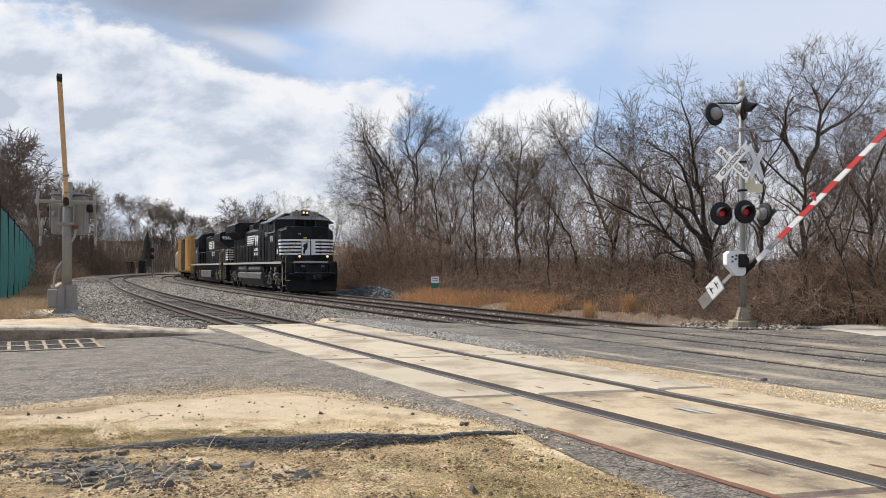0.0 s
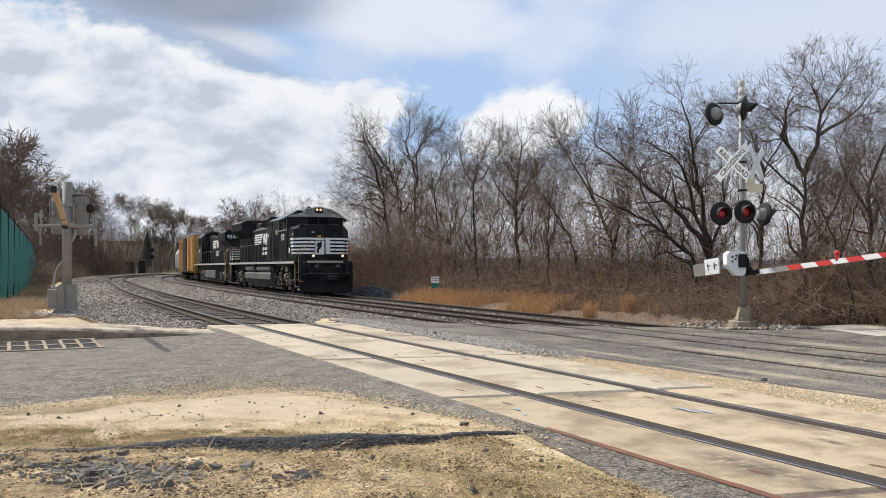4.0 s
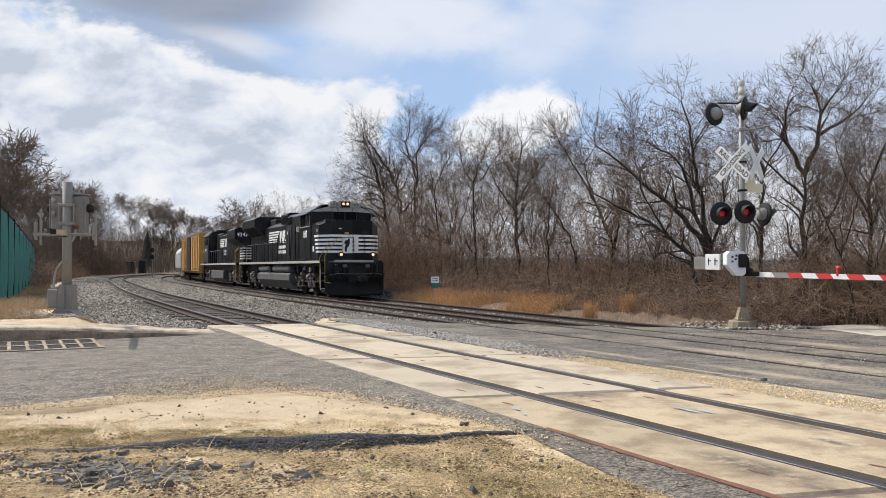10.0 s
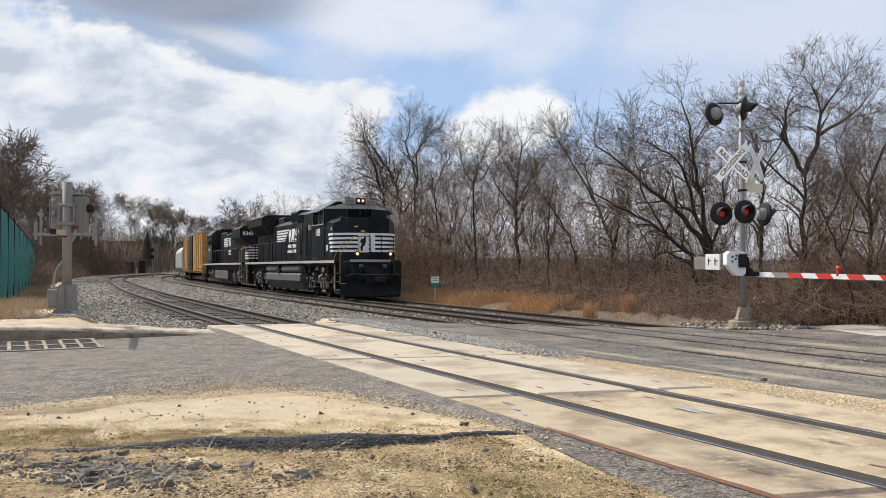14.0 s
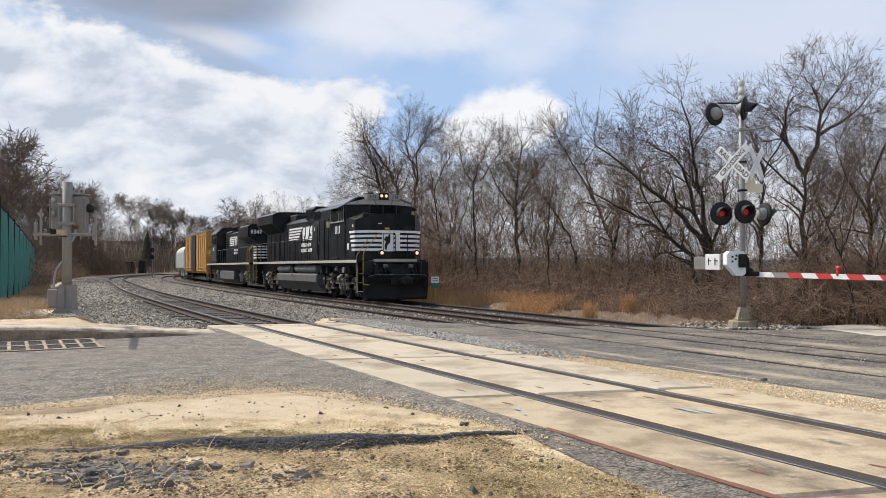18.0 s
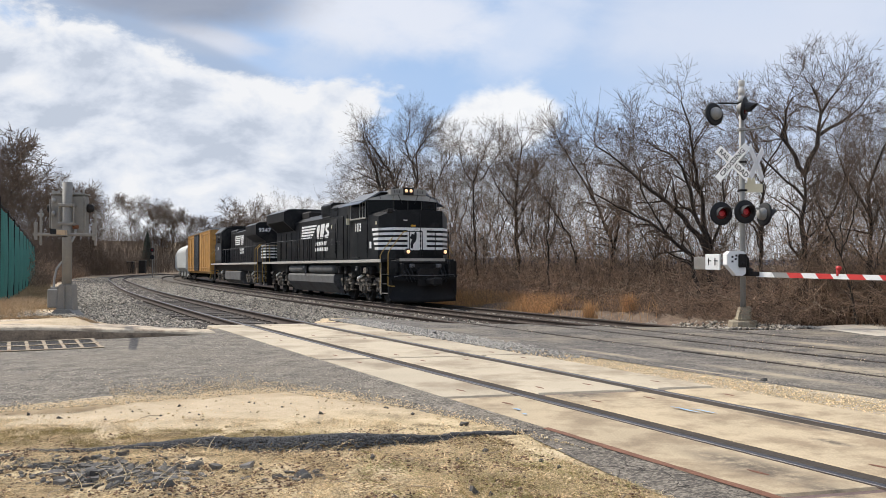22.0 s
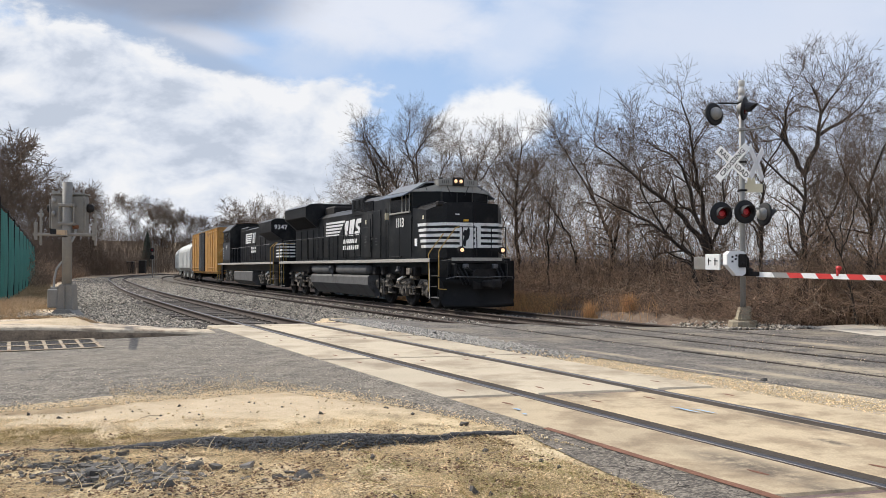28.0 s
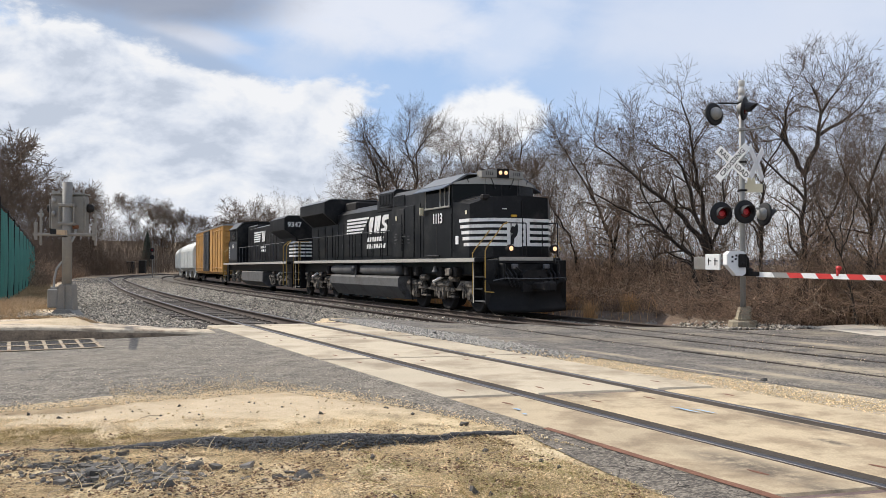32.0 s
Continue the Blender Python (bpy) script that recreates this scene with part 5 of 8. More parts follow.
# ---- green fence ----
fence = thing("fence", "green cloth-covered chain-link fence", "fence")
fp = [(-13.2 - 17.0 * i / 9, 25.2 + 37.4 * i / 9) for i in range(10)]
for i, (x, y) in enumerate(fp):
    s_, o_ = plan([x], [y])
    zb = float(ground_z(s_, o_)[0])
    h = 3.3 - 0.35 * i / 9
    part("post", M().cyl((x, y, zb), (x, y, zb + h + 0.05), 0.04, n=8), DARK_METAL, fence, "dark green post")
    if i:
        px, py = fp[i - 1]
        V, n = [], 8
        for k in range(n + 1):
            f = k / n
            for g in range(5):
                bul = 0.10 * math.sin(f * math.pi) * math.sin(g / 4 * math.pi) + 0.02 * math.sin(f * 23 + i)
                V.append((px + (x - px) * f + bul, py + (y - py) * f + bul * 0.4, zb + 0.05 + (h - 0.1 - 0.06 * math.sin(f * math.pi)) * g / 4))
        F = [(k * 5 + g, k * 5 + 5 + g, k * 5 + 6 + g, k * 5 + 1 + g) for k in range(n) for g in range(4)]
        part("cloth_panel", array_mesh("cloth_panel", V, F, GREEN_MESH, True), None, fence, "green windscreen cloth")
        part("top_rail", M().cyl((px, py, zb + h), (x, y, zb + h), 0.025, n=6), DARK_METAL, fence)

# ---- things far down the line ----
sg = thing("railway_signal", "distant railway signal showing red", "railway signal", pose(-39.4, 115, -0.6))
part("mast", M().cyl((0, 0, 0), (0, 0, 5.2), 0.09, n=8), GREY, sg)
for z, mt in ((3.9, LENS_RED), (2.95, BLACK)):
    hd = part("signal_head", M().lathe([(0.0, 0.12), (0.28, 0.12), (0.31, 0.0), (0.0, 0.0)], 16, "y", at=(0, -0.2, z)), BLACK, sg, "round black signal head")
    part("lens", M().lathe([(0.0, -0.05), (0.17, 0.0)], 12, "y", at=(0, -0.22, z)), mt, hd, "red lens")
part("ladder", M().box((0.2, 0.1, 2.4), (0.04, 0.04, 4.6)).box((0.45, 0.1, 2.4), (0.04, 0.04, 4.6)), GREY, sg)
for x, y, w, h in ((-59.0, 160.0, 1.3, 2.2), (-56.0, 158.0, 1.2, 2.4)):
    cb = thing("relay_cabinet", "dark metal lineside relay cabinet", "cabinet", pose(x, y, 0.0), group="lineside cabinets")
    part("case", M().box((0, 0, h / 2 - 0.3), (w, 0.9, h), 0.05), DARK_METAL, cb)
    part("lid", M().box((0, 0, h - 0.27), (w + 0.12, 1.0, 0.08), 0.02), GREY, cb)
hs = thing("house", "small pale house with a gable behind the trees", "house", pose(-69.0, 205, 3.2, 0, 0, 12))
wl = part("wall", M().prism([(-2.6, 0), (2.6, 0), (2.6, 2.6), (0, 4.6), (-2.6, 2.6)], -4, 4, "y"), HOUSE_WALL, hs, "pale siding")
part("roof", M().prism([(-3.0, 2.35), (0, 4.75), (3.0, 2.35), (3.0, 2.5), (0, 4.95), (-3.0, 2.5)], -4.3, 4.3, "y"), ROOF, hs, "grey roof")
for x in (-1.2, 1.2):
    w = part("window", M().box((x, -4.02, 1.5), (0.9, 0.06, 1.2), 0.02), WHITE, hs, "white window frame")
    part("pane", M().box((x, -4.06, 1.5), (0.74, 0.02, 1.04)), GLASS, w)
part("door", M().box((0, -4.02, 1.0), (0.9, 0.06, 2.0), 0.02), GREY, hs)
mk = thing("yellow_marker", "flat yellow plastic utility marker lying in the grass", "marker", pose(-13.4, 27.0, 0.12, 0, 12, 20))
part("sleeve", M().box((0, 0, 0), (0.55, 0.12, 0.06), 0.02), YELLOW_PLASTIC, mk)

# ---- near the camera: rocks, millings, pebbles, tufts ----
def gz_xy(x, y):
    return ground_height(np.atleast_1d(np.asarray(x, float)), np.atleast_1d(np.asarray(y, float)))


def clumped_xy(n, x0, x1, y0, y1):
    X, Y = rs.uniform(x0, x1, n * 2), rs.uniform(y0, y1, n * 2)
    k = np.array([noise.noise((a / 0.5, b / 0.3, 2.2)) for a, b in zip(X, Y)]) > rs.uniform(-0.3, 0.6, n * 2)
    return X[k][:n], Y[k][:n]


rock_meshes = []
for k in range(7):
    b = M()
    bm = bmesh.new()
    bmesh.ops.create_icosphere(bm, subdivisions=1, radius=1)
    for v in bm.verts:
        n_ = rs.uniform(0.62, 1.15)
        v.co = Vector([c * 0.35 + math.copysign(min(abs(c) * 1.6, 0.62), c) for c in v.co]) * n_
        v.co.z = max(v.co.z * (0.42 + 0.08 * k), -0.2)
        v.co.y *= 0.68
    me = bpy.data.meshes.new("rock")
    bm.to_mesh(me)
    bm.free()
    me.materials.append(SLATE)
    rock_meshes.append(me)


def rock(x, y, r, group=""):
    ob = new("rock", rock_meshes[rs.randint(7)])
    ob.matrix_world = Matrix.Translation((x, y, float(gz_xy(x, y)[0]) + r * 0.12)) @ Matrix.Rotation(rs.uniform(0, 6.28), 4, "Z") @ Matrix.Rotation(rs.normal(0, 0.32), 4, "X") @ Matrix.Diagonal((r * rs.uniform(0.8, 1.7), r * rs.uniform(0.8, 1.4), r * rs.uniform(0.6, 1.3), 1))
    return tagged(ob, "broken dark grey slate rock on the dry turf", "rock", group)


for k in range(215):
    u, v = rs.normal(0, 1, 2)
    rock(-2.12 + 0.29 * u, 5.70 - 0.07 * u + 0.17 * v, 0.016 + 0.034 * rs.rand() ** 1.5, "heap of slate rocks")
for k in range(24):
    rock(-0.95 + rs.normal(0, 0.13), 5.66 + rs.normal(0, 0.05), 0.012 + 0.025 * rs.rand() ** 2, "heap of slate rocks")
n = 900
u, v = rs.normal(0, 1, n), rs.normal(0, 1, n)
w_ = rs.rand(n) < 0.35
cx, cy = np.where(w_, -2.8 + 0.36 * u, -2.1 + 0.36 * u), np.where(w_, 5.95 + 0.12 * v, 5.70 + 0.22 * v)
R = 0.006 + 0.016 * rs.rand(n) ** 2
tagged(part("slate_chips", stones("slate_chips", np.stack([cx, cy, gz_xy(cx, cy) + R * 0.3], 1), R, DARK_STONE, rs, 0.6, True)), "small slate chips round the heap of rocks", "stone chips", kind="stuff")
for x, y, r in ((-1.56, 5.83, 0.046), (0.18, 7.42, 0.046), (0.19, 5.20, 0.05), (-1.35, 5.9, 0.05), (-0.95, 5.72, 0.037), (-1.1, 5.68, 0.031), (-0.86, 5.75, 0.028), (-1.43, 6.45, 0.046), (-0.55, 8.3, 0.03), (0.93, 7.75, 0.05),
                (-2.35, 6.25, 0.037), (-3.2, 6.2, 0.05), (3.52, 10.9, 0.05), (3.9, 10.35, 0.05), (-1.15, 17.6, 0.07), (-0.15, 17.1, 0.06)):
    rock(x, y, r)
# ridge of old millings
n = 15000
f = rs.rand(n)
mx = -3.1 + 3.9 * f
my = 6.42 + 0.16 * np.sin(f * 2.2) + 0.55 * smooth(0.62, 1.0, f)
wd = 0.02 + 0.17 * np.exp(-((f - 0.52) / 0.26) ** 2)
off_ = rs.normal(0, 0.5, n)
cx, cy = mx + rs.normal(0, 0.02, n), my + off_ * wd
hz = 0.085 * np.clip(wd / 0.18, 0, 1) * np.exp(-off_ ** 2 * 1.3)
R = rs.uniform(0.006, 0.016, n)
tagged(part("asphalt_millings", stones("asphalt_millings", np.stack([cx, cy, gz_xy(cx, cy) + hz], 1), R, MILLINGS, rs)), "low ridge of dark asphalt millings across the verge", "millings", kind="stuff")
# pebbles over the sandy verge
n = 30000
cx, cy = rs.uniform(-5, 1.6, n), rs.uniform(3.9, 9.4, n)
s_, o_ = plan(cx, cy)
keep = (o_ < -1.8) & (s_ < 7.4 + np.where(o_ > -2.9, -(o_ + 2.9) * 2.2, 0)) & (rs.rand(n) < np.where(s_ > 5.2, 0.16, 1.0))
cx, cy = cx[keep], cy[keep]
R = np.clip(rs.gamma(2.0, 0.0028, len(cx)), 0.0025, 0.02)
tagged(part("pebbles", stones("pebbles", np.stack([cx, cy, gz_xy(cx, cy) + R * 0.3], 1), R, PALE_STONE, rs)), "small tan pebbles and grit on the verge", "pebbles", kind="stuff")
n = 330
cx, cy = rs.uniform(-5, 1.2, n), rs.uniform(4.2, 9.0, n)
s_, o_ = plan(cx, cy)
keep = (o_ < -2.0) & (s_ < 7.3)
cx, cy = cx[keep], cy[keep]
R = np.clip(rs.gamma(2.0, 0.006, len(cx)), 0.004, 0.035)
tagged(part("pebbles", stones("pebbles", np.stack([cx, cy, gz_xy(cx, cy) + R * 0.3], 1), R, DARK_STONE, rs)), "scattered dark stone chips", "pebbles", kind="stuff")
n = 14000
cx, cy = rs.uniform(-1.3, 0.9, n), rs.uniform(4.5, 6.4, n)
s_, o_ = plan(cx, cy)
keep = (o_ < -2.2) & (np.array([noise.noise((a * 1.3, b * 1.3, 6.6)) for a, b in zip(cx, cy)]) > rs.uniform(-0.5, 0.5, n))
cx, cy = cx[keep], cy[keep]
R = rs.uniform(0.004, 0.012, len(cx))
tagged(part("pebbles", stones("pebbles", np.stack([cx, cy, gz_xy(cx, cy) + R * 0.4], 1), R, PALE_STONE, rs)), "pale pea gravel strewn over the turf", "pebbles", kind="stuff")
n = 13000
cx, cy = clumped_xy(n, -4.6, 1.3, 3.9, 7.2)
s_, o_ = plan(cx, cy)
keep = (o_ < -2.1) & (s_ < 6.0)
cx, cy = cx[keep], cy[keep]
R = rs.uniform(0.005, 0.016, len(cx))
tagged(part("leaf_bits", stones("leaf_bits", np.stack([cx, cy, gz_xy(cx, cy) + 0.012], 1), R, LEAF_BIT, rs, 0.25)), "scraps of dead brown leaves in the turf", "leaf litter", kind="stuff")
# sand and stones strewn over the ragged asphalt edge
for seed_, n, mt, size, lb in ((1, 11000, PALE_STONE, (0.003, 0.011), "sandy grit spilled over the asphalt edge"), (2, 2600, STONE, (0.004, 0.012), "grey chips loosened from the asphalt edge")):
    O = rs.uniform(-8.5, -1.75, n)
    lo = np.where(O > -2.9, np.where(O < -2.1, 7.5 - (O + 2.9) * 2.1, 5.6 - (O + 2.1) * 5.2), 7.6)
    S = lo + np.abs(rs.normal(0, 0.40, n)) * np.where(O > -4.6, 1.7, 0.45) - 0.25
    cx, cy, _ = along(S, O)
    tagged(part("grit", stones("grit", np.stack([cx, cy, np.maximum(gz_xy(cx, cy), 0.0) + 0.003], 1), rs.uniform(*size, n), mt, rs)), lb, "grit", kind="stuff")
# grit on the road edge
n = 11000
S, O = 7.7 + 7.6 * rs.rand(n) ** 1.5, rs.uniform(-7.5, -1.6, n)
cx, cy, _ = along(S, O)
tagged(part("grit", stones("grit", np.stack([cx, cy, 0.004 + 0 * cx], 1), rs.uniform(0.003, 0.008, n), STONE, rs)), "loose grit on the asphalt", "grit", kind="stuff")


def blades(name, label, X, Y, h, lean, mat, category="grass", r=0.0016, z=None, segs=2):
    """Grass blades: bent sticks of one kind."""
    n = len(X)
    Z = gz_xy(X, Y) if z is None else z
    a, l, hh = rs.uniform(0, 6.28, n), rs.uniform(0.2, 1.0, n) * lean, rs.uniform(0.45, 1.0, n) * h
    p = np.stack([X, Y, Z - 0.01], 1)
    P, Q, A, B = [], [], [], []
    dx, dy = np.cos(a) * l * hh, np.sin(a) * l * hh
    for k in range(segs):
        f0, f1 = k / segs, (k + 1) / segs
        g = lambda f: p + np.stack([dx * f ** 1.6, dy * f ** 1.6, hh * (f - 0.35 * np.minimum(l, 1.4) * f * f)], 1)
        P.append(g(f0)), Q.append(g(f1))
        A.append(np.full(n, r * (1 - 0.7 * f0))), B.append(np.full(n, r * (1 - 0.7 * f1)))
    return tagged(part(name, stems(name, np.concatenate(P), np.concatenate(Q), np.concatenate(A), np.concatenate(B), mat)), label, category, kind="stuff")


def clumped(n, x0, x1, y0, y1, size, seed):
    X, Y = rs.uniform(x0, x1, n * 3), rs.uniform(y0, y1, n * 3)
    d = np.array([noise.noise((a / size, b / size, seed)) for a, b in zip(X, Y)])
    k = d > rs.uniform(-0.25, 0.55, len(d))
    return X[k][:n], Y[k][:n]


X, Y = clumped(105000, -4.6, 1.4, 3.9, 7.0, 0.35, 1.5)
s_, o_ = plan(X, Y)
k = (o_ < -2.05) & (s_ < 6.2)
blades("dry_grass", "short dead straw-coloured grass on the verge", X[k], Y[k], 0.05, 2.4, DRY_GRASS, r=0.0018)
X, Y = clumped(9000, -4.6, -0.9, 6.55, 7.2, 0.16, 4.5)
blades("grass", "thin olive grass tufts by the road edge", X, Y, 0.075, 1.5, GREEN_GRASS, r=0.0016)
X, Y = clumped(8000, 0.1, 1.25, 4.6, 6.9, 0.3, 7.5)
s_, o_ = plan(X, Y)
k = o_ < -2.1
blades("grass", "olive grass tufts beside the crossing", X[k], Y[k], 0.05, 1.2, GREEN_GRASS, r=0.0016)
X, Y = clumped(6000, -4.6, -0.4, 6.5, 7.7, 0.3, 9.5)
blades("dry_grass", "dead grass at the edge of the sandy apron", X, Y, 0.07, 1.6, DRY_GRASS, r=0.0017)
X, Y = clumped(16000, -4.4, 1.35, 3.95, 6.9, 0.22, 12.5)
s_, o_ = plan(X, Y)
k = (o_ < -2.05) & (s_ < 6.0)
blades("thatch", "matted brown thatch in the dead turf", X[k], Y[k], 0.045, 3.0, THATCH, r=0.0022)
X, Y = clumped(4500, -0.6, 1.35, 4.3, 6.3, 0.18, 15.5)
s_, o_ = plan(X, Y)
k = (o_ < -2.05) & (o_ > -3.6)
blades("grass", "yellow-green weeds at the edge of the turf", X[k], Y[k], 0.055, 1.4, WEED, r=0.0016)
X, Y = rs.uniform(-4.6, 1.1, 900), rs.uniform(4.2, 7.2, 900)
s_, o_ = plan(X, Y)
k = (o_ < -2.3) & (s_ < 6.4)
blades("straw", "long pale straws lying on the turf", X[k], Y[k], 0.16, 2.8, DRY_GRASS, r=0.0026, segs=3)
# bank of dry grass by the near gate and the fence
n = 45000
S, O = rs.uniform(17.2, 60, n), rs.uniform(-9.8, -4.2, n)
k = O < -3.8 - 1.6 * smooth(24, 19, S) + rs.normal(0, 0.3, n)
X, Y, _ = along(S[k], O[k])
blades("dry_grass", "dead tawny grass bank beside the gate", X, Y, 0.42, 1.1, BANK_GRASS, r=0.005, z=ground_z(S[k], O[k]))
n = 1500
a_, d_ = rs.uniform(0, 6.28, n), np.abs(rs.normal(0, 0.75, n)) + 0.15
cx, cy = LX * 0.8 + d_ * np.cos(a_) * 1.5, LY * 0.8 - 0.2 + d_ * np.sin(a_) * 0.8
s_, o_ = plan(cx, cy)
k = s_ > 17.6
cx, cy = cx[k], cy[k]
R = rs.uniform(0.012, 0.04, len(cx))
tagged(part("gravel", stones("gravel", np.stack([cx, cy, ground_z(*plan(cx, cy)) + R * 0.4], 1), R, STONE, rs)), "grey gravel round the gate footing", "gravel", kind="stuff")
n = 9000
O = rs.uniform(-9.5, -2.4, n)
f_ = np.clip((-1.7 - O) / 3.6, 0, 1)
S = 15.55 + 0.5 + 1.7 * f_ + np.abs(rs.normal(0, 0.16, n))
q_ = np.array([noise.noise((a / 0.5, b / 0.2, 5.5)) for a, b in zip(O, S)]) > rs.uniform(-0.3, 0.5, n)
X, Y, _ = along(S[q_], O[q_])
blades("dry_grass", "dead brown grass along the back of the kerb", X, Y, 0.09, 1.6, BANK_GRASS, r=0.003, z=ground_z(S[q_], O[q_]) + 0.01)
# broom grass along the far track
n = 14000
S, O = rs.uniform(17.5, 35, n), rs.uniform(10.0, 12.4, n)
d = np.array([noise.noise((a / 2.2, b / 1.0, 3.5)) for a, b in zip(S, O)])
k = (d > rs.uniform(-0.5, 0.5, n)) & ((S > 22.8) | (rs.rand(n) < 0.06))
X, Y, _ = along(S[k], O[k])
blades("broom_grass", "tawny orange broom grass along the track", X, Y, 0.75, 0.7, ORANGE_GRASS, r=0.009, z=ground_z(S[k], O[k]), segs=3)
for s0, o0 in ((19.9, 10.5), (19.3, 11.6)):
    n = 260
    S, O = s0 + rs.normal(0, 0.11, n), o0 + rs.normal(0, 0.11, n)
    X, Y, _ = along(S, O)
    blades("grass_clump", "tall tan clump of dead grass", X, Y, 0.8, 0.4, ORANGE_GRASS, r=0.007, z=ground_z(S, O), segs=3)
# fallen sticks on the verge
for k in range(46):
    x, y = rs.uniform(-4.2, 1.1), rs.uniform(4.3, 7.9)
    s_, o_ = plan([x], [y])
    if o_[0] > -2.2 or s_[0] > 7.2:
        continue
    a, ln = rs.uniform(0, 6.28), rs.uniform(0.08, 0.3)
    z = float(gz_xy(x, y)[0]) + 0.008
    p1 = (x + ln * 0.5 * math.cos(a + 0.2), y + ln * 0.5 * math.sin(a + 0.2), z + 0.01)
    st = tagged(part("stick", M().cyl((x, y, z), p1, 0.004, 0.0035, n=5).cyl(p1, (x + ln * math.cos(a), y + ln * math.sin(a), z), 0.0035, 0.002, n=5), DRY_STICK), "dry broken twig lying on the verge", "twig", "fallen twigs")
# ---- the cloud-filled sky ahead, far beyond the land ----
def cloud_sheet():
    V, cols, rows, R = [], 60, 26, 4200.0
    for j in range(rows + 1):
        el = radians(-2.0 + 24.0 * j / rows)
        for i in range(cols + 1):
            az = radians(-46 + 92.0 * i / cols)
            V.append((R * math.cos(el) * math.sin(az), R * math.cos(el) * math.cos(az), R * math.sin(el)))
    n = cols + 1
    i = (np.arange(rows)[:, None] * n + np.arange(cols)[None]).ravel()
    m = bpy.data.materials.new("broken cloud")
    m.use_nodes = True
    nt = m.node_tree
    nt.nodes.clear()
    co = nt.nodes.new("ShaderNodeTexCoord")
    em = nt.nodes.new("ShaderNodeEmission")
    out = nt.nodes.new("ShaderNodeOutputMaterial")
    nt.links.new(sky_colours(nt, co.outputs["Object"]), em.inputs["Color"])
    em.inputs["Strength"].default_value = 1.0
    nt.links.new(em.outputs[0], out.inputs["Surface"])
    return array_mesh("clouds", V, np.stack([i, i + 1, i + n + 1, i + n], 1), m, True)


clouds = tagged(part("clouds", cloud_sheet(), None), "broken white and grey clouds over pale blue sky", "sky", kind="structure")

# low far hills
_b = []
_az = np.radians(np.arange(-50, 51, 1.0))
_V, _F = [], []
for i, a in enumerate(_az):
    h = 11 + 6 * noise.noise((a * 5, 1.1, 0)) + 3 * noise.noise((a * 17, 4.1, 0))
    for r, z in ((1500, -12), (1550, h * 0.8), (1700, h)):
        _V.append((r * math.sin(a), r * math.cos(a), z))
for i in range(len(_az) - 1):
    for k in range(2):
        _F.append((i * 3 + k, i * 3 + 3 + k, i * 3 + 4 + k, i * 3 + 1 + k))
backdrop = tagged(part("backdrop", array_mesh("backdrop", _V, _F, HILL, True), None), "blue-grey wooded hills on the horizon", "hills", kind="structure")
# ---- the train ----
TRAIN_O = CENTRES[2]
PAINT_Z = 0.003


def wheelset(parent, x, r=0.53, name="wheel"):
    for sy in (-1, 1):
        b = M().lathe([(0.0, 0.03), (0.10, 0.035), (0.12, 0.0), (r - 0.12, -0.02), (r - 0.10, 0.03), (r - 0.005, 0.035), (r, -0.06), (r + 0.025, -0.085), (r + 0.02, -0.10), (0.0, -0.10)], 24, "y")
        if sy > 0:
            pass
        w = part(name, b, DARK_METAL, parent, "dark steel wheel", True)
        w.matrix_local = Matrix.Translation((x, sy * 0.76, r)) @ (Matrix.Rotation(math.pi, 4, "Z") if sy < 0 else Matrix.Identity(4))
        WHEELS.append((w, r))
        part("axle_box", M().box((x, sy * 1.0, r), (0.34, 0.18, 0.34), 0.05).cyl((x, sy * 1.07, r), (x, sy * 1.14, r), 0.12, n=10), TRUCK, parent, "dusty axle box")


WHEELS = []


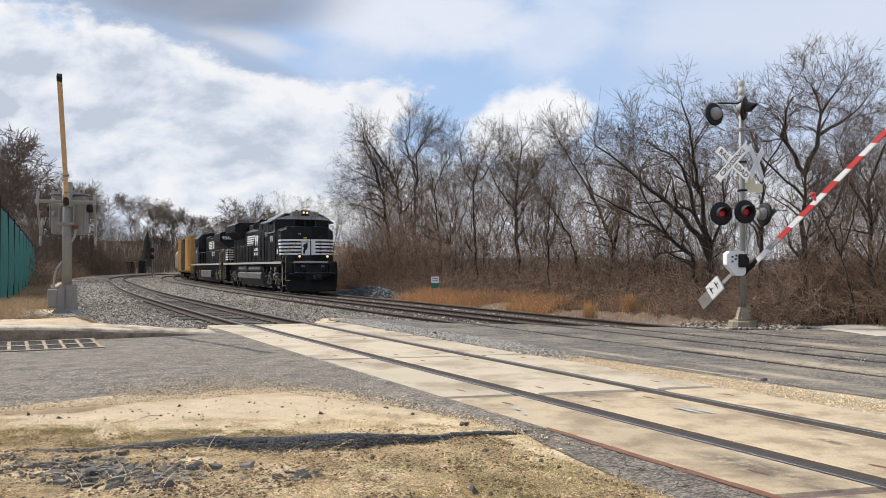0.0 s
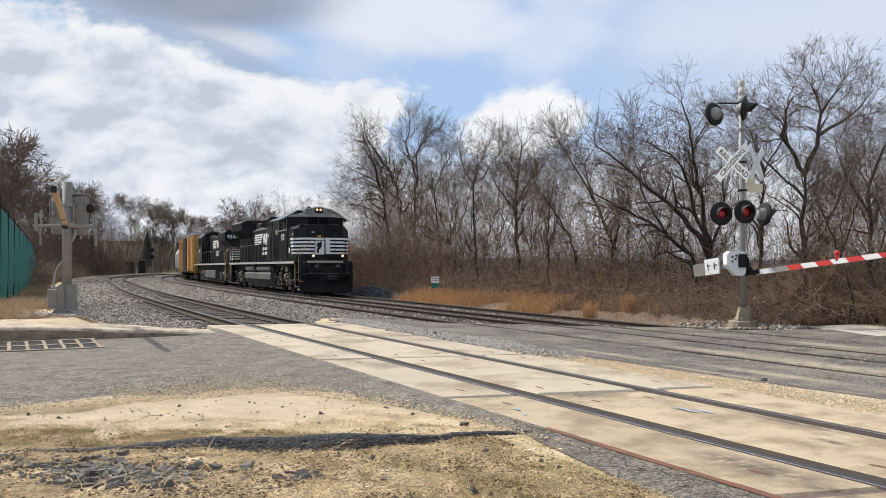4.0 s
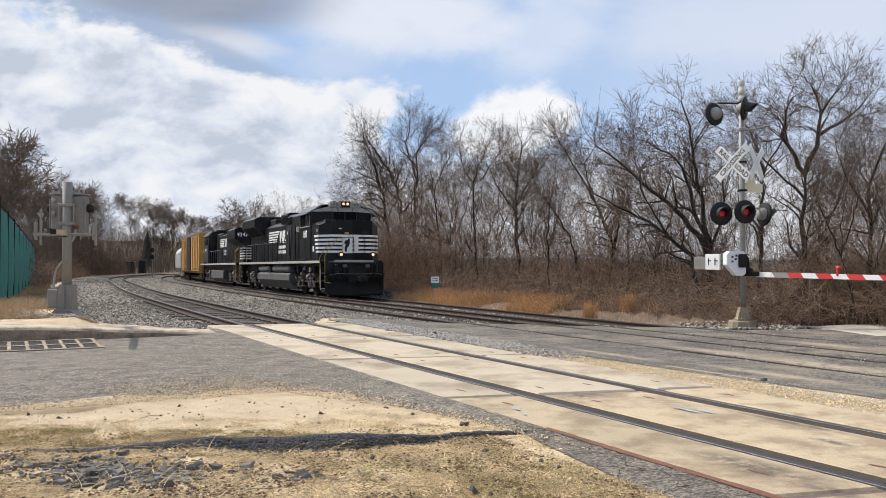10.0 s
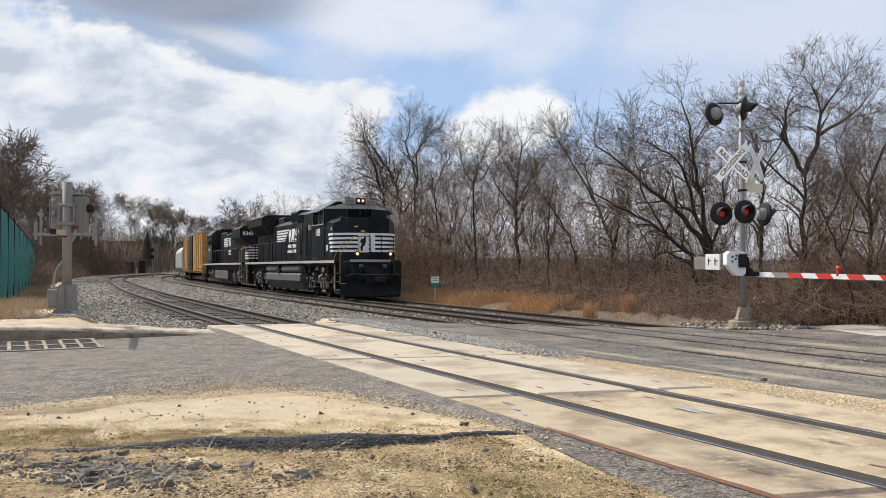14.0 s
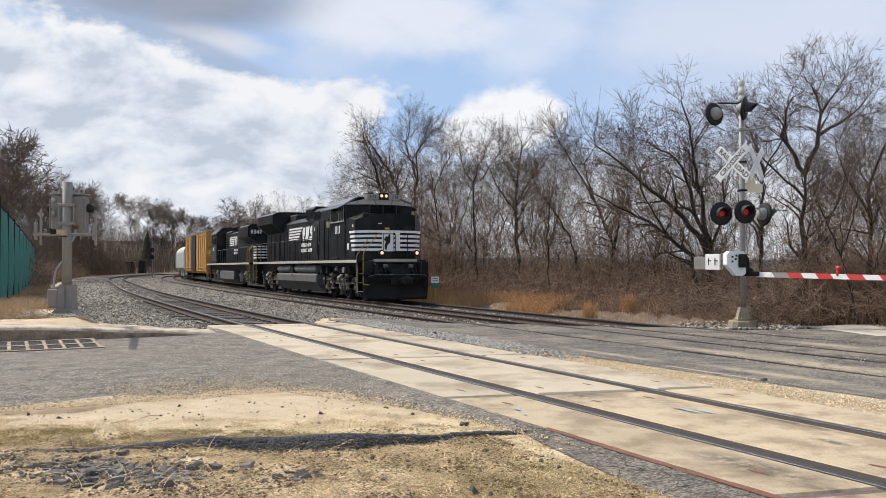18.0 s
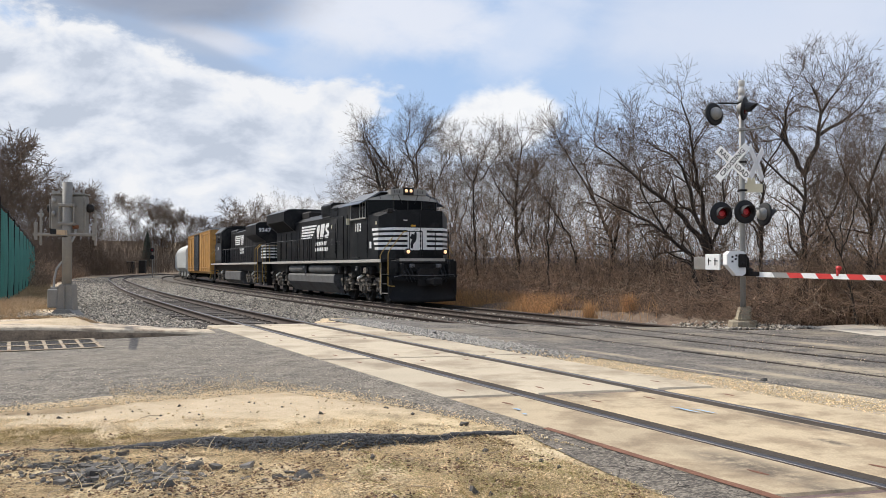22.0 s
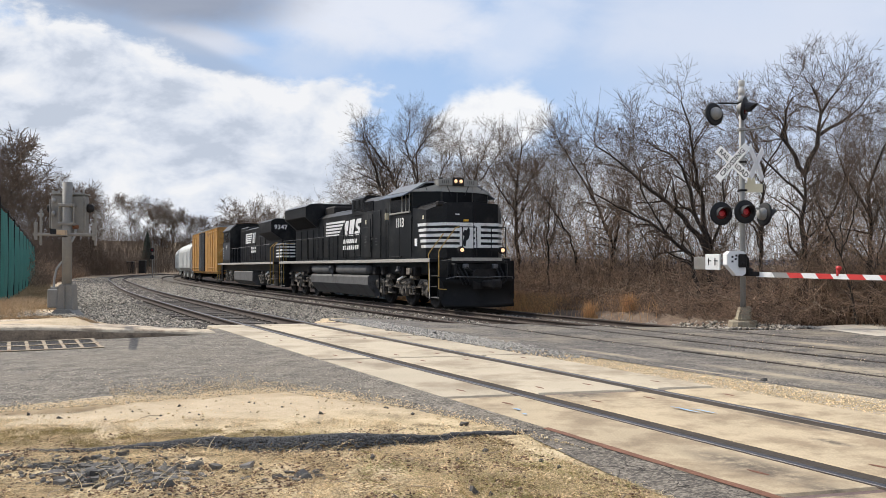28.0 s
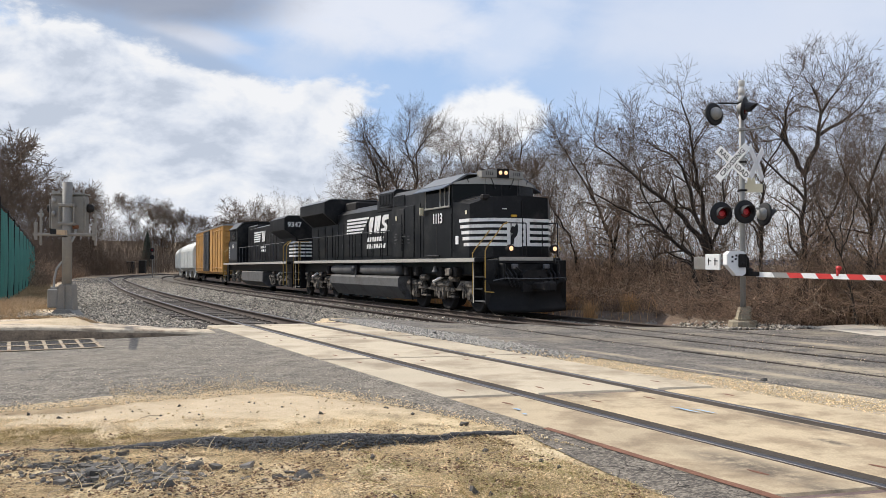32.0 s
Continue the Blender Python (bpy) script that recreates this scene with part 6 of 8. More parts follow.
def loco_truck(parent, xc):
    tr = new("truck")
    tr.parent = parent
    tr["label"] = "three-axle truck with dusty castings"
    for dx in (-2.15, 0, 2.15):
        wheelset(tr, xc + dx)
    for sy in (-1, 1):
        o = [(-3.0, 0.78), (-2.75, 0.98), (-1.5, 1.0), (-1.2, 0.74), (-0.85, 0.74), (-0.6, 1.02), (0.6, 1.02), (0.85, 0.74), (1.2, 0.74), (1.5, 1.0), (2.75, 0.98), (3.0, 0.78), (2.7, 0.58), (1.6, 0.70), (0.5, 0.66), (-0.5, 0.66), (-1.6, 0.70), (-2.7, 0.58)]
        part("side_frame", M().prism([(xc + a, b) for a, b in o], sy * 0.96, sy * 1.08, "y"), TRUCK, tr, "dusty cast side frame")
        for dx in (-1.08, 1.08):
            sp = M()
            for k in range(4):
                sp.cyl((xc + dx, sy * 1.14, 0.50 + k * 0.07), (xc + dx, sy * 1.14, 0.54 + k * 0.07), 0.07, n=10)
            sp.box((xc + dx, sy * 1.10, 0.47), (0.40, 0.2, 0.06), 0.02)
            part("spring", sp, TRUCK, tr, "coil spring pack")
        for dx in (-2.6, -1.6, -0.5, 0.5, 1.6, 2.6):
            part("brake_gear", M().box((xc + dx, sy * 1.0, 0.58), (0.08, 0.12, 0.30), 0.02, None).cyl((xc + dx, sy * 1.12, 0.86), (xc + dx + 0.3, sy * 1.12, 0.86), 0.07, n=8), TRUCK, tr, "brake rigging")
        for dx in (-2.15, 0, 2.15):
            part("pedestal", M().box((xc + dx - 0.25, sy * 1.05, 0.66), (0.09, 0.14, 0.38), 0.02).box((xc + dx + 0.25, sy * 1.05, 0.66), (0.09, 0.14, 0.38), 0.02).box((xc + dx, sy * 1.06, 0.88), (0.68, 0.16, 0.16), 0.03), TRUCK, tr, "axle pedestal casting")
        for dx in (-1.3, 1.0):
            part("brake_cylinder", M().cyl((xc + dx, sy * 1.16, 1.08), (xc + dx + 0.42, sy * 1.16, 1.08), 0.11, n=12), TRUCK, tr, "brake cylinder")
        part("damper", M().cyl((xc - 0.35, sy * 1.16, 0.95), (xc + 0.35, sy * 1.16, 1.12), 0.055, n=8), LOCO_WHITE, tr, "pale damper")
    part("bolster", M().box((xc, 0, 0.85), (4.6, 1.7, 0.35), 0.06), DARK_METAL, tr)
    return tr


def rail_run(parent, pts, posts, y, name="handrail", mat=None, r=0.019):
    b = M().pipe([(a, y, c) for a, c in pts], r, 6)
    part(name, b, mat or LOCO, parent)
    for x, z0, z1 in posts:
        part("stanchion", M().cyl((x, y, z0), (x, y, z1), r * 0.95, n=6), mat or LOCO, parent)


def stripes(parent, x0, x1, y, zs, h, mat, name="stripe", lean=0.0):
    """Painted bands on a side at y."""
    sg = 1 if y > 0 else -1
    for z in zs:
        part(name, M().prism([(x0 + lean * (z - zs[0]), z - h / 2), (x1, z - h / 2), (x1, z + h / 2), (x0 + lean * (z + h - zs[0]), z + h / 2)], y, y + sg * PAINT_Z, "y"), mat, parent, "painted white band")


def side_text(parent, body, x, z, size, y, mat=None, spacing=1.0, name="number"):
    """Lettering on a side that faces -y or +y."""
    m = Matrix.Translation((x, y, z)) @ (Matrix.Rotation(math.pi, 4, "Z") if y > 0 else Matrix.Identity(4)) @ Matrix.Rotation(radians(90), 4, "X")
    return part(name, text_mesh(name, body, size, mat or LOCO_WHITE, m, 0.003, spacing), None, parent, "white painted numerals")


def lead_locomotive():
    L = thing("locomotive", "black six-axle diesel locomotive with white stripes, headlights lit", "locomotive", group="train")
    # frame and deck
    fr = part("underframe", M().box((-0.2, 0, 1.42), (19.6, 2.3, 0.5), 0.05).box((-0.1, 0, 1.20), (12.0, 1.6, 0.4), 0.05), LOCO, L, "black underframe")
    for sy in (-1, 1):
        part("sill_stripe", M().box((-0.65, sy * 1.545, 1.655), (19.5, 0.02, 0.115), 0.004), SILL, L, "white sill stripe")
    part("deck", M().box((-0.65, 0, 1.655), (19.5, 3.06, 0.14), 0.02), LOCO, L, "black walkway deck")
    # hood sections
    hood = part("engine_hood", M().box((-1.9, 0, 2.75), (9.4, 1.84, 2.1), 0.06).prism([(-0.92, 3.75), (0.92, 3.75), (0.62, 3.95), (-0.62, 3.95)], -6.6, 2.8, "x"), LOCO, L, "black engine hood")
    for sy in (-1, 1):
        for i in range(12):
            x = -6.3 + i * 0.74
            d = part("hood_door", M().box((x, sy * 0.932, 2.62), (0.68, 0.03, 1.5), 0.012), LOCO, hood)
            part("latch", M().box((x + 0.24, sy * 0.955, 2.35), (0.04, 0.03, 0.14), 0.008).box((x + 0.24, sy * 0.955, 2.95), (0.04, 0.03, 0.14), 0.008), LOCO_GREY, d)
    # pale strip on the hood top, and exhaust box
    part("roof_cover", M().prism([(-3.6, 3.93), (-0.3, 3.93), (-0.3, 3.98), (-3.4, 3.98)], -0.66, 0.66), ROOF_AND_HIGHLIGHT, hood, "pale hood top")
    part("exhaust_box", M().box((-4.6, 0, 4.1), (1.6, 1.2, 0.45), 0.08), DARK_METAL, hood, "sooty exhaust box")
    part("filter_box", M().prism([(-1.40, 3.72), (1.40, 3.72), (1.42, 4.22), (1.30, 4.32), (-1.30, 4.32), (-1.42, 4.22)], 1.0, 2.5, "x").box((0.9, 0, 3.85), (2.6, 1.9, 0.5), 0.04), LOCO, L, "black air filter box")
    part("equipment_cabinet", M().prism([(-1.46, 3.60), (1.46, 3.60), (1.46, 3.98), (1.30, 4.16), (-1.30, 4.16), (-1.46, 3.98)], 2.5, 5.15, "x"), LOCO, L, "black full-height cabinet behind the cab")
    for sy in (-1, 1):
        gr = part("filter_grille", M().box((1.75, sy * 1.425, 3.98), (1.3, 0.02, 0.40), 0.01), LOCO, L, "dark grille")
        part("cabinet_hatch", M().box((3.15, sy * 1.47, 3.82), (1.05, 0.03, 0.40), 0.015), GLASS, L, "glossy black hatch")
        for k in range(8):
            part("slat", M().box((1.2 + k * 0.155, sy * 1.44, 3.98), (0.03, 0.02, 0.36)), LOCO, gr)
        part("hood_vent", M().box((3.5, sy * 1.53, 3.05), (0.5, 0.03, 0.9), 0.01), BLACK, L, "dark recessed vent")
        for vx in (3.0, 3.6, 4.2):
            for vz in (2.28, 2.40, 2.52):
                part("louvre", M().box((vx, sy * 1.556, vz), (0.16, 0.02, 0.03)), LOCO_GREY, L, "small louvre")
        part("warning_label", M().box((3.05, sy * 1.553, 3.2), (0.10, 0.006, 0.16)), CREAM, L, "small cream label")
        part("cab_step", M().box((6.3, sy * 1.57, 1.80), (0.9, 0.06, 0.05), 0.01), LOCO, L, "black cab step")
    # flared radiator
    rad = part("radiator", M().prism([(-0.95, 1.75), (0.95, 1.75), (0.95, 3.35), (1.55, 3.85), (1.55, 4.35), (1.25, 4.5), (-1.25, 4.5), (-1.55, 4.35), (-1.55, 3.85), (-0.95, 3.35)], -9.3, -5.4, "x"), LOCO, L, "black flared radiator section")
    for sy in (-1, 1):
        part("radiator_grille", M().prism([(sy * 0.97, 3.36), (sy * 1.57, 3.86), (sy * 1.57, 3.88), (sy * 0.97, 3.40)], -9.0, -5.6, "x"), DARK_METAL, rad, "dark louvres under the flare")
        for k in range(3):
            part("hood_door", M().box((-8.7 + k * 1.1, sy * 0.962, 2.55), (1.0, 0.03, 1.4), 0.012), LOCO, rad)
    # edge highlight of the flare, painted as a pale strip
    for sy in (-1, 1):
        part("flare_cap", M().prism([(sy * 1.555, 4.36), (sy * 1.255, 4.51), (sy * 1.235, 4.53), (sy * 1.575, 4.36)], -9.3, -5.4, "x"), ROOF_AND_HIGHLIGHT, rad, "pale highlight painted along the flare edge")
    part("radiator_fan_deck", M().box((-7.35, 0, 4.52), (3.6, 2.1, 0.05), 0.02), LOCO_GREY, rad, "grey fan deck")
    # cab
    front = [(7.52, -1.50), (8.05, -0.60), (8.05, 0.60), (7.52, 1.50)]
    cab = part("cab", M().prism([(-1.50, 1.73), (1.50, 1.73), (1.50, 4.06), (0.95, 4.36), (0.4, 4.42), (-0.4, 4.42), (-0.95, 4.36), (-1.50, 4.06)], 5.1, 7.5, "x")
               .prism([(7.5, -1.49), *front, (7.5, 1.49)], 1.73, 4.06, "z").prism([(-1.52, 1.73), (1.52, 1.73), (1.52, 3.62), (-1.52, 3.62)], 2.55, 5.1, "x"), LOCO, L, "black wide-nosed cab")
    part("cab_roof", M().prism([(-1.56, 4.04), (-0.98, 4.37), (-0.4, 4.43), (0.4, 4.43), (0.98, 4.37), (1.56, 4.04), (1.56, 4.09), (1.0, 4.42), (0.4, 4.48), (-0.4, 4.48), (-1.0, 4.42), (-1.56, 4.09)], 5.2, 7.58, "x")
         .add([(7.58, -0.98, 4.40), (8.10, -0.62, 4.36), (8.10, 0.62, 4.36), (7.58, 0.98, 4.40), (7.58, 0.4, 4.47), (7.58, -0.4, 4.47)], [(0, 1, 2, 3, 4, 5)]), ROOF_AND_HIGHLIGHT, cab, "blue-grey cab roof")
    for sy in (-1, 1):
        win = part("side_window", M().box((6.5, sy * 1.525, 3.68), (1.75, 0.03, 0.62), 0.02), GLASS, cab, "dark cab side glass")
        part("window_frame", M().box((6.5, sy * 1.54, 4.0), (1.9, 0.03, 0.05), 0.01).box((6.5, sy * 1.54, 3.36), (1.9, 0.05, 0.06), 0.01).box((5.6, sy * 1.54, 3.68), (0.06, 0.03, 0.68), 0.01).box((7.4, sy * 1.54, 3.68), (0.06, 0.03, 0.68), 0.01).box((6.75, sy * 1.545, 3.68), (0.07, 0.03, 0.66), 0.01).box((7.1, sy * 1.545, 3.68), (0.05, 0.03, 0.66), 0.01), BOARD, win, "grey window frame")
        part("sunshade", M().prism([(sy * 1.50, 4.06), (sy * 1.82, 3.90), (sy * 1.82, 3.93), (sy * 1.50, 4.10)], 5.2, 7.5, "x"), SUNSHADE, cab, "grey awning over the window")
        part("cab_door", M().box((4.25, sy * 1.535, 2.68), (0.75, 0.03, 1.8), 0.02), LOCO, cab)
        part("cab_door", M().box((3.15, sy * 1.535, 2.4), (1.0, 0.03, 1.2), 0.02), LOCO, cab)
        part("grab_rail", M().pipe([(4.8, sy * 1.6, 2.0), (4.8, sy * 1.6, 3.3)], 0.018), LOCO, cab)
        part("grab_rail", M().pipe([(3.7, sy * 1.6, 2.0), (3.7, sy * 1.6, 3.3)], 0.018), LOCO, cab)
        side_text(cab, "1113", 6.5, 3.0, 0.46, sy * 1.53, spacing=0.80)
        for k in range(3):
            part("panel_seam", M().box((5.35 + k * 1.05, sy * 1.506, 2.45), (0.02, 0.012, 1.35)), BLACK, cab)
        part("mirror", M().box((5.45, sy * 1.62, 3.30), (0.06, 0.14, 0.26), 0.02), CREAM, cab, "small cream mirror case")
        part("grab_rail", M().pipe([(7.6, sy * 1.50, 1.95), (7.6, sy * 1.55, 2.0), (7.6, sy * 1.55, 3.1), (7.6, sy * 1.50, 3.15)], 0.016), LOCO, cab)
        part("placard", M().box((7.85, sy * 1.487, 2.28), (0.20, 0.02, 0.26), 0.004), LOCO_WHITE, cab, "small white placard")
    # windscreen, visor, number boards, lamps
    def facet(p, q, z0, z1, z2, out, inset=0.0):
        """A thin upright plate along p-q, from z0 up to z1 at p and z2 at q."""
        p, q = Vector(p), Vector(q)
        d = (q - p).normalized()
        p, q = p + d * inset, q - d * inset
        n_ = Vector((d.y, -d.x)) * out
        a = [(p.x, p.y), (q.x, q.y), (q.x + n_.x, q.y + n_.y), (p.x + n_.x, p.y + n_.y)]
        top = (z1, z2, z2, z1)
        return M().add([(x, y, z0) for x, y in a] + [(x, y, t) for (x, y), t in zip(a, top)], [(3, 2, 1, 0), (4, 5, 6, 7), (0, 1, 5, 4), (1, 2, 6, 5), (2, 3, 7, 6), (3, 0, 4, 7)])

    mid = (8.05, 0.0)
    for p, q, z1, z2 in ((front[0], front[1], 4.06, 4.12), (front[1], mid, 4.12, 4.12), (mid, front[2], 4.12, 4.12), (front[2], front[3], 4.12, 4.06)):
        part("windscreen", facet(p, q, 3.56, z1 - 0.02, z2 - 0.02, 0.012, 0.035), GLASS, cab, "dark windscreen glass")
    for p, q, z1, z2 in ((front[0], front[1], 4.10, 4.34), (front[1], front[2], 4.34, 4.34), (front[2], front[3], 4.34, 4.10)):
        part("visor_panel", facet(p, q, 4.055 if z1 == z2 else 4.06, z1, z2, 0.03), VISOR, cab, "pale panel above the windscreen")
    for sy in (-1, 1):
        for wy in (0.42, 1.12):
            x0 = 8.10 if wy < 0.6 else 7.80
            part("wiper", M().pipe([(x0, sy * wy, 4.26), (x0 + 0.02, sy * (wy - 0.16), 3.92)], 0.013), BLACK, cab)
        nb = part("number_board", M().prism([(sy * 0.22, 4.27), (sy * 0.76, 4.25), (sy * 0.76, 4.47), (sy * 0.22, 4.53)], 7.80, 8.13, "x"), BOARD, cab, "pale grey number board")
        part("number", text_mesh("number", "1113", 0.15, BLACK, Matrix.Translation((8.135, sy * 0.49, 4.385)) @ Matrix.Rotation(radians(90), 4, "Z") @ Matrix.Rotation(radians(90), 4, "X")), None, nb)
        part("horn", M().lathe([(0.0, 0.0), (0.03, 0.0), (0.035, 0.25), (0.09, 0.40)], 10, "x", at=(6.9, sy * 0.28, 4.55)).box((6.95, sy * 0.28, 4.49), (0.06, 0.06, 0.10)), LOCO_GREY, cab, "air horn")
    lh = part("headlight_housing", M().prism([(-0.215, 4.26), (0.215, 4.26), (0.215, 4.55), (-0.215, 4.55)], 7.80, 8.15, "x"), DARK_METAL, cab, "headlight housing")
    for sy in (-0.10, 0.10):
        part("headlight", M().lathe([(0.0, 0.03), (0.045, 0.025), (0.065, 0.0)], 14, "x", at=(8.155, sy, 4.425)), LAMP, lh, "lit headlight", True)
    # nose: chamfered corners, a shallow crease down the middle and a raised crown
    o = [(7.5, -1.495), (8.62, -1.46), (9.25, -0.98), (9.33, 0.0), (9.25, 0.98), (8.62, 1.46), (7.5, 1.495)]
    crown = (3.50, 3.36, 3.58, 3.62, 3.58, 3.36, 3.50)
    n = len(o)
    V = [(x, y, 1.73) for x, y in o] + [(x - (0.03 if x > 9 else 0.0), y * 0.99, z) for (x, y), z in zip(o, crown)] + [(7.9, -0.95, 3.68), (7.9, 0.95, 3.68)]
    F = [(i, i + 1, n + i + 1, n + i) for i in range(n - 1)] + [(n - 1, 0, n, 2 * n, 2 * n + 1, 2 * n - 1)] + [(n, n + 1, n + 2, 2 * n), (n + 2, n + 3, 2 * n + 1, 2 * n), (n + 3, n + 4, 2 * n + 1), (n + 4, n + 5, n + 6, 2 * n + 1), tuple(reversed(range(n)))]
    nz = part("nose", M().add(V, F), LOCO, L, "black wide nose")
    for k, z in enumerate((2.13, 2.315, 2.50, 2.685, 2.87)):
        start = 8.28 - 0.42 * (z - 2.13)
        for sy, (p, q) in ((0, ((start, -1.472), o[1])), (0, (o[1], o[2])), (0, (o[2], o[3])), (1, (o[3], o[4])), (1, (o[4], o[5])), (1, (o[5], (start, 1.472)))):
            part("nose_stripe", facet(p, q, z - 0.05, z + 0.05, z + 0.05, PAINT_Z), LOCO_WHITE, nz, "white nose stripe")
    face = lambda y: 9.33 - 0.0842 * abs(y)
    part("livery_block", facet((face(0.03), 0.03), (face(0.26), 0.26), 2.08, 2.92, 2.92, PAINT_Z * 2), LOCO_WHITE, nz, "white livery block")
    em = part("emblem_panel", facet((face(-0.52), -0.52), (face(-0.04), -0.04), 2.06, 2.90, 2.90, 0.02), LOCO_WHITE, nz, "white square emblem panel")
    part("emblem", M().prism([(a - 0.30, b) for a, b in ((-0.10, 2.14), (-0.02, 2.12), (0.0, 2.30), (0.10, 2.40), (0.16, 2.62), (0.10, 2.78), (0.02, 2.66), (-0.06, 2.68), (-0.15, 2.52), (-0.06, 2.46), (-0.12, 2.30))], 9.328, 9.336, "x"), BLACK, em, "plain dark emblem shape")
    part("panel_seam", M().box((9.335, -0.015, 2.60), (0.03, 0.02, 1.7)), BLACK, nz)
    part("beacon", M().box((9.32, -0.30, 2.99), (0.10, 0.18, 0.07), 0.02), YELLOW_PLASTIC, nz, "small amber marker")
    part("badge", M().box((9.275, -0.60, 3.20), (0.012, 0.16, 0.03)), LOCO_WHITE, nz)
    part("nose_lights", M().box((9.0, -1.12, 3.56), (0.22, 0.24, 0.16), 0.03).box((8.9, -1.0, 3.50), (0.10, 0.10, 0.2), 0.02), DARK_METAL, nz, "dark housing on the nose top")
    part("nose_plate", M().box((8.42, -1.47, 3.12), (0.10, 0.01, 0.12)), CREAM, nz, "small cream plate")
    part("nose_wire", M().pipe([(8.2, -1.40, 3.50), (8.6, -1.30, 3.52), (8.95, -1.1, 3.60)], 0.012), LOCO_GREY, nz)
    # ditch lights, front sill, pilot and plow
    for sy in (-0.66, 0.66):
        d = part("ditch_light", M().lathe([(0.0, 0.0), (0.10, 0.0), (0.12, 0.05), (0.12, 0.16), (0.0, 0.16)], 14, "x", at=(9.78, sy * 1.15, 1.99)), DARK_METAL, L, "ditch light in a round case")
        part("ditch_lens", M().lathe([(0.0, 0.02), (0.05, 0.015), (0.07, 0.0)], 14, "x", at=(9.945, sy * 1.15, 1.99)), LAMP, d, "lit ditch light", True)
    part("front_deck", M().box((9.32, 0, 1.62), (0.66, 2.0, 0.16), 0.03), LOCO, L, "black front platform")
    part("front_stripe", M().box((9.66, -0.06, 1.69), (0.02, 1.88, 0.11), 0.004), SILL, L, "white front sill stripe")
    part("pilot", M().box((9.40, 0, 1.1), (0.35, 2.2, 0.9), 0.05).box((9.65, 0, 1.0), (0.5, 0.6, 0.5), 0.06), PLOW_BLACK, L, "black pilot sheet")
    plow = M()
    cols, prof = 12, ((0.00, 1.0, 1.02), (-0.10, 0.985, 0.84), (-0.13, 0.97, 0.62), (-0.06, 0.95, 0.40), (0.06, 0.92, 0.24), (0.20, 0.88, 0.12))
    V, F = [], []
    for back in (0.0, 0.05):
        for dx, wide, z in prof:
            for k in range(cols + 1):
                t = -1 + 2 * k / cols
                V.append((9.58 + 0.55 * (1 - abs(t) ** 1.7) + dx - back, 1.46 * t * wide, z + 0.10 * abs(t) ** 3 * (z > 0.5)))
    w, n = cols + 1, (cols + 1) * len(prof)
    for r in range(len(prof) - 1):
        for k in range(cols):
            a = r * w + k
            F += [(a, a + 1, a + w + 1, a + w), (a + n, a + n + w, a + n + w + 1, a + n + 1)]
    for k in range(cols):
        F.append((k, k + n, k + n + 1, k + 1))
        a = (len(prof) - 1) * w + k
        F.append((a, a + 1, a + n + 1, a + n))
    plow.add(V, F)
    part("plow", plow, PLOW_BLACK, L, "black snow plow", True)
    part("coupler", M().box((10.35, 0, 0.88), (0.75, 0.22, 0.24), 0.05).box((10.75, 0.05, 0.88), (0.3, 0.34, 0.32), 0.08), DARK_METAL, L, "dark knuckle coupler", False)
    part("hose", M().pipe([(9.8, 0.75, 1.25), (10.0, 0.6, 0.95), (10.1, 0.35, 0.9), (10.05, 0.15, 1.2)], 0.03), DARK_METAL, L, "air hose")
    part("hose", M().pipe([(9.8, -0.85, 1.3), (10.0, -0.6, 1.05), (10.05, -0.3, 1.1), (9.95, -0.15, 1.35)], 0.03), DARK_METAL, L, "air hose")
    part("coupler_pocket", M().prism([(-0.42, 0.72), (0.42, 0.72), (0.42, 1.22), (0.28, 1.36), (-0.28, 1.36), (-0.42, 1.22)], 9.85, 10.05, "x"), DARK_METAL, L, "grimy coupler pocket")
    for sy in (-1, 1):
        part("pilot_bracket", M().box((9.72, sy * 0.95, 1.30), (0.3, 0.10, 0.5), 0.03), LOCO, L)
        part("receptacle", M().box((9.78, sy * 0.55, 1.46), (0.14, 0.2, 0.16), 0.03), LOCO_GREY, L, "grey cable receptacle")
        for k in range(3):
            part("hose", M().pipe([(9.72, sy * (0.62 + 0.16 * k), 1.42), (9.98, sy * (0.60 + 0.15 * k), 1.2), (10.02, sy * (0.56 + 0.14 * k), 0.98), (9.96, sy * (0.48 + 0.13 * k), 0.86)], 0.022), BLACK, L, "black air hose")
    part("jumper_cable", M().pipe([(9.85, -0.55, 1.44), (10.0, -0.3, 1.22), (10.02, 0.05, 1.18), (9.9, 0.4, 1.4)], 0.024), DARK_METAL, L, "slack jumper cable")
    part("uncoupling_lever", M().pipe([(9.75, -1.25, 1.05), (10.05, -1.05, 1.12), (10.1, -0.1, 1.1), (10.1, 0.1, 1.1), (10.05, 1.05, 1.12), (9.75, 1.25, 1.05)], 0.016), LOCO_GREY, L)
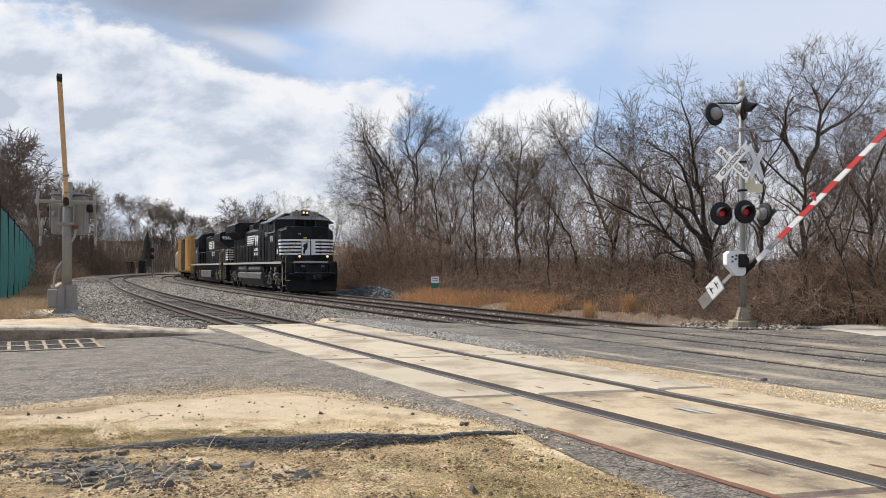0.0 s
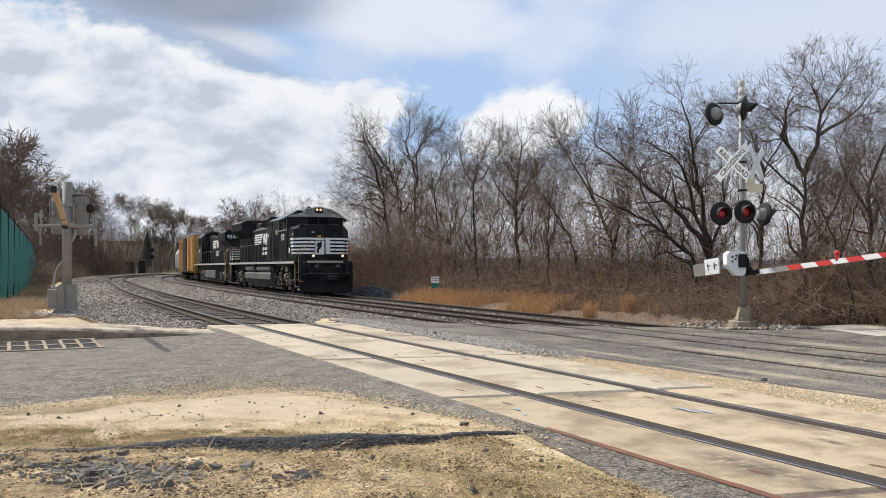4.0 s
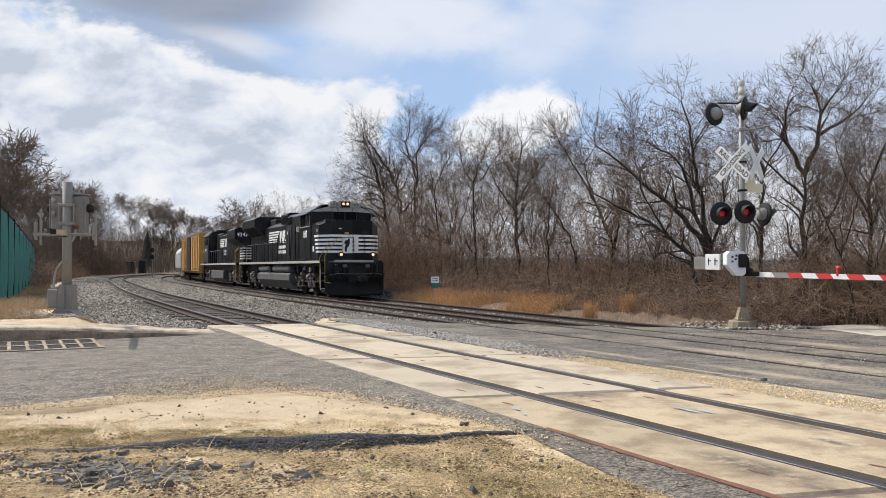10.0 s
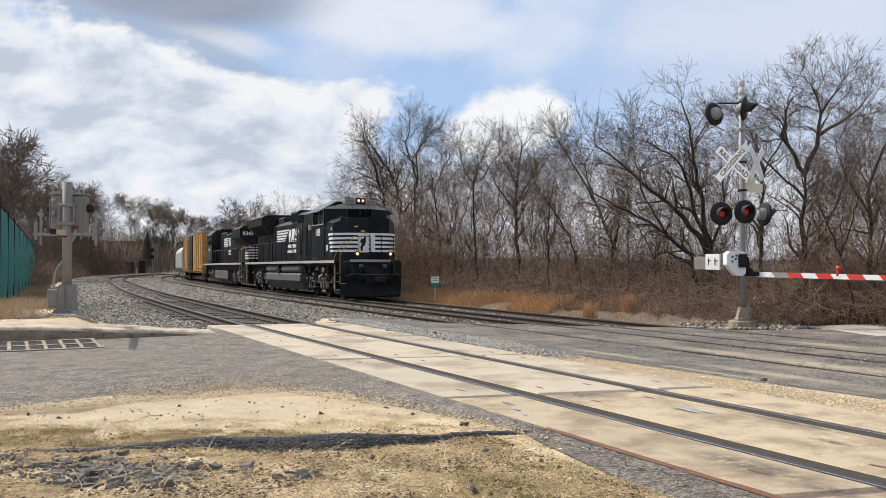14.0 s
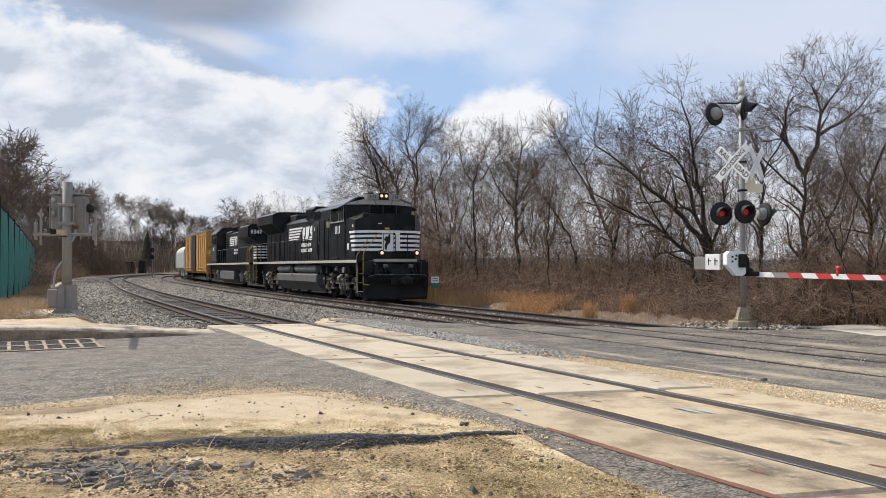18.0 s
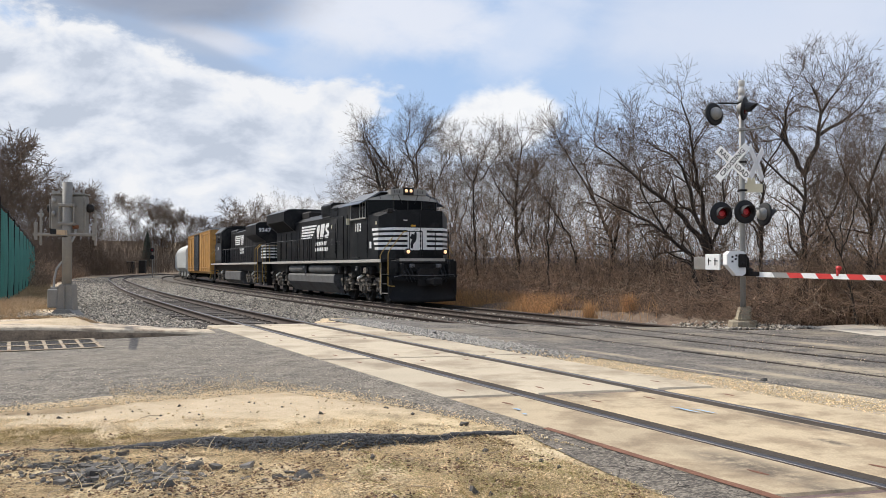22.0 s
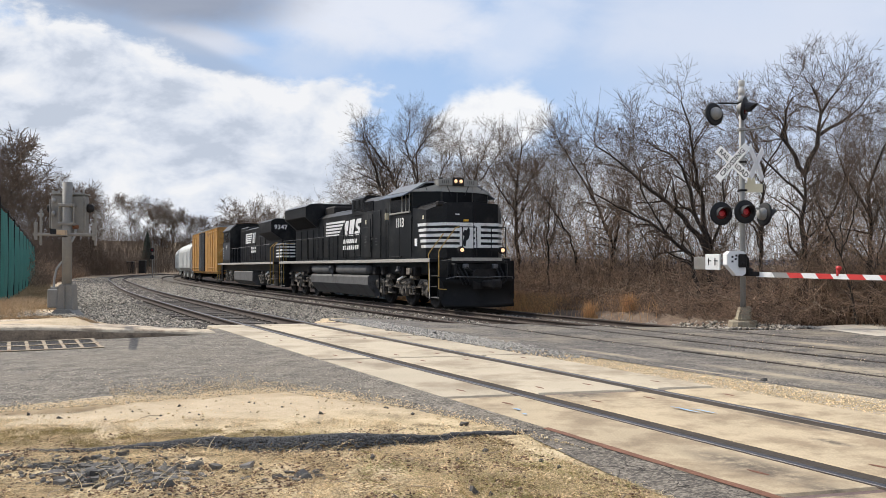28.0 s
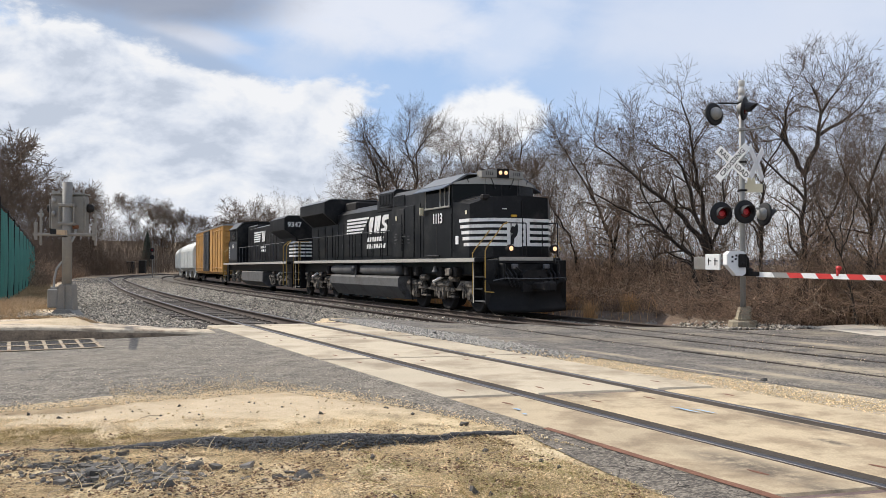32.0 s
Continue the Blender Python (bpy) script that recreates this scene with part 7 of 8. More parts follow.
    # corner steps and yellow grabs
    for sx, x0 in ((1, 9.18), (-1, -10.15)):
        for sy in (-1, 1):
            st = part("step_well", M().box((x0, sy * 1.12, 1.0), (0.75, 0.06, 1.3), 0.02).box((x0 - 0.37, sy * 1.25, 1.0), (0.05, 0.32, 1.3), 0.01).box((x0 + 0.37, sy * 1.25, 1.0), (0.05, 0.32, 1.3), 0.01), LOCO, L, "black corner step well")
            part("edge_stripe", M().box((x0 - 0.37, sy * 1.415, 1.0), (0.05, 0.012, 1.28)), SILL, st, "pale vertical edge stripe")
            for z in (0.42, 0.78, 1.14):
                part("step", M().box((x0, sy * 1.27, z), (0.70, 0.26, 0.04), 0.01), LOCO_GREY if z < 0.5 else LOCO, st, "step tread")
            if sx > 0 and sy < 0:
                a = [(8.84, -1.46, 0.62), (8.84, -1.46, 1.86), (8.92, -1.42, 1.98), (9.30, -1.12, 2.55)]
                b = [(9.70, -1.20, 0.70), (9.56, -1.42, 0.72), (9.56, -1.42, 1.92), (9.60, -1.38, 2.04), (9.66, -0.86, 2.72), (9.66, -0.72, 2.76)]
                part("grab_rail", M().pipe([(9.66, -0.72, 2.76), (9.66, -0.08, 2.76), (9.66, -0.06, 1.75)], 0.018, 6).pipe([(9.66, -0.60, 2.76), (9.66, -0.60, 1.75)], 0.016, 6), LOCO, L, "black front rail")
            elif sx > 0:
                a = [(8.84, 1.46, 0.62), (8.84, 1.46, 1.86)]
                b = [(9.62, 1.20, 1.95), (9.74, 0.95, 2.30)]
                part("grab_rail", M().pipe([(9.80, 0.95, 1.75), (9.80, 0.95, 2.76), (9.80, 0.40, 2.76), (9.80, 0.40, 1.75)], 0.016, 6), LOCO, L, "black front rail")
            else:
                a = [(x0 + 0.46, sy * 1.50, 0.55), (x0 + 0.46, sy * 1.50, 2.55), (x0 + 0.3, sy * 1.45, 2.7)]
                b = [(x0 - 0.44, sy * 1.50, 0.55), (x0 - 0.44, sy * 1.50, 2.6), (x0 - 0.3, sy * 1.3, 2.72)]
            for g in (a, b):
                part("grab_rail", M().pipe(g, 0.017, 6), YELLOW_RAIL, L, "yellow step handrail")
    # side handrails
    for sy in (-1, 1):
        posts = [(x, 1.72, 2.78) for x in np.arange(-9.6, 2.6, 1.12)]
        rail_run(L, [(-9.7, 2.78), (2.4, 2.78)], posts, sy * 1.50)
    # fuel tank and air reservoirs
    o = [(-1.35, 1.10), (1.35, 1.10), (1.42, 1.02), (1.42, 0.72), (1.05, 0.26), (-1.05, 0.26), (-1.42, 0.72), (-1.42, 1.02)]
    tk = part("fuel_tank", M().prism(o, -4.9, 2.9, "x"), TANK, L, "grey fuel tank with bevelled belly")
    for x in (-4.89, 2.89):
        part("tank_seam", M().prism([(a * 1.004, b) for a, b in o], x - 0.03, x + 0.03, "x"), LOCO_GREY, tk)
    for sy in (-1, 1):
        for x0, x1 in ((-4.9, -2.1), (-1.2, 2.8)):
            part("air_reservoir", M().lathe([(0.0, x0), (0.12, x0 + 0.01), (0.2, x0 + 0.09), (0.215, x0 + 0.18), (0.215, x1 - 0.18), (0.2, x1 - 0.09), (0.12, x1 - 0.01), (0.0, x1)], 16, "x", at=(0, sy * 1.22, 1.33)), TANK, L, "grey air reservoir", True)
        part("filler", M().box((-1.75, sy * 1.42, 1.42), (0.22, 0.16, 0.14), 0.03).pipe([(-1.62, sy * 1.43, 1.35), (-1.5, sy * 1.46, 1.02)], 0.03), LOCO_GREY, L, "fuel filler")
        for x, w in ((-5.6, 0.25), (4.3, 0.3), (6.2, 0.35), (3.4, 0.3), (7.3, 0.4)):
            part("equipment_box", M().box((x, sy * 1.15, 1.28), (w, 0.4, 0.34), 0.04), DARK_METAL, L, "under-deck equipment box")
        part("sand_pipe", M().pipe([(3.6, sy * 1.2, 1.3), (3.5, sy * 1.15, 0.6), (3.3, sy * 1.0, 0.25)], 0.03), DARK_METAL, L)
        part("bell", M().lathe([(0.0, 1.46), (0.05, 1.45), (0.07, 1.36), (0.12, 1.28)], 12, at=(6.1, sy * 1.42, 0)), TANK, L, "grey bell")
        part("sand_filler", M().box((7.1, sy * 1.42, 1.28), (0.36, 0.1, 0.24), 0.04), TRUCK, L, "sand filler casting")
    loco_truck(L, 5.8)
    loco_truck(L, -8.1)
    # white livery on the hood side: slanted bars, two large shapes and lines of lettering as bars
    for sy in (-1, 1):
        y = sy * 0.956
        for k in range(5):
            z = 3.45 - k * 0.145
            part("livery_bar", M().prism([(-3.98 - 0.02 * k, z - 0.045), (-1.34 - 0.20 * k, z - 0.045), (-1.26 - 0.20 * k, z + 0.045), (-3.96 - 0.02 * k, z + 0.045)], y, y + sy * PAINT_Z, "y"), LOCO_WHITE, hood, "white slanted livery bar")
        for x0, o2 in ((-1.20, [(0.0, 2.70), (0.26, 2.70), (0.48, 3.60), (0.10, 3.60), (-0.10, 3.25)]), (-0.85, [(0.12, 2.72), (0.34, 2.70), (0.62, 3.62), (0.30, 3.62)]),
                       (-0.45, [(0.0, 2.70), (0.30, 2.70), (0.52, 3.64), (0.22, 3.64)]), (0.02, [(0, 2.70), (0.50, 2.70), (0.68, 2.86), (0.72, 3.08), (0.56, 3.20), (0.42, 3.24), (0.44, 3.36), (0.84, 3.40), (0.86, 3.64), (0.34, 3.64), (0.18, 3.50), (0.14, 3.22), (0.28, 3.10), (0.42, 3.04), (0.40, 2.94), (0.02, 2.92)])):
            part("livery_shape", M().prism([(x0 + a, 2.79 + (b - 2.70) * 0.74) for a, b in o2], y, y + sy * PAINT_Z, "y"), LOCO_WHITE, hood, "large white livery shape")
        for z, x0, x1, m_ in ((2.555, -1.48, 0.37, 7), (2.275, -1.55, 0.57, 8)):
            w = (x1 - x0) / m_
            for k in range(m_):
                a, b = x0 + w * k, x0 + w * (k + 0.72)
                part("livery_bar", M().prism([(a, z - 0.09), (b, z - 0.09), (b + 0.05, z + 0.09), (a + 0.05, z + 0.09)], y, y + sy * PAINT_Z, "y"), LOCO_WHITE, hood, "white lettering drawn as bars")
        for k in range(3):
            part("livery_bar", M().box((3.05 + 0.75 * (k % 2), sy * 1.552, 2.62 - 0.1 * k), (0.22, PAINT_Z * 2, 0.04)), LOCO_GREY, cab)
    return L


def second_locomotive():
    """Runs long hood first: its radiator end is at local +x."""
    L = thing("locomotive", "black diesel locomotive running long hood first", "locomotive", group="train")
    part("underframe", M().box((0, 0, 1.42), (20.2, 2.3, 0.5), 0.05), LOCO, L, "black underframe")
    part("deck", M().box((0, 0, 1.655), (20.6, 3.06, 0.14), 0.02), LOCO, L, "black walkway deck")
    for sy in (-1, 1):
        part("sill_stripe", M().box((0, sy * 1.545, 1.65), (20.6, 0.02, 0.12), 0.004), SILL, L, "white sill stripe")
    hood = part("engine_hood", M().box((1.2, 0, 2.85), (10.2, 1.84, 2.3), 0.08).box((-2.5, 0, 3.9), (3.0, 1.8, 0.55), 0.08), LOCO, L, "black engine hood")
    for sy in (-1, 1):
        for i in range(11):
            part("hood_door", M().box((-3.2 + i * 0.8, sy * 0.932, 2.6), (0.72, 0.03, 1.5), 0.012), LOCO, hood)
        for k in range(5):
            z = 3.62 - k * 0.14
            part("livery_bar", M().prism([(-1.55, z - 0.045), (0.85 - 0.12 * k, z - 0.045), (0.92 - 0.12 * k, z + 0.045), (-1.53, z + 0.045)], sy * 0.956, sy * 0.959, "y"), LOCO_WHITE, hood, "white livery bar")
        for a in (0.98, 1.30, 1.66):
            part("livery_shape", M().prism([(a, 3.0), (a + 0.2, 3.0), (a + 0.36, 3.66), (a + 0.12, 3.66)], sy * 0.956, sy * 0.959, "y"), LOCO_WHITE, hood, "white livery shape")
        for z in (2.66, 2.44):
            for k in range(7):
                part("livery_bar", M().box((0.55 + k * 0.24, sy * 0.957, z), (0.16, PAINT_Z * 2, 0.15)), LOCO_WHITE, hood)
        # sky reflection on the black cab side, painted as a lighter panel
        part("cab_side_sheen", M().box((-6.15, sy * 1.532, 2.55), (2.9, 0.012, 1.25), 0.004), CAB_SHEEN, L, "grey panel painting sky sheen on the cab side")
    rad = part("radiator", M().prism([(-0.95, 1.75), (0.95, 1.75), (0.95, 3.0), (1.56, 3.40), (1.56, 4.02), (1.35, 4.16), (-1.35, 4.16), (-1.56, 4.02), (-1.56, 3.40), (-0.95, 3.0)], 6.3, 9.9, "x"), LOCO, L, "black winged radiator section")
    for sy in (-1, 1):
        stripes(rad, 8.4, 9.9, sy * 0.952, (2.02, 2.20, 2.38, 2.56, 2.74), 0.09, LOCO_WHITE)
    part("number", text_mesh("number", "9347", 0.36, LOCO_WHITE, Matrix.Translation((9.904, -1.02, 3.66)) @ Matrix.Rotation(radians(90), 4, "Z") @ Matrix.Rotation(radians(90), 4, "X"), 0.003, 1.05), None, rad, "white painted numerals")
    for z in (2.02, 2.20, 2.38, 2.56, 2.74):
        part("stripe", M().box((9.903, 0, z), (0.006, 1.86, 0.09)), LOCO_WHITE, rad, "painted white band")
    cab = part("cab", M().prism([(-1.52, 1.73), (1.52, 1.73), (1.52, 4.0), (1.1, 4.42), (0.5, 4.5), (-0.5, 4.5), (-1.1, 4.42), (-1.52, 4.0)], -7.7, -4.6, "x"), LOCO, L, "black cab")
    part("cab_roof", M().prism([(-1.58, 4.0), (-1.14, 4.45), (-0.5, 4.53), (0.5, 4.53), (1.14, 4.45), (1.58, 4.0), (1.58, 4.06), (1.16, 4.5), (0.5, 4.58), (-0.5, 4.58), (-1.16, 4.5), (-1.58, 4.06)], -7.8, -4.5, "x"), LOCO, cab)
    for sy in (-1, 1):
        part("side_window", M().box((-6.0, sy * 1.525, 3.6), (1.5, 0.03, 0.62), 0.02), GLASS, cab, "dark cab side glass")
        side_text(cab, "9347", -6.2, 2.85, 0.36, sy * 1.541, spacing=0.9)
        stripes(cab, -9.0, -7.8, sy * 1.35, (2.1, 2.28, 2.46, 2.64, 2.82), 0.09, LOCO_WHITE)
    part("nose", M().prism([(-7.7, 1.73), (-9.3, 1.73), (-9.4, 3.1), (-9.1, 3.3), (-7.7, 3.45)], -1.34, 1.34, "y"), LOCO, L, "black nose")
    o = [(-1.35, 1.15), (1.35, 1.15), (1.4, 1.1), (1.4, 0.55), (1.05, 0.26), (-1.05, 0.26), (-1.4, 0.55), (-1.4, 1.1)]
    part("fuel_tank", M().prism(o, -3.6, 3.4, "x"), TANK, L, "grey fuel tank")
    for sy in (-1, 1):
        posts = [(x, 1.72, 2.72) for x in np.arange(-3.9, 9.6, 1.2)]
        rail_run(L, [(-4.0, 2.72), (9.6, 2.72)], posts, sy * 1.50, mat=LOCO_GREY)
        for x0 in (10.05, -9.95):
            st = part("step_well", M().box((x0, sy * 1.25, 1.0), (0.85, 0.06, 1.3), 0.02), LOCO, L, "black corner step well")
            for z in (0.42, 0.78, 1.14):
                part("step", M().box((x0, sy * 1.40, z), (0.70, 0.26, 0.04), 0.01), LOCO_GREY, st)
            for e in (-0.4, 0.4):
                part("grab_rail", M().pipe([(x0 + e, sy * 1.56, 0.5), (x0 + e, sy * 1.56, 2.5), (x0 + e * 0.6, sy * 1.3, 2.8)], 0.024, 6), YELLOW_RAIL, L, "yellow step handrail")
    for sy in (-0.8, 0.8):
        part("grab_rail", M().pipe([(10.25, sy, 1.7), (10.25, sy, 2.75), (10.25, sy * 0.4, 2.75)], 0.022, 6), YELLOW_RAIL, L, "yellow end handrail")
    loco_truck(L, 6.8)
    loco_truck(L, -6.8)
    part("coupler", M().box((10.6, 0, 0.88), (1.0, 0.22, 0.24), 0.05), DARK_METAL, L)
    return L


def car_truck(parent, xc):
    tr = new("truck")
    tr.parent = parent
    tr["label"] = "two-axle freight truck"
    for dx in (-0.88, 0.88):
        wheelset(tr, xc + dx, 0.42)
    for sy in (-1, 1):
        part("side_frame", M().prism([(xc - 1.25, 0.5), (xc - 1.1, 0.62), (xc - 0.45, 0.72), (xc + 0.45, 0.72), (xc + 1.1, 0.62), (xc + 1.25, 0.5), (xc + 0.5, 0.24), (xc - 0.5, 0.24)], sy * 0.96, sy * 1.06, "y"), DARK_METAL, tr, "cast side frame")
    part("bolster", M().box((xc, 0, 0.75), (0.5, 2.0, 0.4), 0.05), DARK_METAL, tr)


def boxcar():
    B = thing("boxcar", "weathered yellow boxcar with dark side doors", "boxcar", group="train")
    hl = 9.0
    body = part("body", M().box((0, 0, 2.8), (hl * 2, 2.9, 3.6), 0.04), YELLOW, B, "yellow ribbed steel body")
    part("roof", M().prism([(-1.5, 4.58), (1.5, 4.58), (1.5, 4.65), (0, 4.80), (-1.5, 4.65)], -hl - 0.05, hl + 0.05, "x"), STEEL, B, "galvanised roof")
    part("sill", M().box((0, 0, 0.98), (hl * 2, 2.7, 0.25), 0.03), YELLOW, B)
    for sy in (-1, 1):
        for k in range(13):
            x = -8.85 + k * 17.7 / 12
            if abs(x) > 2.6:
                part("rib", M().box((x, sy * 1.475, 2.8), (0.10, 0.07, 3.45), 0.015), YELLOW, body)
        for z in (1.35, 4.3):
            for x in (-5.8, 5.8):
                part("rib", M().box((x, sy * 1.475, z), (6.2, 0.06, 0.10), 0.015), YELLOW, body)
        for x in (-1.86, 0.02):
            d = part("door", M().box((x, sy * 1.50, 2.78), (1.82, 0.08, 3.4), 0.02), BLACK, B, "dark plug door")
            for k in (-0.45, 0.45):
                part("door_bar", M().cyl((x + k, sy * 1.56, 1.3), (x + k, sy * 1.56, 4.3), 0.03, n=6), STEEL, d)
        for k in range(4):
            part("ladder_rung", M().box((8.6, sy * 1.53, 1.3 + k * 0.45), (0.45, 0.03, 0.03)), YELLOW, B)
    for sx in (-1, 1):
        for k in range(7):
            part("end_rib", M().box((sx * 9.03, 0, 1.4 + k * 0.47), (0.08, 2.6, 0.16), 0.03), YELLOW, body, "ribbed end")
        part("end_platform", M().box((sx * 9.3, 0, 1.05), (0.6, 2.2, 0.08), 0.02), DARK_METAL, B)
        part("coupler", M().box((sx * 9.6, 0, 0.88), (1.0, 0.2, 0.22), 0.04), DARK_METAL, B)
        car_truck(B, sx * 6.6)
    return B


def hopper():
    Hh = thing("hopper_car", "dirty white covered hopper car with rounded sides", "hopper car", group="train")
    b = M()
    o = []
    for k in range(15):
        a = math.pi * k / 14
        o.append((1.53 * math.cos(a) if abs(math.cos(a)) < 0.98 else math.copysign(1.53, math.cos(a)), 3.05 + 0.98 * math.sin(a)))
    o = [(1.53, 1.35), *o, (-1.53, 1.35), (-1.2, 1.0), (1.2, 1.0)]
    part("body", b.prism(o, -7.8, 7.8, "x"), HOPPER, Hh, "white curved body", False)
    part("roof_walk", M().box((0, 0, 4.08), (15.0, 0.7, 0.06), 0.01), STEEL, Hh)
    for k in range(9):
        x = -7.2 + 1.8 * k
        for sy in (-1, 1):
            part("rib", M().box((x, sy * 1.54, 2.2), (0.09, 0.04, 1.7), 0.01), HOPPER, Hh)
    for k in range(6):
        part("roof_hatch", M().lathe([(0.0, 4.20), (0.3, 4.18), (0.36, 4.12), (0.36, 4.0)], 12, at=(-6.25 + 2.5 * k, 0, 0)), HOPPER, Hh, "round roof hatch")
    for x in (-4.8, 0, 4.8):
        part("hopper_bay", M().prism([(x - 1.9, 1.2), (x + 1.9, 1.2), (x + 0.4, 0.35), (x - 0.4, 0.35)], -1.1, 1.1, "y"), HOPPER, Hh)
    for sx in (-1, 1):
        part("end_sill", M().box((sx * 8.2, 0, 1.05), (1.2, 2.6, 0.22), 0.03), HOPPER, Hh)
        part("end_post", M().box((sx * 8.3, 1.3, 2.2), (0.10, 0.10, 2.4), 0.01).box((sx * 8.3, -1.3, 2.2), (0.10, 0.10, 2.4), 0.01), HOPPER, Hh)
        car_truck(Hh, sx * 6.4)
        part("coupler", M().box((sx * 9.0, 0, 0.88), (0.9, 0.2, 0.22), 0.04), DARK_METAL, Hh)
    return Hh


# each vehicle: thing, place of its centre behind the lead headlight, half the truck spacing
lead = lead_locomotive()
helper = second_locomotive()
box = boxcar()
hop1 = hopper()
TRAIN = [(lead, 8.15, 6.95), (helper, 30.7, 6.8), (box, 51.2, 6.6), (hop1, 69.9, 6.4)]
hop2 = copy_thing(hop1, Matrix.Identity(4))
hop3 = copy_thing(hop1, Matrix.Identity(4))
TRAIN += [(hop2, 88.0, 6.4), (hop3, 106.0, 6.4)]
WHEELS += [(c, 0.42) for h in (hop2, hop3) for c in h.children_recursive if c.name.startswith("wheel")]


def vehicle_pose(sc, half):
    ax, ay, _ = along(sc - half, TRAIN_O)
    bx, by, _ = along(sc + half, TRAIN_O)
    za, zb = FAR_Z + float(drop(sc - half)), FAR_Z + float(drop(sc + half))
    mid = Vector(((ax + bx) / 2, (ay + by) / 2, (za + zb) / 2))
    f = Vector((ax - bx, ay - by, za - zb)).normalized()
    left = Vector((0, 0, 1)).cross(f).normalized()
    up = f.cross(left)
    m = Matrix((f, left, up)).transposed().to_4x4()
    return Matrix.Translation(mid) @ m


# place of the lead headlight along the line, second by second
TRAIN_T = [0, 1.5, 3, 6, 8, 10, 12, 14, 17, 19, 22, 25.5, 28, 30, 32]
TRAIN_S = [44.11, 43.17, 42.15, 39.83, 38.25, 36.88, 35.76, 34.68, 32.47, 31.08, 29.08, 26.6, 24.7, 23.17, 21.58]
# ---- bare trees and thicket ----
def grow(limbs, seed, spread=1.0, density=1.0, fine=0.0042, levels=3, lift=1.0, girth=1.0):
    """Grows a leafless tree from its main limbs. limbs: (way points in metres, radius at the foot).
    Boughs fork off each limb, branches off the boughs and twigs off those. Returns thick and thin sticks as rows of two ends and two radii."""
    rng = np.random.RandomState(seed)
    rows = []

    def run(pts, r0, r1):
        for i in range(len(pts) - 1):
            a, b = i / (len(pts) - 1), (i + 1) / (len(pts) - 1)
            rows.append((*pts[i], *pts[i + 1], r0 + (r1 - r0) * a, r0 + (r1 - r0) * b))

    def side(d, f):
        """A way off the direction d, leaning up and out."""
        u = np.cross(d, rng.normal(0, 1, 3))
        u /= np.linalg.norm(u) + 1e-9
        ang = rng.uniform(0.55, 1.05)
        w = d * math.cos(ang) + u * math.sin(ang) + np.array([0, 0, 0.06])
        return w / np.linalg.norm(w)

    todo = []
    for way, r0 in limbs:
        way = np.array(way, float) * np.array([1, 1, lift])
        pts = [way[0]]
        for a, b in zip(way[:-1], way[1:]):
            n = max(2, int(np.linalg.norm(b - a) / 0.32))
            for k in range(1, n + 1):
                jog = rng.normal(0, 0.035, 3) if k < n else 0
                pts.append(a + (b - a) * k / n + jog)
        pts = np.array(pts)
        total = np.linalg.norm(np.diff(pts, axis=0), axis=1).sum()
        r0 *= 0.74 * girth
        r1 = max(r0 * 0.24, 0.012)
        run(pts, r0, r1)
        todo.append((pts, r0, r1, total, 0))
    while todo:
        pts, r0, r1, total, lev = todo.pop()
        if lev >= levels:
            continue
        # the tip goes on as two or three finer shoots
        kids = [(1.0, 0.55)] * (2 if lev else 3)
        first = (0.30 if lev == 0 else 0.12)
        count = int(total * (3.5, 4.5, 5.2)[min(lev, 2)] * density * rng.uniform(0.8, 1.2)) + 1
        kids += [(first + (1 - first) * rng.rand() ** 0.8, 1.0) for _ in range(count)]
        for f, k in kids:
            i = min(int(f * (len(pts) - 1)), len(pts) - 2)
            g = f * (len(pts) - 1) - i
            p = pts[i] + (pts[i + 1] - pts[i]) * g
            d = pts[i + 1] - pts[i]
            d = d / (np.linalg.norm(d) + 1e-9)
            here = r0 + (r1 - r0) * f
            ln = (0.9, 0.62, 0.42)[lev] * spread * rng.uniform(0.45, 1.35) * (1.5 if lev == 0 else 1.0) * (1.25 - 0.55 * f)
            r = max(min(here * rng.uniform(0.4, 0.65), (0.036, 0.013, 0.0055)[lev] * girth), fine)
            if k < 1.0:
                d = d + rng.normal(0, 0.38, 3)
                d /= np.linalg.norm(d)
            else:
                d = side(d, f)
            n = max(2, int(ln / (0.2, 0.17, 0.2)[lev]))
            q = [p]
            for _ in range(n):
                d = d + rng.normal(0, 0.21, 3) + np.array([0, 0, 0.025])
                d /= np.linalg.norm(d)
                q.append(q[-1] + d * ln / n)
            q = np.array(q)
            tip = max(r * 0.4, fine * 0.6)
            run(q, r, tip)
            todo.append((q, r, tip, ln, lev + 1))
    rows = np.array(rows)
    rows[:, 6:8] *= 1 + 0.35 * (rows[:, 2:3] < 0.35)
    big = rows[:, 6] > 0.022
    return rows[big], rows[~big]


def stick_mesh(name, a, mat, n):
    return stems(name, a[:, 0:3], a[:, 3:6], a[:, 6], a[:, 7], mat, n)


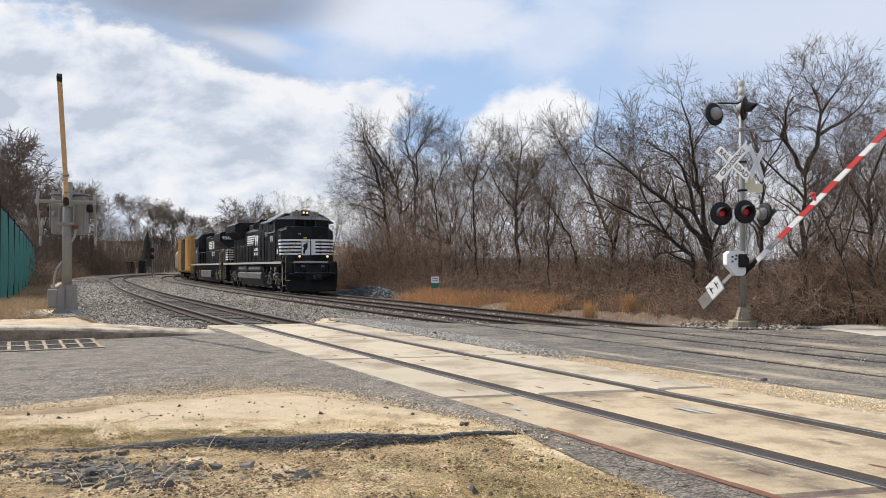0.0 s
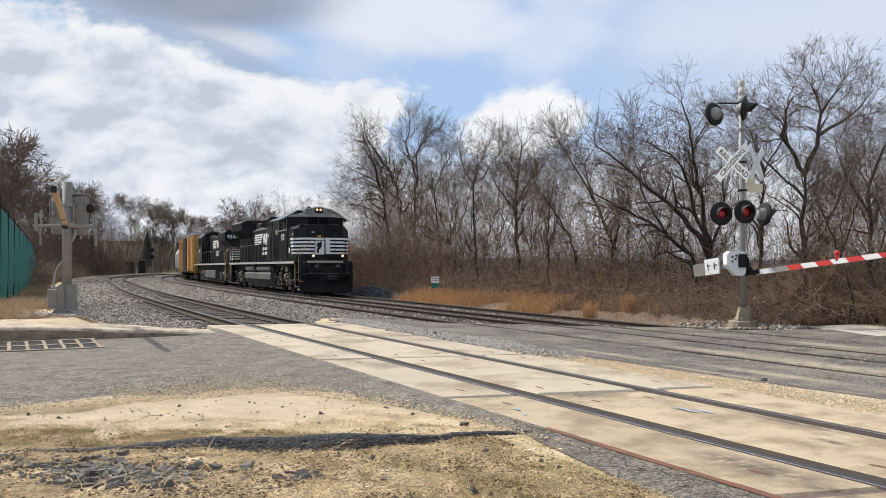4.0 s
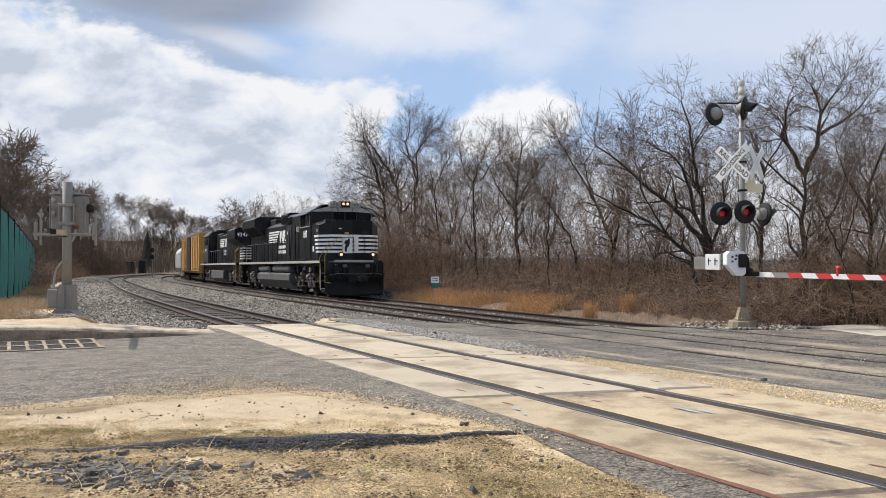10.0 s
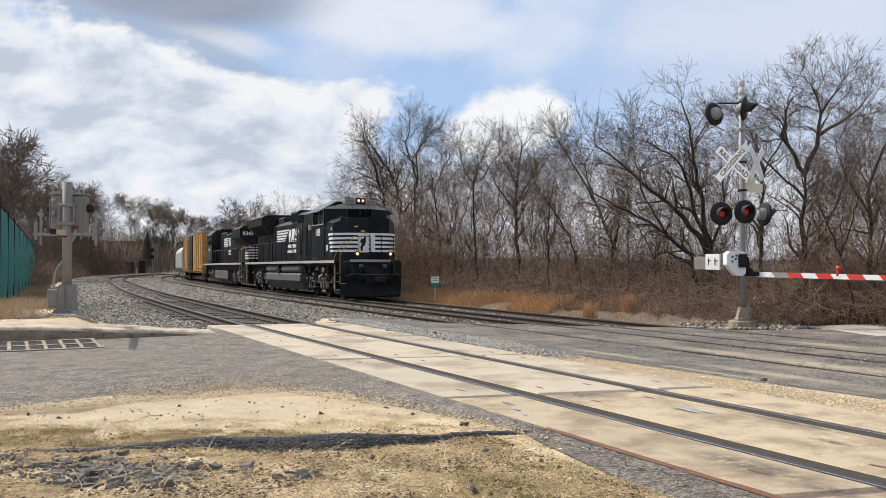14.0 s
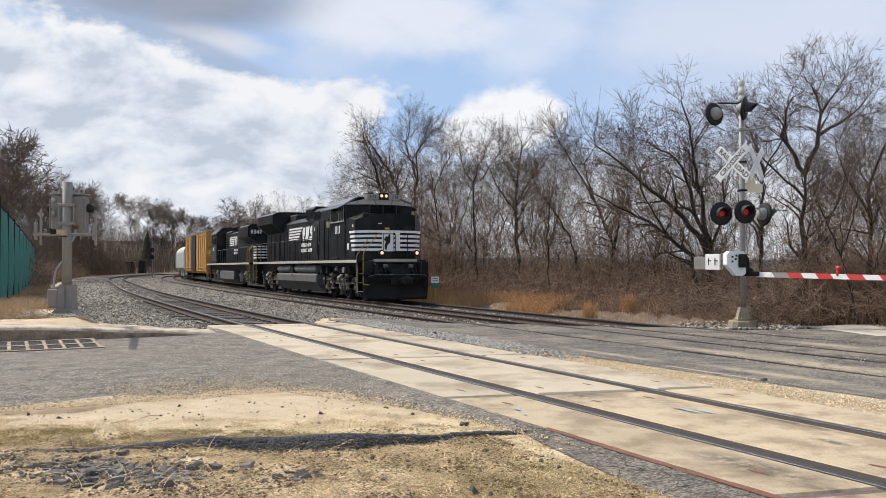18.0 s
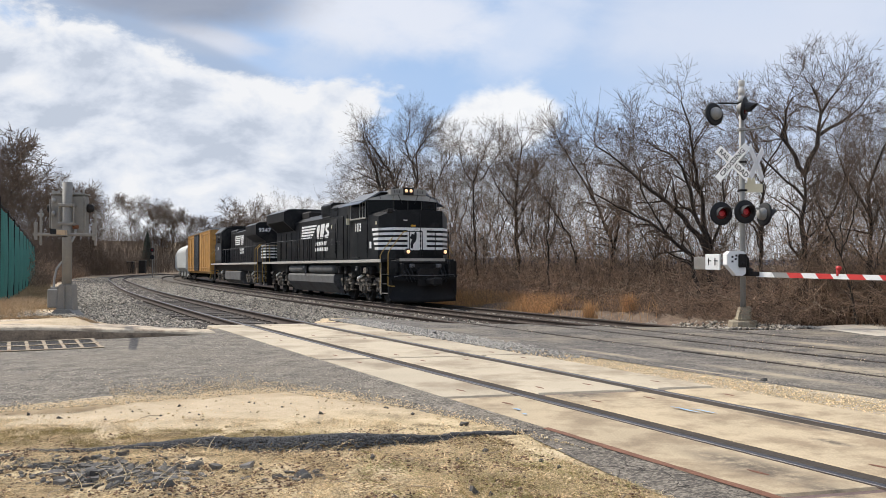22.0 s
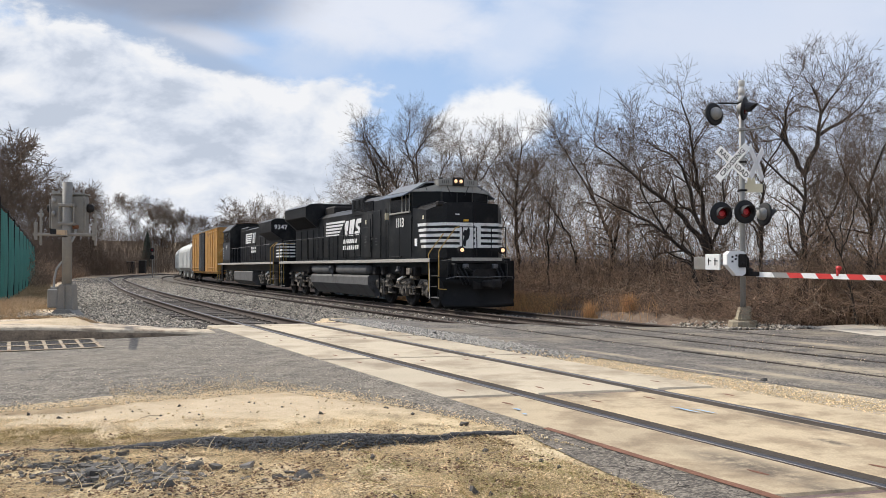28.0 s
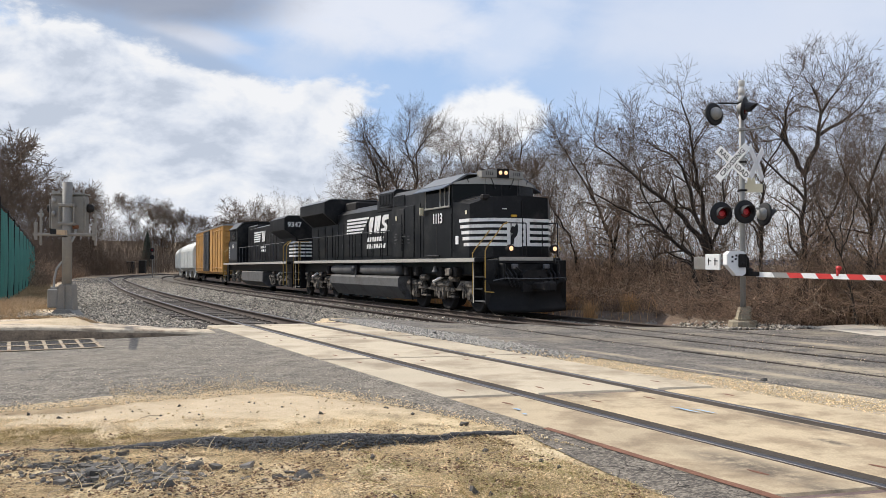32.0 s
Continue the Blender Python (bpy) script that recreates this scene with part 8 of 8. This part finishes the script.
def bough_tree(seed, h, stems_n, lean=0.08, wide=0.3):
    """Main limbs of an ordinary tree: one or more trunks that fork once or twice."""
    rng = np.random.RandomState(seed)
    out = []
    for k in range(stems_n):
        a = rng.uniform(0, 6.28) if stems_n == 1 else k * 6.28 / stems_n + rng.uniform(-0.5, 0.5)
        sp = 0.12 * (stems_n > 1)
        foot = np.array([math.cos(a) * sp, math.sin(a) * sp, -0.3])
        dirn = np.array([math.cos(a), math.sin(a), 0]) * (lean + 0.10 * (stems_n > 1))
        fork = h * rng.uniform(0.35, 0.5)
        mid = foot + dirn * fork * 0.5 + np.array([0, 0, fork * 0.55]) + rng.normal(0, 0.1, 3) * h / 10
        p = foot + dirn * fork + np.array([0, 0, fork])
        r = 0.013 * h * rng.uniform(0.8, 1.1) / stems_n ** 0.5
        out.append(([foot, mid, p], r))
        for j in range(3):
            b = a + j * 2.1 + rng.uniform(-0.5, 0.5)
            e = p + np.array([math.cos(b) * wide * h * 0.45, math.sin(b) * wide * h * 0.45, (h - fork) * rng.uniform(0.45, 0.6)])
            t = e + np.array([math.cos(b) * wide * h * rng.uniform(0, 0.35), math.sin(b) * wide * h * rng.uniform(0, 0.35), (h - fork) * rng.uniform(0.3, 0.45)])
            out.append(([p, e, t], r * rng.uniform(0.45, 0.7)))
    return out


# trees of the belt that stand out: place along the line and offset, then their main limbs (across, behind, up)
STANDING = (
    (47.3, 14.5, 1.25, (([(0, 0, -.3), (0, 0, 2.6), (-.35, 0, 6.1), (-1.2, .3, 9.0), (-1.7, .3, 10.6)], .15), ([(-.1, 0, 4.7), (-1.4, .5, 5.6), (-2.6, .4, 6.0)], .06),
                       ([(.6, -.3, -.3), (.7, -.3, 6.0), (.1, -.3, 7.8), (-1.4, -.2, 10.2)], .14), ([(1.5, .2, -.3), (1.55, .2, 6.4), (1.7, .2, 7.4), (1.6, .2, 9.2), (2.5, .2, 10.6)], .13),
                       ([(1.7, .2, 7.4), (1.0, .2, 9.6), (1.2, .2, 11.2)], .07), ([(.7, -.3, 6.0), (-.6, -.6, 7.2), (-2.2, -.6, 8.0)], .06))),
    (39.0, 14.5, 1.0, (([(0, 0, -.3), (-.2, 0, 3.0), (-.5, 0, 6.0), (.15, 0, 7.6), (.5, 0, 8.7)], .09), ([(-.5, 0, 6.0), (-.8, .2, 7.4)], .045))),
    (35.0, 14.6, 1.0, (([(0, 0, -.3), (-.2, 0, 3.2), (-.3, 0, 6.1), (-.8, 0, 7.0), (-1.0, 0, 8.1)], .10), ([(-.3, 0, 6.1), (.15, 0, 7.3), (.35, 0, 8.2)], .06), ([(.0, 0, 6.2), (.7, .2, 7.2), (1.1, .2, 7.8)], .05))),
    (31.0, 14.5, 1.0, (([(0, 0, -.3), (0, 0, 2.4), (-.1, 0, 5.1), (0, 0, 6.0), (.2, 0, 7.5)], .15), ([(0, 0, 5.6), (-.8, .1, 7.2)], .07), ([(-.1, 0, 4.8), (.95, .3, 6.3), (1.6, .3, 7.2)], .07), ([(0, 0, 4.2), (-1.0, -.3, 5.6), (-1.4, -.3, 6.6)], .06))),
    (24.8, 14.5, 1.0, (([(.3, 0, -.3), (.55, 0, 2.6), (-.2, 0, 4.5), (-1.1, 0, 6.1), (-1.6, 0, 7.1)], .11), ([(-.5, 0, -.3), (-1.1, 0, 3.0), (-2.1, 0, 4.5), (-2.6, .2, 5.6)], .07),
                       ([(1.1, .2, -.3), (1.2, .2, 4.1), (1.0, .2, 6.1)], .07), ([(-.2, 0, 4.5), (-.5, .4, 6.0), (.1, .4, 7.0)], .05), ([(-1.8, .5, -.3), (-1.9, .5, 3.6), (-1.5, .5, 6.6)], .06))),
    (18.9, 14.5, 1.05, (([(.1, 0, -.3), (.05, 0, 2.1)], .19), ([(.05, 0, 1.9), (-.3, 0, 2.8), (-1.2, .2, 3.9), (-2.5, .3, 5.1), (-3.5, .3, 5.9)], .12), ([(-.2, 0, -.3), (-.5, 0, 2.1), (-1.4, -.2, 2.8), (-2.6, -.2, 3.6), (-3.7, -.3, 4.2)], .11),
                       ([(.05, 0, 2.1), (-.3, 0, 3.2), (-.7, 0, 4.7), (-1.0, 0, 5.4), (-1.9, 0, 6.0)], .10), ([(.05, .1, 2.1), (-.1, .2, 3.7), (-.4, .2, 5.4), (-.5, .2, 6.6), (-.8, .2, 7.5)], .11), ([(-1.4, -.2, 2.8), (-2.3, -.5, 4.4), (-2.5, -.5, 6.0)], .05), ([(.05, 0, 2.1), (.6, .2, 4.0), (.5, .2, 5.6)], .07))),
    (16.8, 14.5, .95, (([(0, 0, -.3), (.1, 0, 2.6), (.2, 0, 4.8), (.75, 0, 5.8), (1.0, 0, 6.6)], .09), ([(.2, 0, 4.8), (-.2, .1, 6.2), (-.7, .1, 6.8)], .05), ([(.1, 0, 2.6), (-.5, .2, 4.2), (-.4, .2, 5.4)], .05))),
    (15.1, 14.5, 1.0, (([(0, 0, -.3), (-.05, 0, 2.7), (.05, 0, 4.6)], .16), ([(.05, 0, 4.5), (-.25, 0, 5.1), (-.65, 0, 5.7), (-.3, 0, 6.9)], .09), ([(.05, 0, 4.6), (.4, 0, 5.7), (.5, 0, 6.4), (.25, 0, 7.2)], .10), ([(.4, 0, 5.7), (1.05, .2, 6.1), (1.9, .2, 6.9)], .07), ([(0, 0, 2.5), (.6, 0, 3.2), (1.4, 0, 3.4)], .05), ([(0, 0, 3.8), (-1.0, .3, 5.0), (-1.7, .3, 6.0)], .05), ([(.5, 0, 6.4), (1.0, -.2, 7.2)], .05))),
    (13.0, 14.6, 1.0, (([(0, 0, -.3), (-.1, 0, 2.4), (-.1, 0, 4.0), (.3, 0, 5.1), (.6, 0, 5.7)], .10), ([(-.1, 0, 3.2), (-.7, .2, 4.6), (-.9, .2, 5.4)], .05))),
)
TREES = []
for k, (h, cnt, wide) in enumerate(((7.0, 2, 0.30), (6.4, 1, 0.34), (7.4, 3, 0.26), (6.0, 1, 0.3), (5.6, 2, 0.3))):
    a, b = grow(bough_tree(61 + k, 10.0, cnt, 0.10, wide), 71 + k, 1.2, 0.66)
    TREES.append((stick_mesh("trunk", a, BARK, 6), stick_mesh("crown", b, TWIG, 3)))
# lighter trees for the far woods
FAR_TREES = []
for k in range(5):
    a, b = grow(bough_tree(81 + k, 10.0, 1 + k % 2, 0.08, (0.34, 0.42, 0.30, 0.46, 0.36)[k]), 91 + k, 1.7, 0.95 if k < 3 else 0.6, fine=0.021, levels=2)
    FAR_TREES.append((stick_mesh("trunk", a, BARK, 5), stick_mesh("crown", b, TWIG, 3)))


def tree(x, y, h, kind, far=False, label="leafless deciduous tree with spreading grey-brown branches", group="bare trees beside the track", wide=1.0):
    s_, o_ = plan([x], [y])
    z = float(ground_z(s_, o_)[0])
    t = thing("tree", label, "tree", group=group)
    t.matrix_world = Matrix.Translation((x, y, z)) @ Matrix.Rotation(rs.uniform(0, 6.28), 4, "Z") @ Matrix.Diagonal((h / 10 * wide, h / 10 * wide, h / 10, 1))
    kinds = FAR_TREES if far else TREES
    tr, cr = kinds[kind % len(kinds)]
    part("trunk", tr, None, t)
    part("crown", cr, None, t)
    return t


for i, (s, o, spread, limbs) in enumerate(STANDING):
    x, y, _ = along(s, o)
    t = thing("tree", ("large leafless tree with a wide twiggy crown and several dark trunks", "small leafless forked tree rising above the brush", "slender leafless tree with a forked top", "upright leafless tree with one dark trunk",
                       "cluster of thin leafless trunks leaning along the track", "sprawling leafless tree with long arching limbs", "thin leafless tree with a forked crown", "tall leafless tree with a broad spreading crown",
                       "leafless young tree at the edge of the belt")[i], "tree", group="bare trees beside the track")
    t.matrix_world = Matrix.Translation((float(x), float(y), float(ground_z(np.array([s]), np.array([o]))[0])))
    a, b = grow(limbs, 31 + i, spread, 1.12, lift=0.93, girth=1.45 if i == 0 else 1.12)
    part("trunk", stick_mesh("trunk", a, BARK, 6), None, t)
    part("crown", stick_mesh("crown", b, TWIG, 3), None, t)
# lesser trees between and behind them
for s, o, h, k in ((12.2, 15.6, 5.4, 2), (11.0, 14.4, 4.8, 0), (13.8, 17.0, 6.2, 4), (9.6, 15.2, 5.0, 3), (16.2, 16.6, 6.0, 1), (22.3, 15.2, 5.6, 4), (29.0, 14.6, 6.0, 2), (37.0, 14.6, 6.4, 2), (10.4, 13.9, 4.4, 1), (12.8, 13.8, 4.6, 4)):
    x, y, _ = along(s, o)
    tree(float(x), float(y), h, k, label="leafless scrubby tree in the roadside belt", wide=1.1)
for i in range(13):
    s, o = 8 + 3.6 * i + rs.uniform(-0.9, 0.9), rs.uniform(15.2, 19.5)
    x, y, _ = along(s, o)
    tree(float(x), float(y), math.hypot(x, y) * rs.uniform(0.125, 0.175), i * 3 + 1, label="leafless tree with tangled limbs in the roadside belt", wide=0.9)
for i in range(7):
    s, o = rs.uniform(6, 62), rs.uniform(21, 36)
    x, y, _ = along(s, o)
    tree(float(x), float(y), min(math.hypot(x, y) * rs.uniform(0.11, 0.16), 9), i, label="leafless tree deeper in the roadside wood")
for s, o, h in ((91.6, 14, 9.5), (78.9, 14.5, 9.6), (71.5, 15, 8.4), (66, 14.2, 7.4), (61, 14.5, 7.8), (57, 17, 7.5), (84, 17, 7.5), (98, 16, 8)):
    x, y, _ = along(s, o)
    tree(float(x), float(y), h * 0.85, rs.randint(5))
# left of the bend, and beyond it
for x, y, h in ((-47.5, 88, 14), (-51, 95, 14.5), (-49.6, 105, 12.5), (-53.9, 118, 12.5), (-56, 125, 12.5), (-59, 134, 13), (-60, 142, 13), (-62, 150, 11), (-66, 190, 9.5), (-62.9, 197, 9.5), (-58, 203, 9), (-72, 196, 10), (-55, 206, 8), (-64, 194, 8.5), (-60.5, 200, 8.5), (-68, 199, 9.5),
                (-36.4, 150, 12.5), (-33, 152, 11), (-38, 158, 10), (-30, 145, 10), (-52, 215, 10), (-46, 212, 10), (-40, 180, 10)):
    tree(x, y, h, rs.randint(4), True, "leafless tree in the far wood beside the bend", "bare trees at the bend", wide=1.15)
for i in range(95):
    s, o = rs.uniform(62, 160), rs.uniform(-30, -10.5)
    x, y, _ = along(s, o)
    if x / y < -0.42 and i % 2:
        continue
    tree(float(x), float(y), (0.098 if x / y < -0.48 else 0.080 if x / y < -0.40 else 0.062) * math.hypot(x, y) * rs.uniform(0.7, 1.1), rs.randint(4), x / y > -0.42, "leafless tree in the far wood beside the bend", "bare trees at the bend", wide=1.2)


def thicket(name, label, n, s_rng, o_rng, h_rng, mat, r=0.009, arch=0.9, power=1.0, segs=4, zoff=0.0):
    """Tangled arching stems."""
    S = s_rng[0] + (s_rng[1] - s_rng[0]) * rs.rand(n) ** power
    O = rs.uniform(o_rng[0], o_rng[1], n)
    O = np.where((S < 13.4) & (O > 10) & (O < 13.6), O + 3.0, O)
    X, Y, _ = along(S, O)
    Z = ground_z(S, O) + zoff
    lump = 0.55 + 0.9 * np.clip(np.array([noise.noise((a / 3.0, b / 2.0, 8.1)) for a, b in zip(S, O)]) + 0.35, 0, 1)
    h = rs.uniform(h_rng[0], h_rng[1], n) * lump
    a = rs.uniform(0, 6.28, n)
    l = rs.uniform(0.2, 1.0, n) * arch
    P, Q, A, B = [], [], [], []
    prev = np.stack([X, Y, Z - 0.05], 1)
    for k in range(segs):
        f = (k + 1) / segs
        nxt = np.stack([X + np.cos(a) * l * h * f ** 1.4, Y + np.sin(a) * l * h * f ** 1.4, Z + h * (f * 1.35 - 0.75 * l * f * f)], 1) + rs.normal(0, 0.05, (n, 3)) * h[:, None]
        P.append(prev), Q.append(nxt)
        A.append(np.full(n, r * (1 - 0.65 * k / segs))), B.append(np.full(n, r * (1 - 0.65 * f)))
        prev = nxt
        # side shoots
        m = n // 2
        pick = rs.choice(n, m, False)
        d = np.clip(rs.normal(0, 0.26, (m, 3)), -0.5, 0.5) * np.minimum(h[pick], 2.6)[:, None]
        d[:, 2] = np.abs(d[:, 2]) * 0.7
        P.append(nxt[pick]), Q.append(nxt[pick] + d)
        A.append(np.full(m, r * 0.55)), B.append(np.full(m, r * 0.3))
    return tagged(part(name, stems(name, np.concatenate(P), np.concatenate(Q), np.concatenate(A), np.concatenate(B), mat)), label, "brush", kind="stuff")


thicket("bramble_thicket", "tangled brown bramble thicket at the foot of the trees", 7500, (2, 60), (12.2, 15.5), (0.7, 1.9), BRAMBLE, r=0.011, arch=1.6, power=1.3, segs=5)
thicket("bramble_thicket", "low dead weeds and brambles along the verge", 9000, (2, 45), (11.3, 13.4), (0.25, 0.8), BRAMBLE, r=0.008, arch=1.7, power=1.1)
thicket("brush", "thin upright saplings under the trees", 600, (2, 64), (13.5, 20), (1.8, 5.0), TWIG, r=0.011, arch=0.45, power=1.1, segs=6)
thicket("brush", "grey-brown brush at the back of the wood", 3600, (-12, 80), (22, 60), (1.2, 2.8), TWIG, r=0.016, arch=0.6)
thicket("brush", "tall red-brown shrubs crowding the trees", 1700, (22, 56), (12.8, 17.5), (1.8, 5.4), BRAMBLE, r=0.0085, arch=0.5, segs=7)
thicket("brush", "tall brown shrubs behind the signal", 800, (5, 28), (13.8, 18), (1.6, 4.0), BRAMBLE, r=0.009, arch=0.6, segs=7)
thicket("brush", "dense brown shrubs beside the footway", 900, (7.5, 15.5), (13.6, 16.5), (1.4, 3.2), BRAMBLE, r=0.008, arch=0.7, segs=7)
thicket("brush", "dense reddish shrubs under the large tree", 1150, (36, 52), (12.6, 15.5), (2.4, 5.8), BRAMBLE, r=0.009, arch=0.55, segs=7)
thicket("canes", "bleached bramble canes arching out of the thicket", 70, (4, 40), (11.9, 13.2), (1.0, 2.0), DRY_STICK, r=0.008, arch=1.5, segs=7)
thicket("brush", "bare shrubs in the wood behind", 3000, (2, 70), (15.5, 22), (0.6, 2.1), BRAMBLE, r=0.013, arch=0.7)
thicket("brush", "bare shrubs beside the far track", 2600, (44, 120), (11.5, 18), (0.8, 2.6), BRAMBLE, r=0.016, arch=0.7)
thicket("brush", "brown shrubs on the bank by the bend", 10000, (52, 170), (-24, -6.2), (1.4, 5.0), TWIG, r=0.014, arch=0.45, segs=5)
thicket("brush", "low brown brush between the fence and the track", 4500, (50, 130), (-9.5, -5.0), (0.5, 1.8), BRAMBLE, r=0.016, arch=0.8)
thicket("brush", "brown shrubs beyond the bend", 7000, (150, 215), (-26, -6), (1.0, 4.5), TWIG, r=0.022, arch=0.5)
thicket("brush", "brown shrubs inside the bend", 3500, (100, 190), (12.5, 26), (1.0, 4.0), TWIG, r=0.025, arch=0.7)


# one dark conifer in the far wood
def conifer(x, y, z, h):
    t = thing("conifer", "dark evergreen conifer among bare trees", "tree", pose(x, y, z))
    part("trunk", M().cyl((0, 0, 0), (0, 0, h), 0.22, 0.03, n=7), BARK, t)
    P, Q, A, B = [], [], [], []
    for i in range(900):
        f = rs.rand() ** 0.7
        a, r = rs.uniform(0, 6.28), (1 - f) * h * 0.27 * rs.uniform(0.4, 1.0) + 0.15
        P.append((math.cos(a) * r * 0.2, math.sin(a) * r * 0.2, f * h)), Q.append((math.cos(a) * r, math.sin(a) * r, f * h - r * 0.3))
        A.append(0.16), B.append(0.05)
    part("crown", stems("crown", P, Q, A, B, EVERGREEN, 4), None, t, "dark green needled boughs")


conifer(-60.0, 172.0, 1.0, 7.0)


# ---- what moves ----
def motions():
    # the train rolls slowly towards the crossing
    for ob, back, half in TRAIN:
        walk(ob, [(t, vehicle_pose(s + back, half)) for t, s in zip(TRAIN_T, TRAIN_S)])
    # its wheels turn
    steps = [i * 32.0 / 40 for i in range(41)]
    for w, r in WHEELS:
        base = w.matrix_local.copy()
        flip = -1 if base.to_3x3()[0][0] < 0 else 1
        rows = []
        for t in steps:
            run = TRAIN_S[0] - np.interp(t, TRAIN_T, TRAIN_S)
            rows.append((t, base @ Matrix.Rotation(flip * run / r, 4, "Y")))
        walk(w, rows)
    # the far gate comes down
    fall = [(0.0, 38), (0.5, 32.2), (1.0, 27), (1.5, 22.9), (2.0, 19.2), (2.5, 15.9), (3.0, 13), (3.5, 9.8), (4.2, 5.2), (5.0, 0.3), (5.5, -0.6), (32.0, -0.6)]
    turn = radians(-62.7)
    walk(gate, [(t, Matrix.Translation(GATE_PIVOT) @ Matrix.Rotation(turn, 4, "Z") @ Matrix.Rotation(-radians(a), 4, "Y")) for t, a in fall])
    # the near gate comes down across its own lane
    fall = [(0.0, 42), (0.5, 37), (1.0, 32.5), (1.5, 28.8), (2.0, 25), (2.5, 21.5), (3.0, 18), (3.5, 13.6), (4.2, 6.5), (5.0, -0.5), (5.5, -1.5), (32.0, -1.5)]
    walk(gate2, [(t, Matrix.Translation(GATE2_PIVOT) @ Matrix.Rotation(radians(-69.6), 4, "Z") @ Matrix.Rotation(-radians(a), 4, "Y")) for t, a in fall])
    # the clouds drift
    walk(clouds, [(0.0, pose(0, 0, 0, 0, 0, 0)), (32.0, pose(0, 0, 0, 0, 0, 3.1))])


motions()
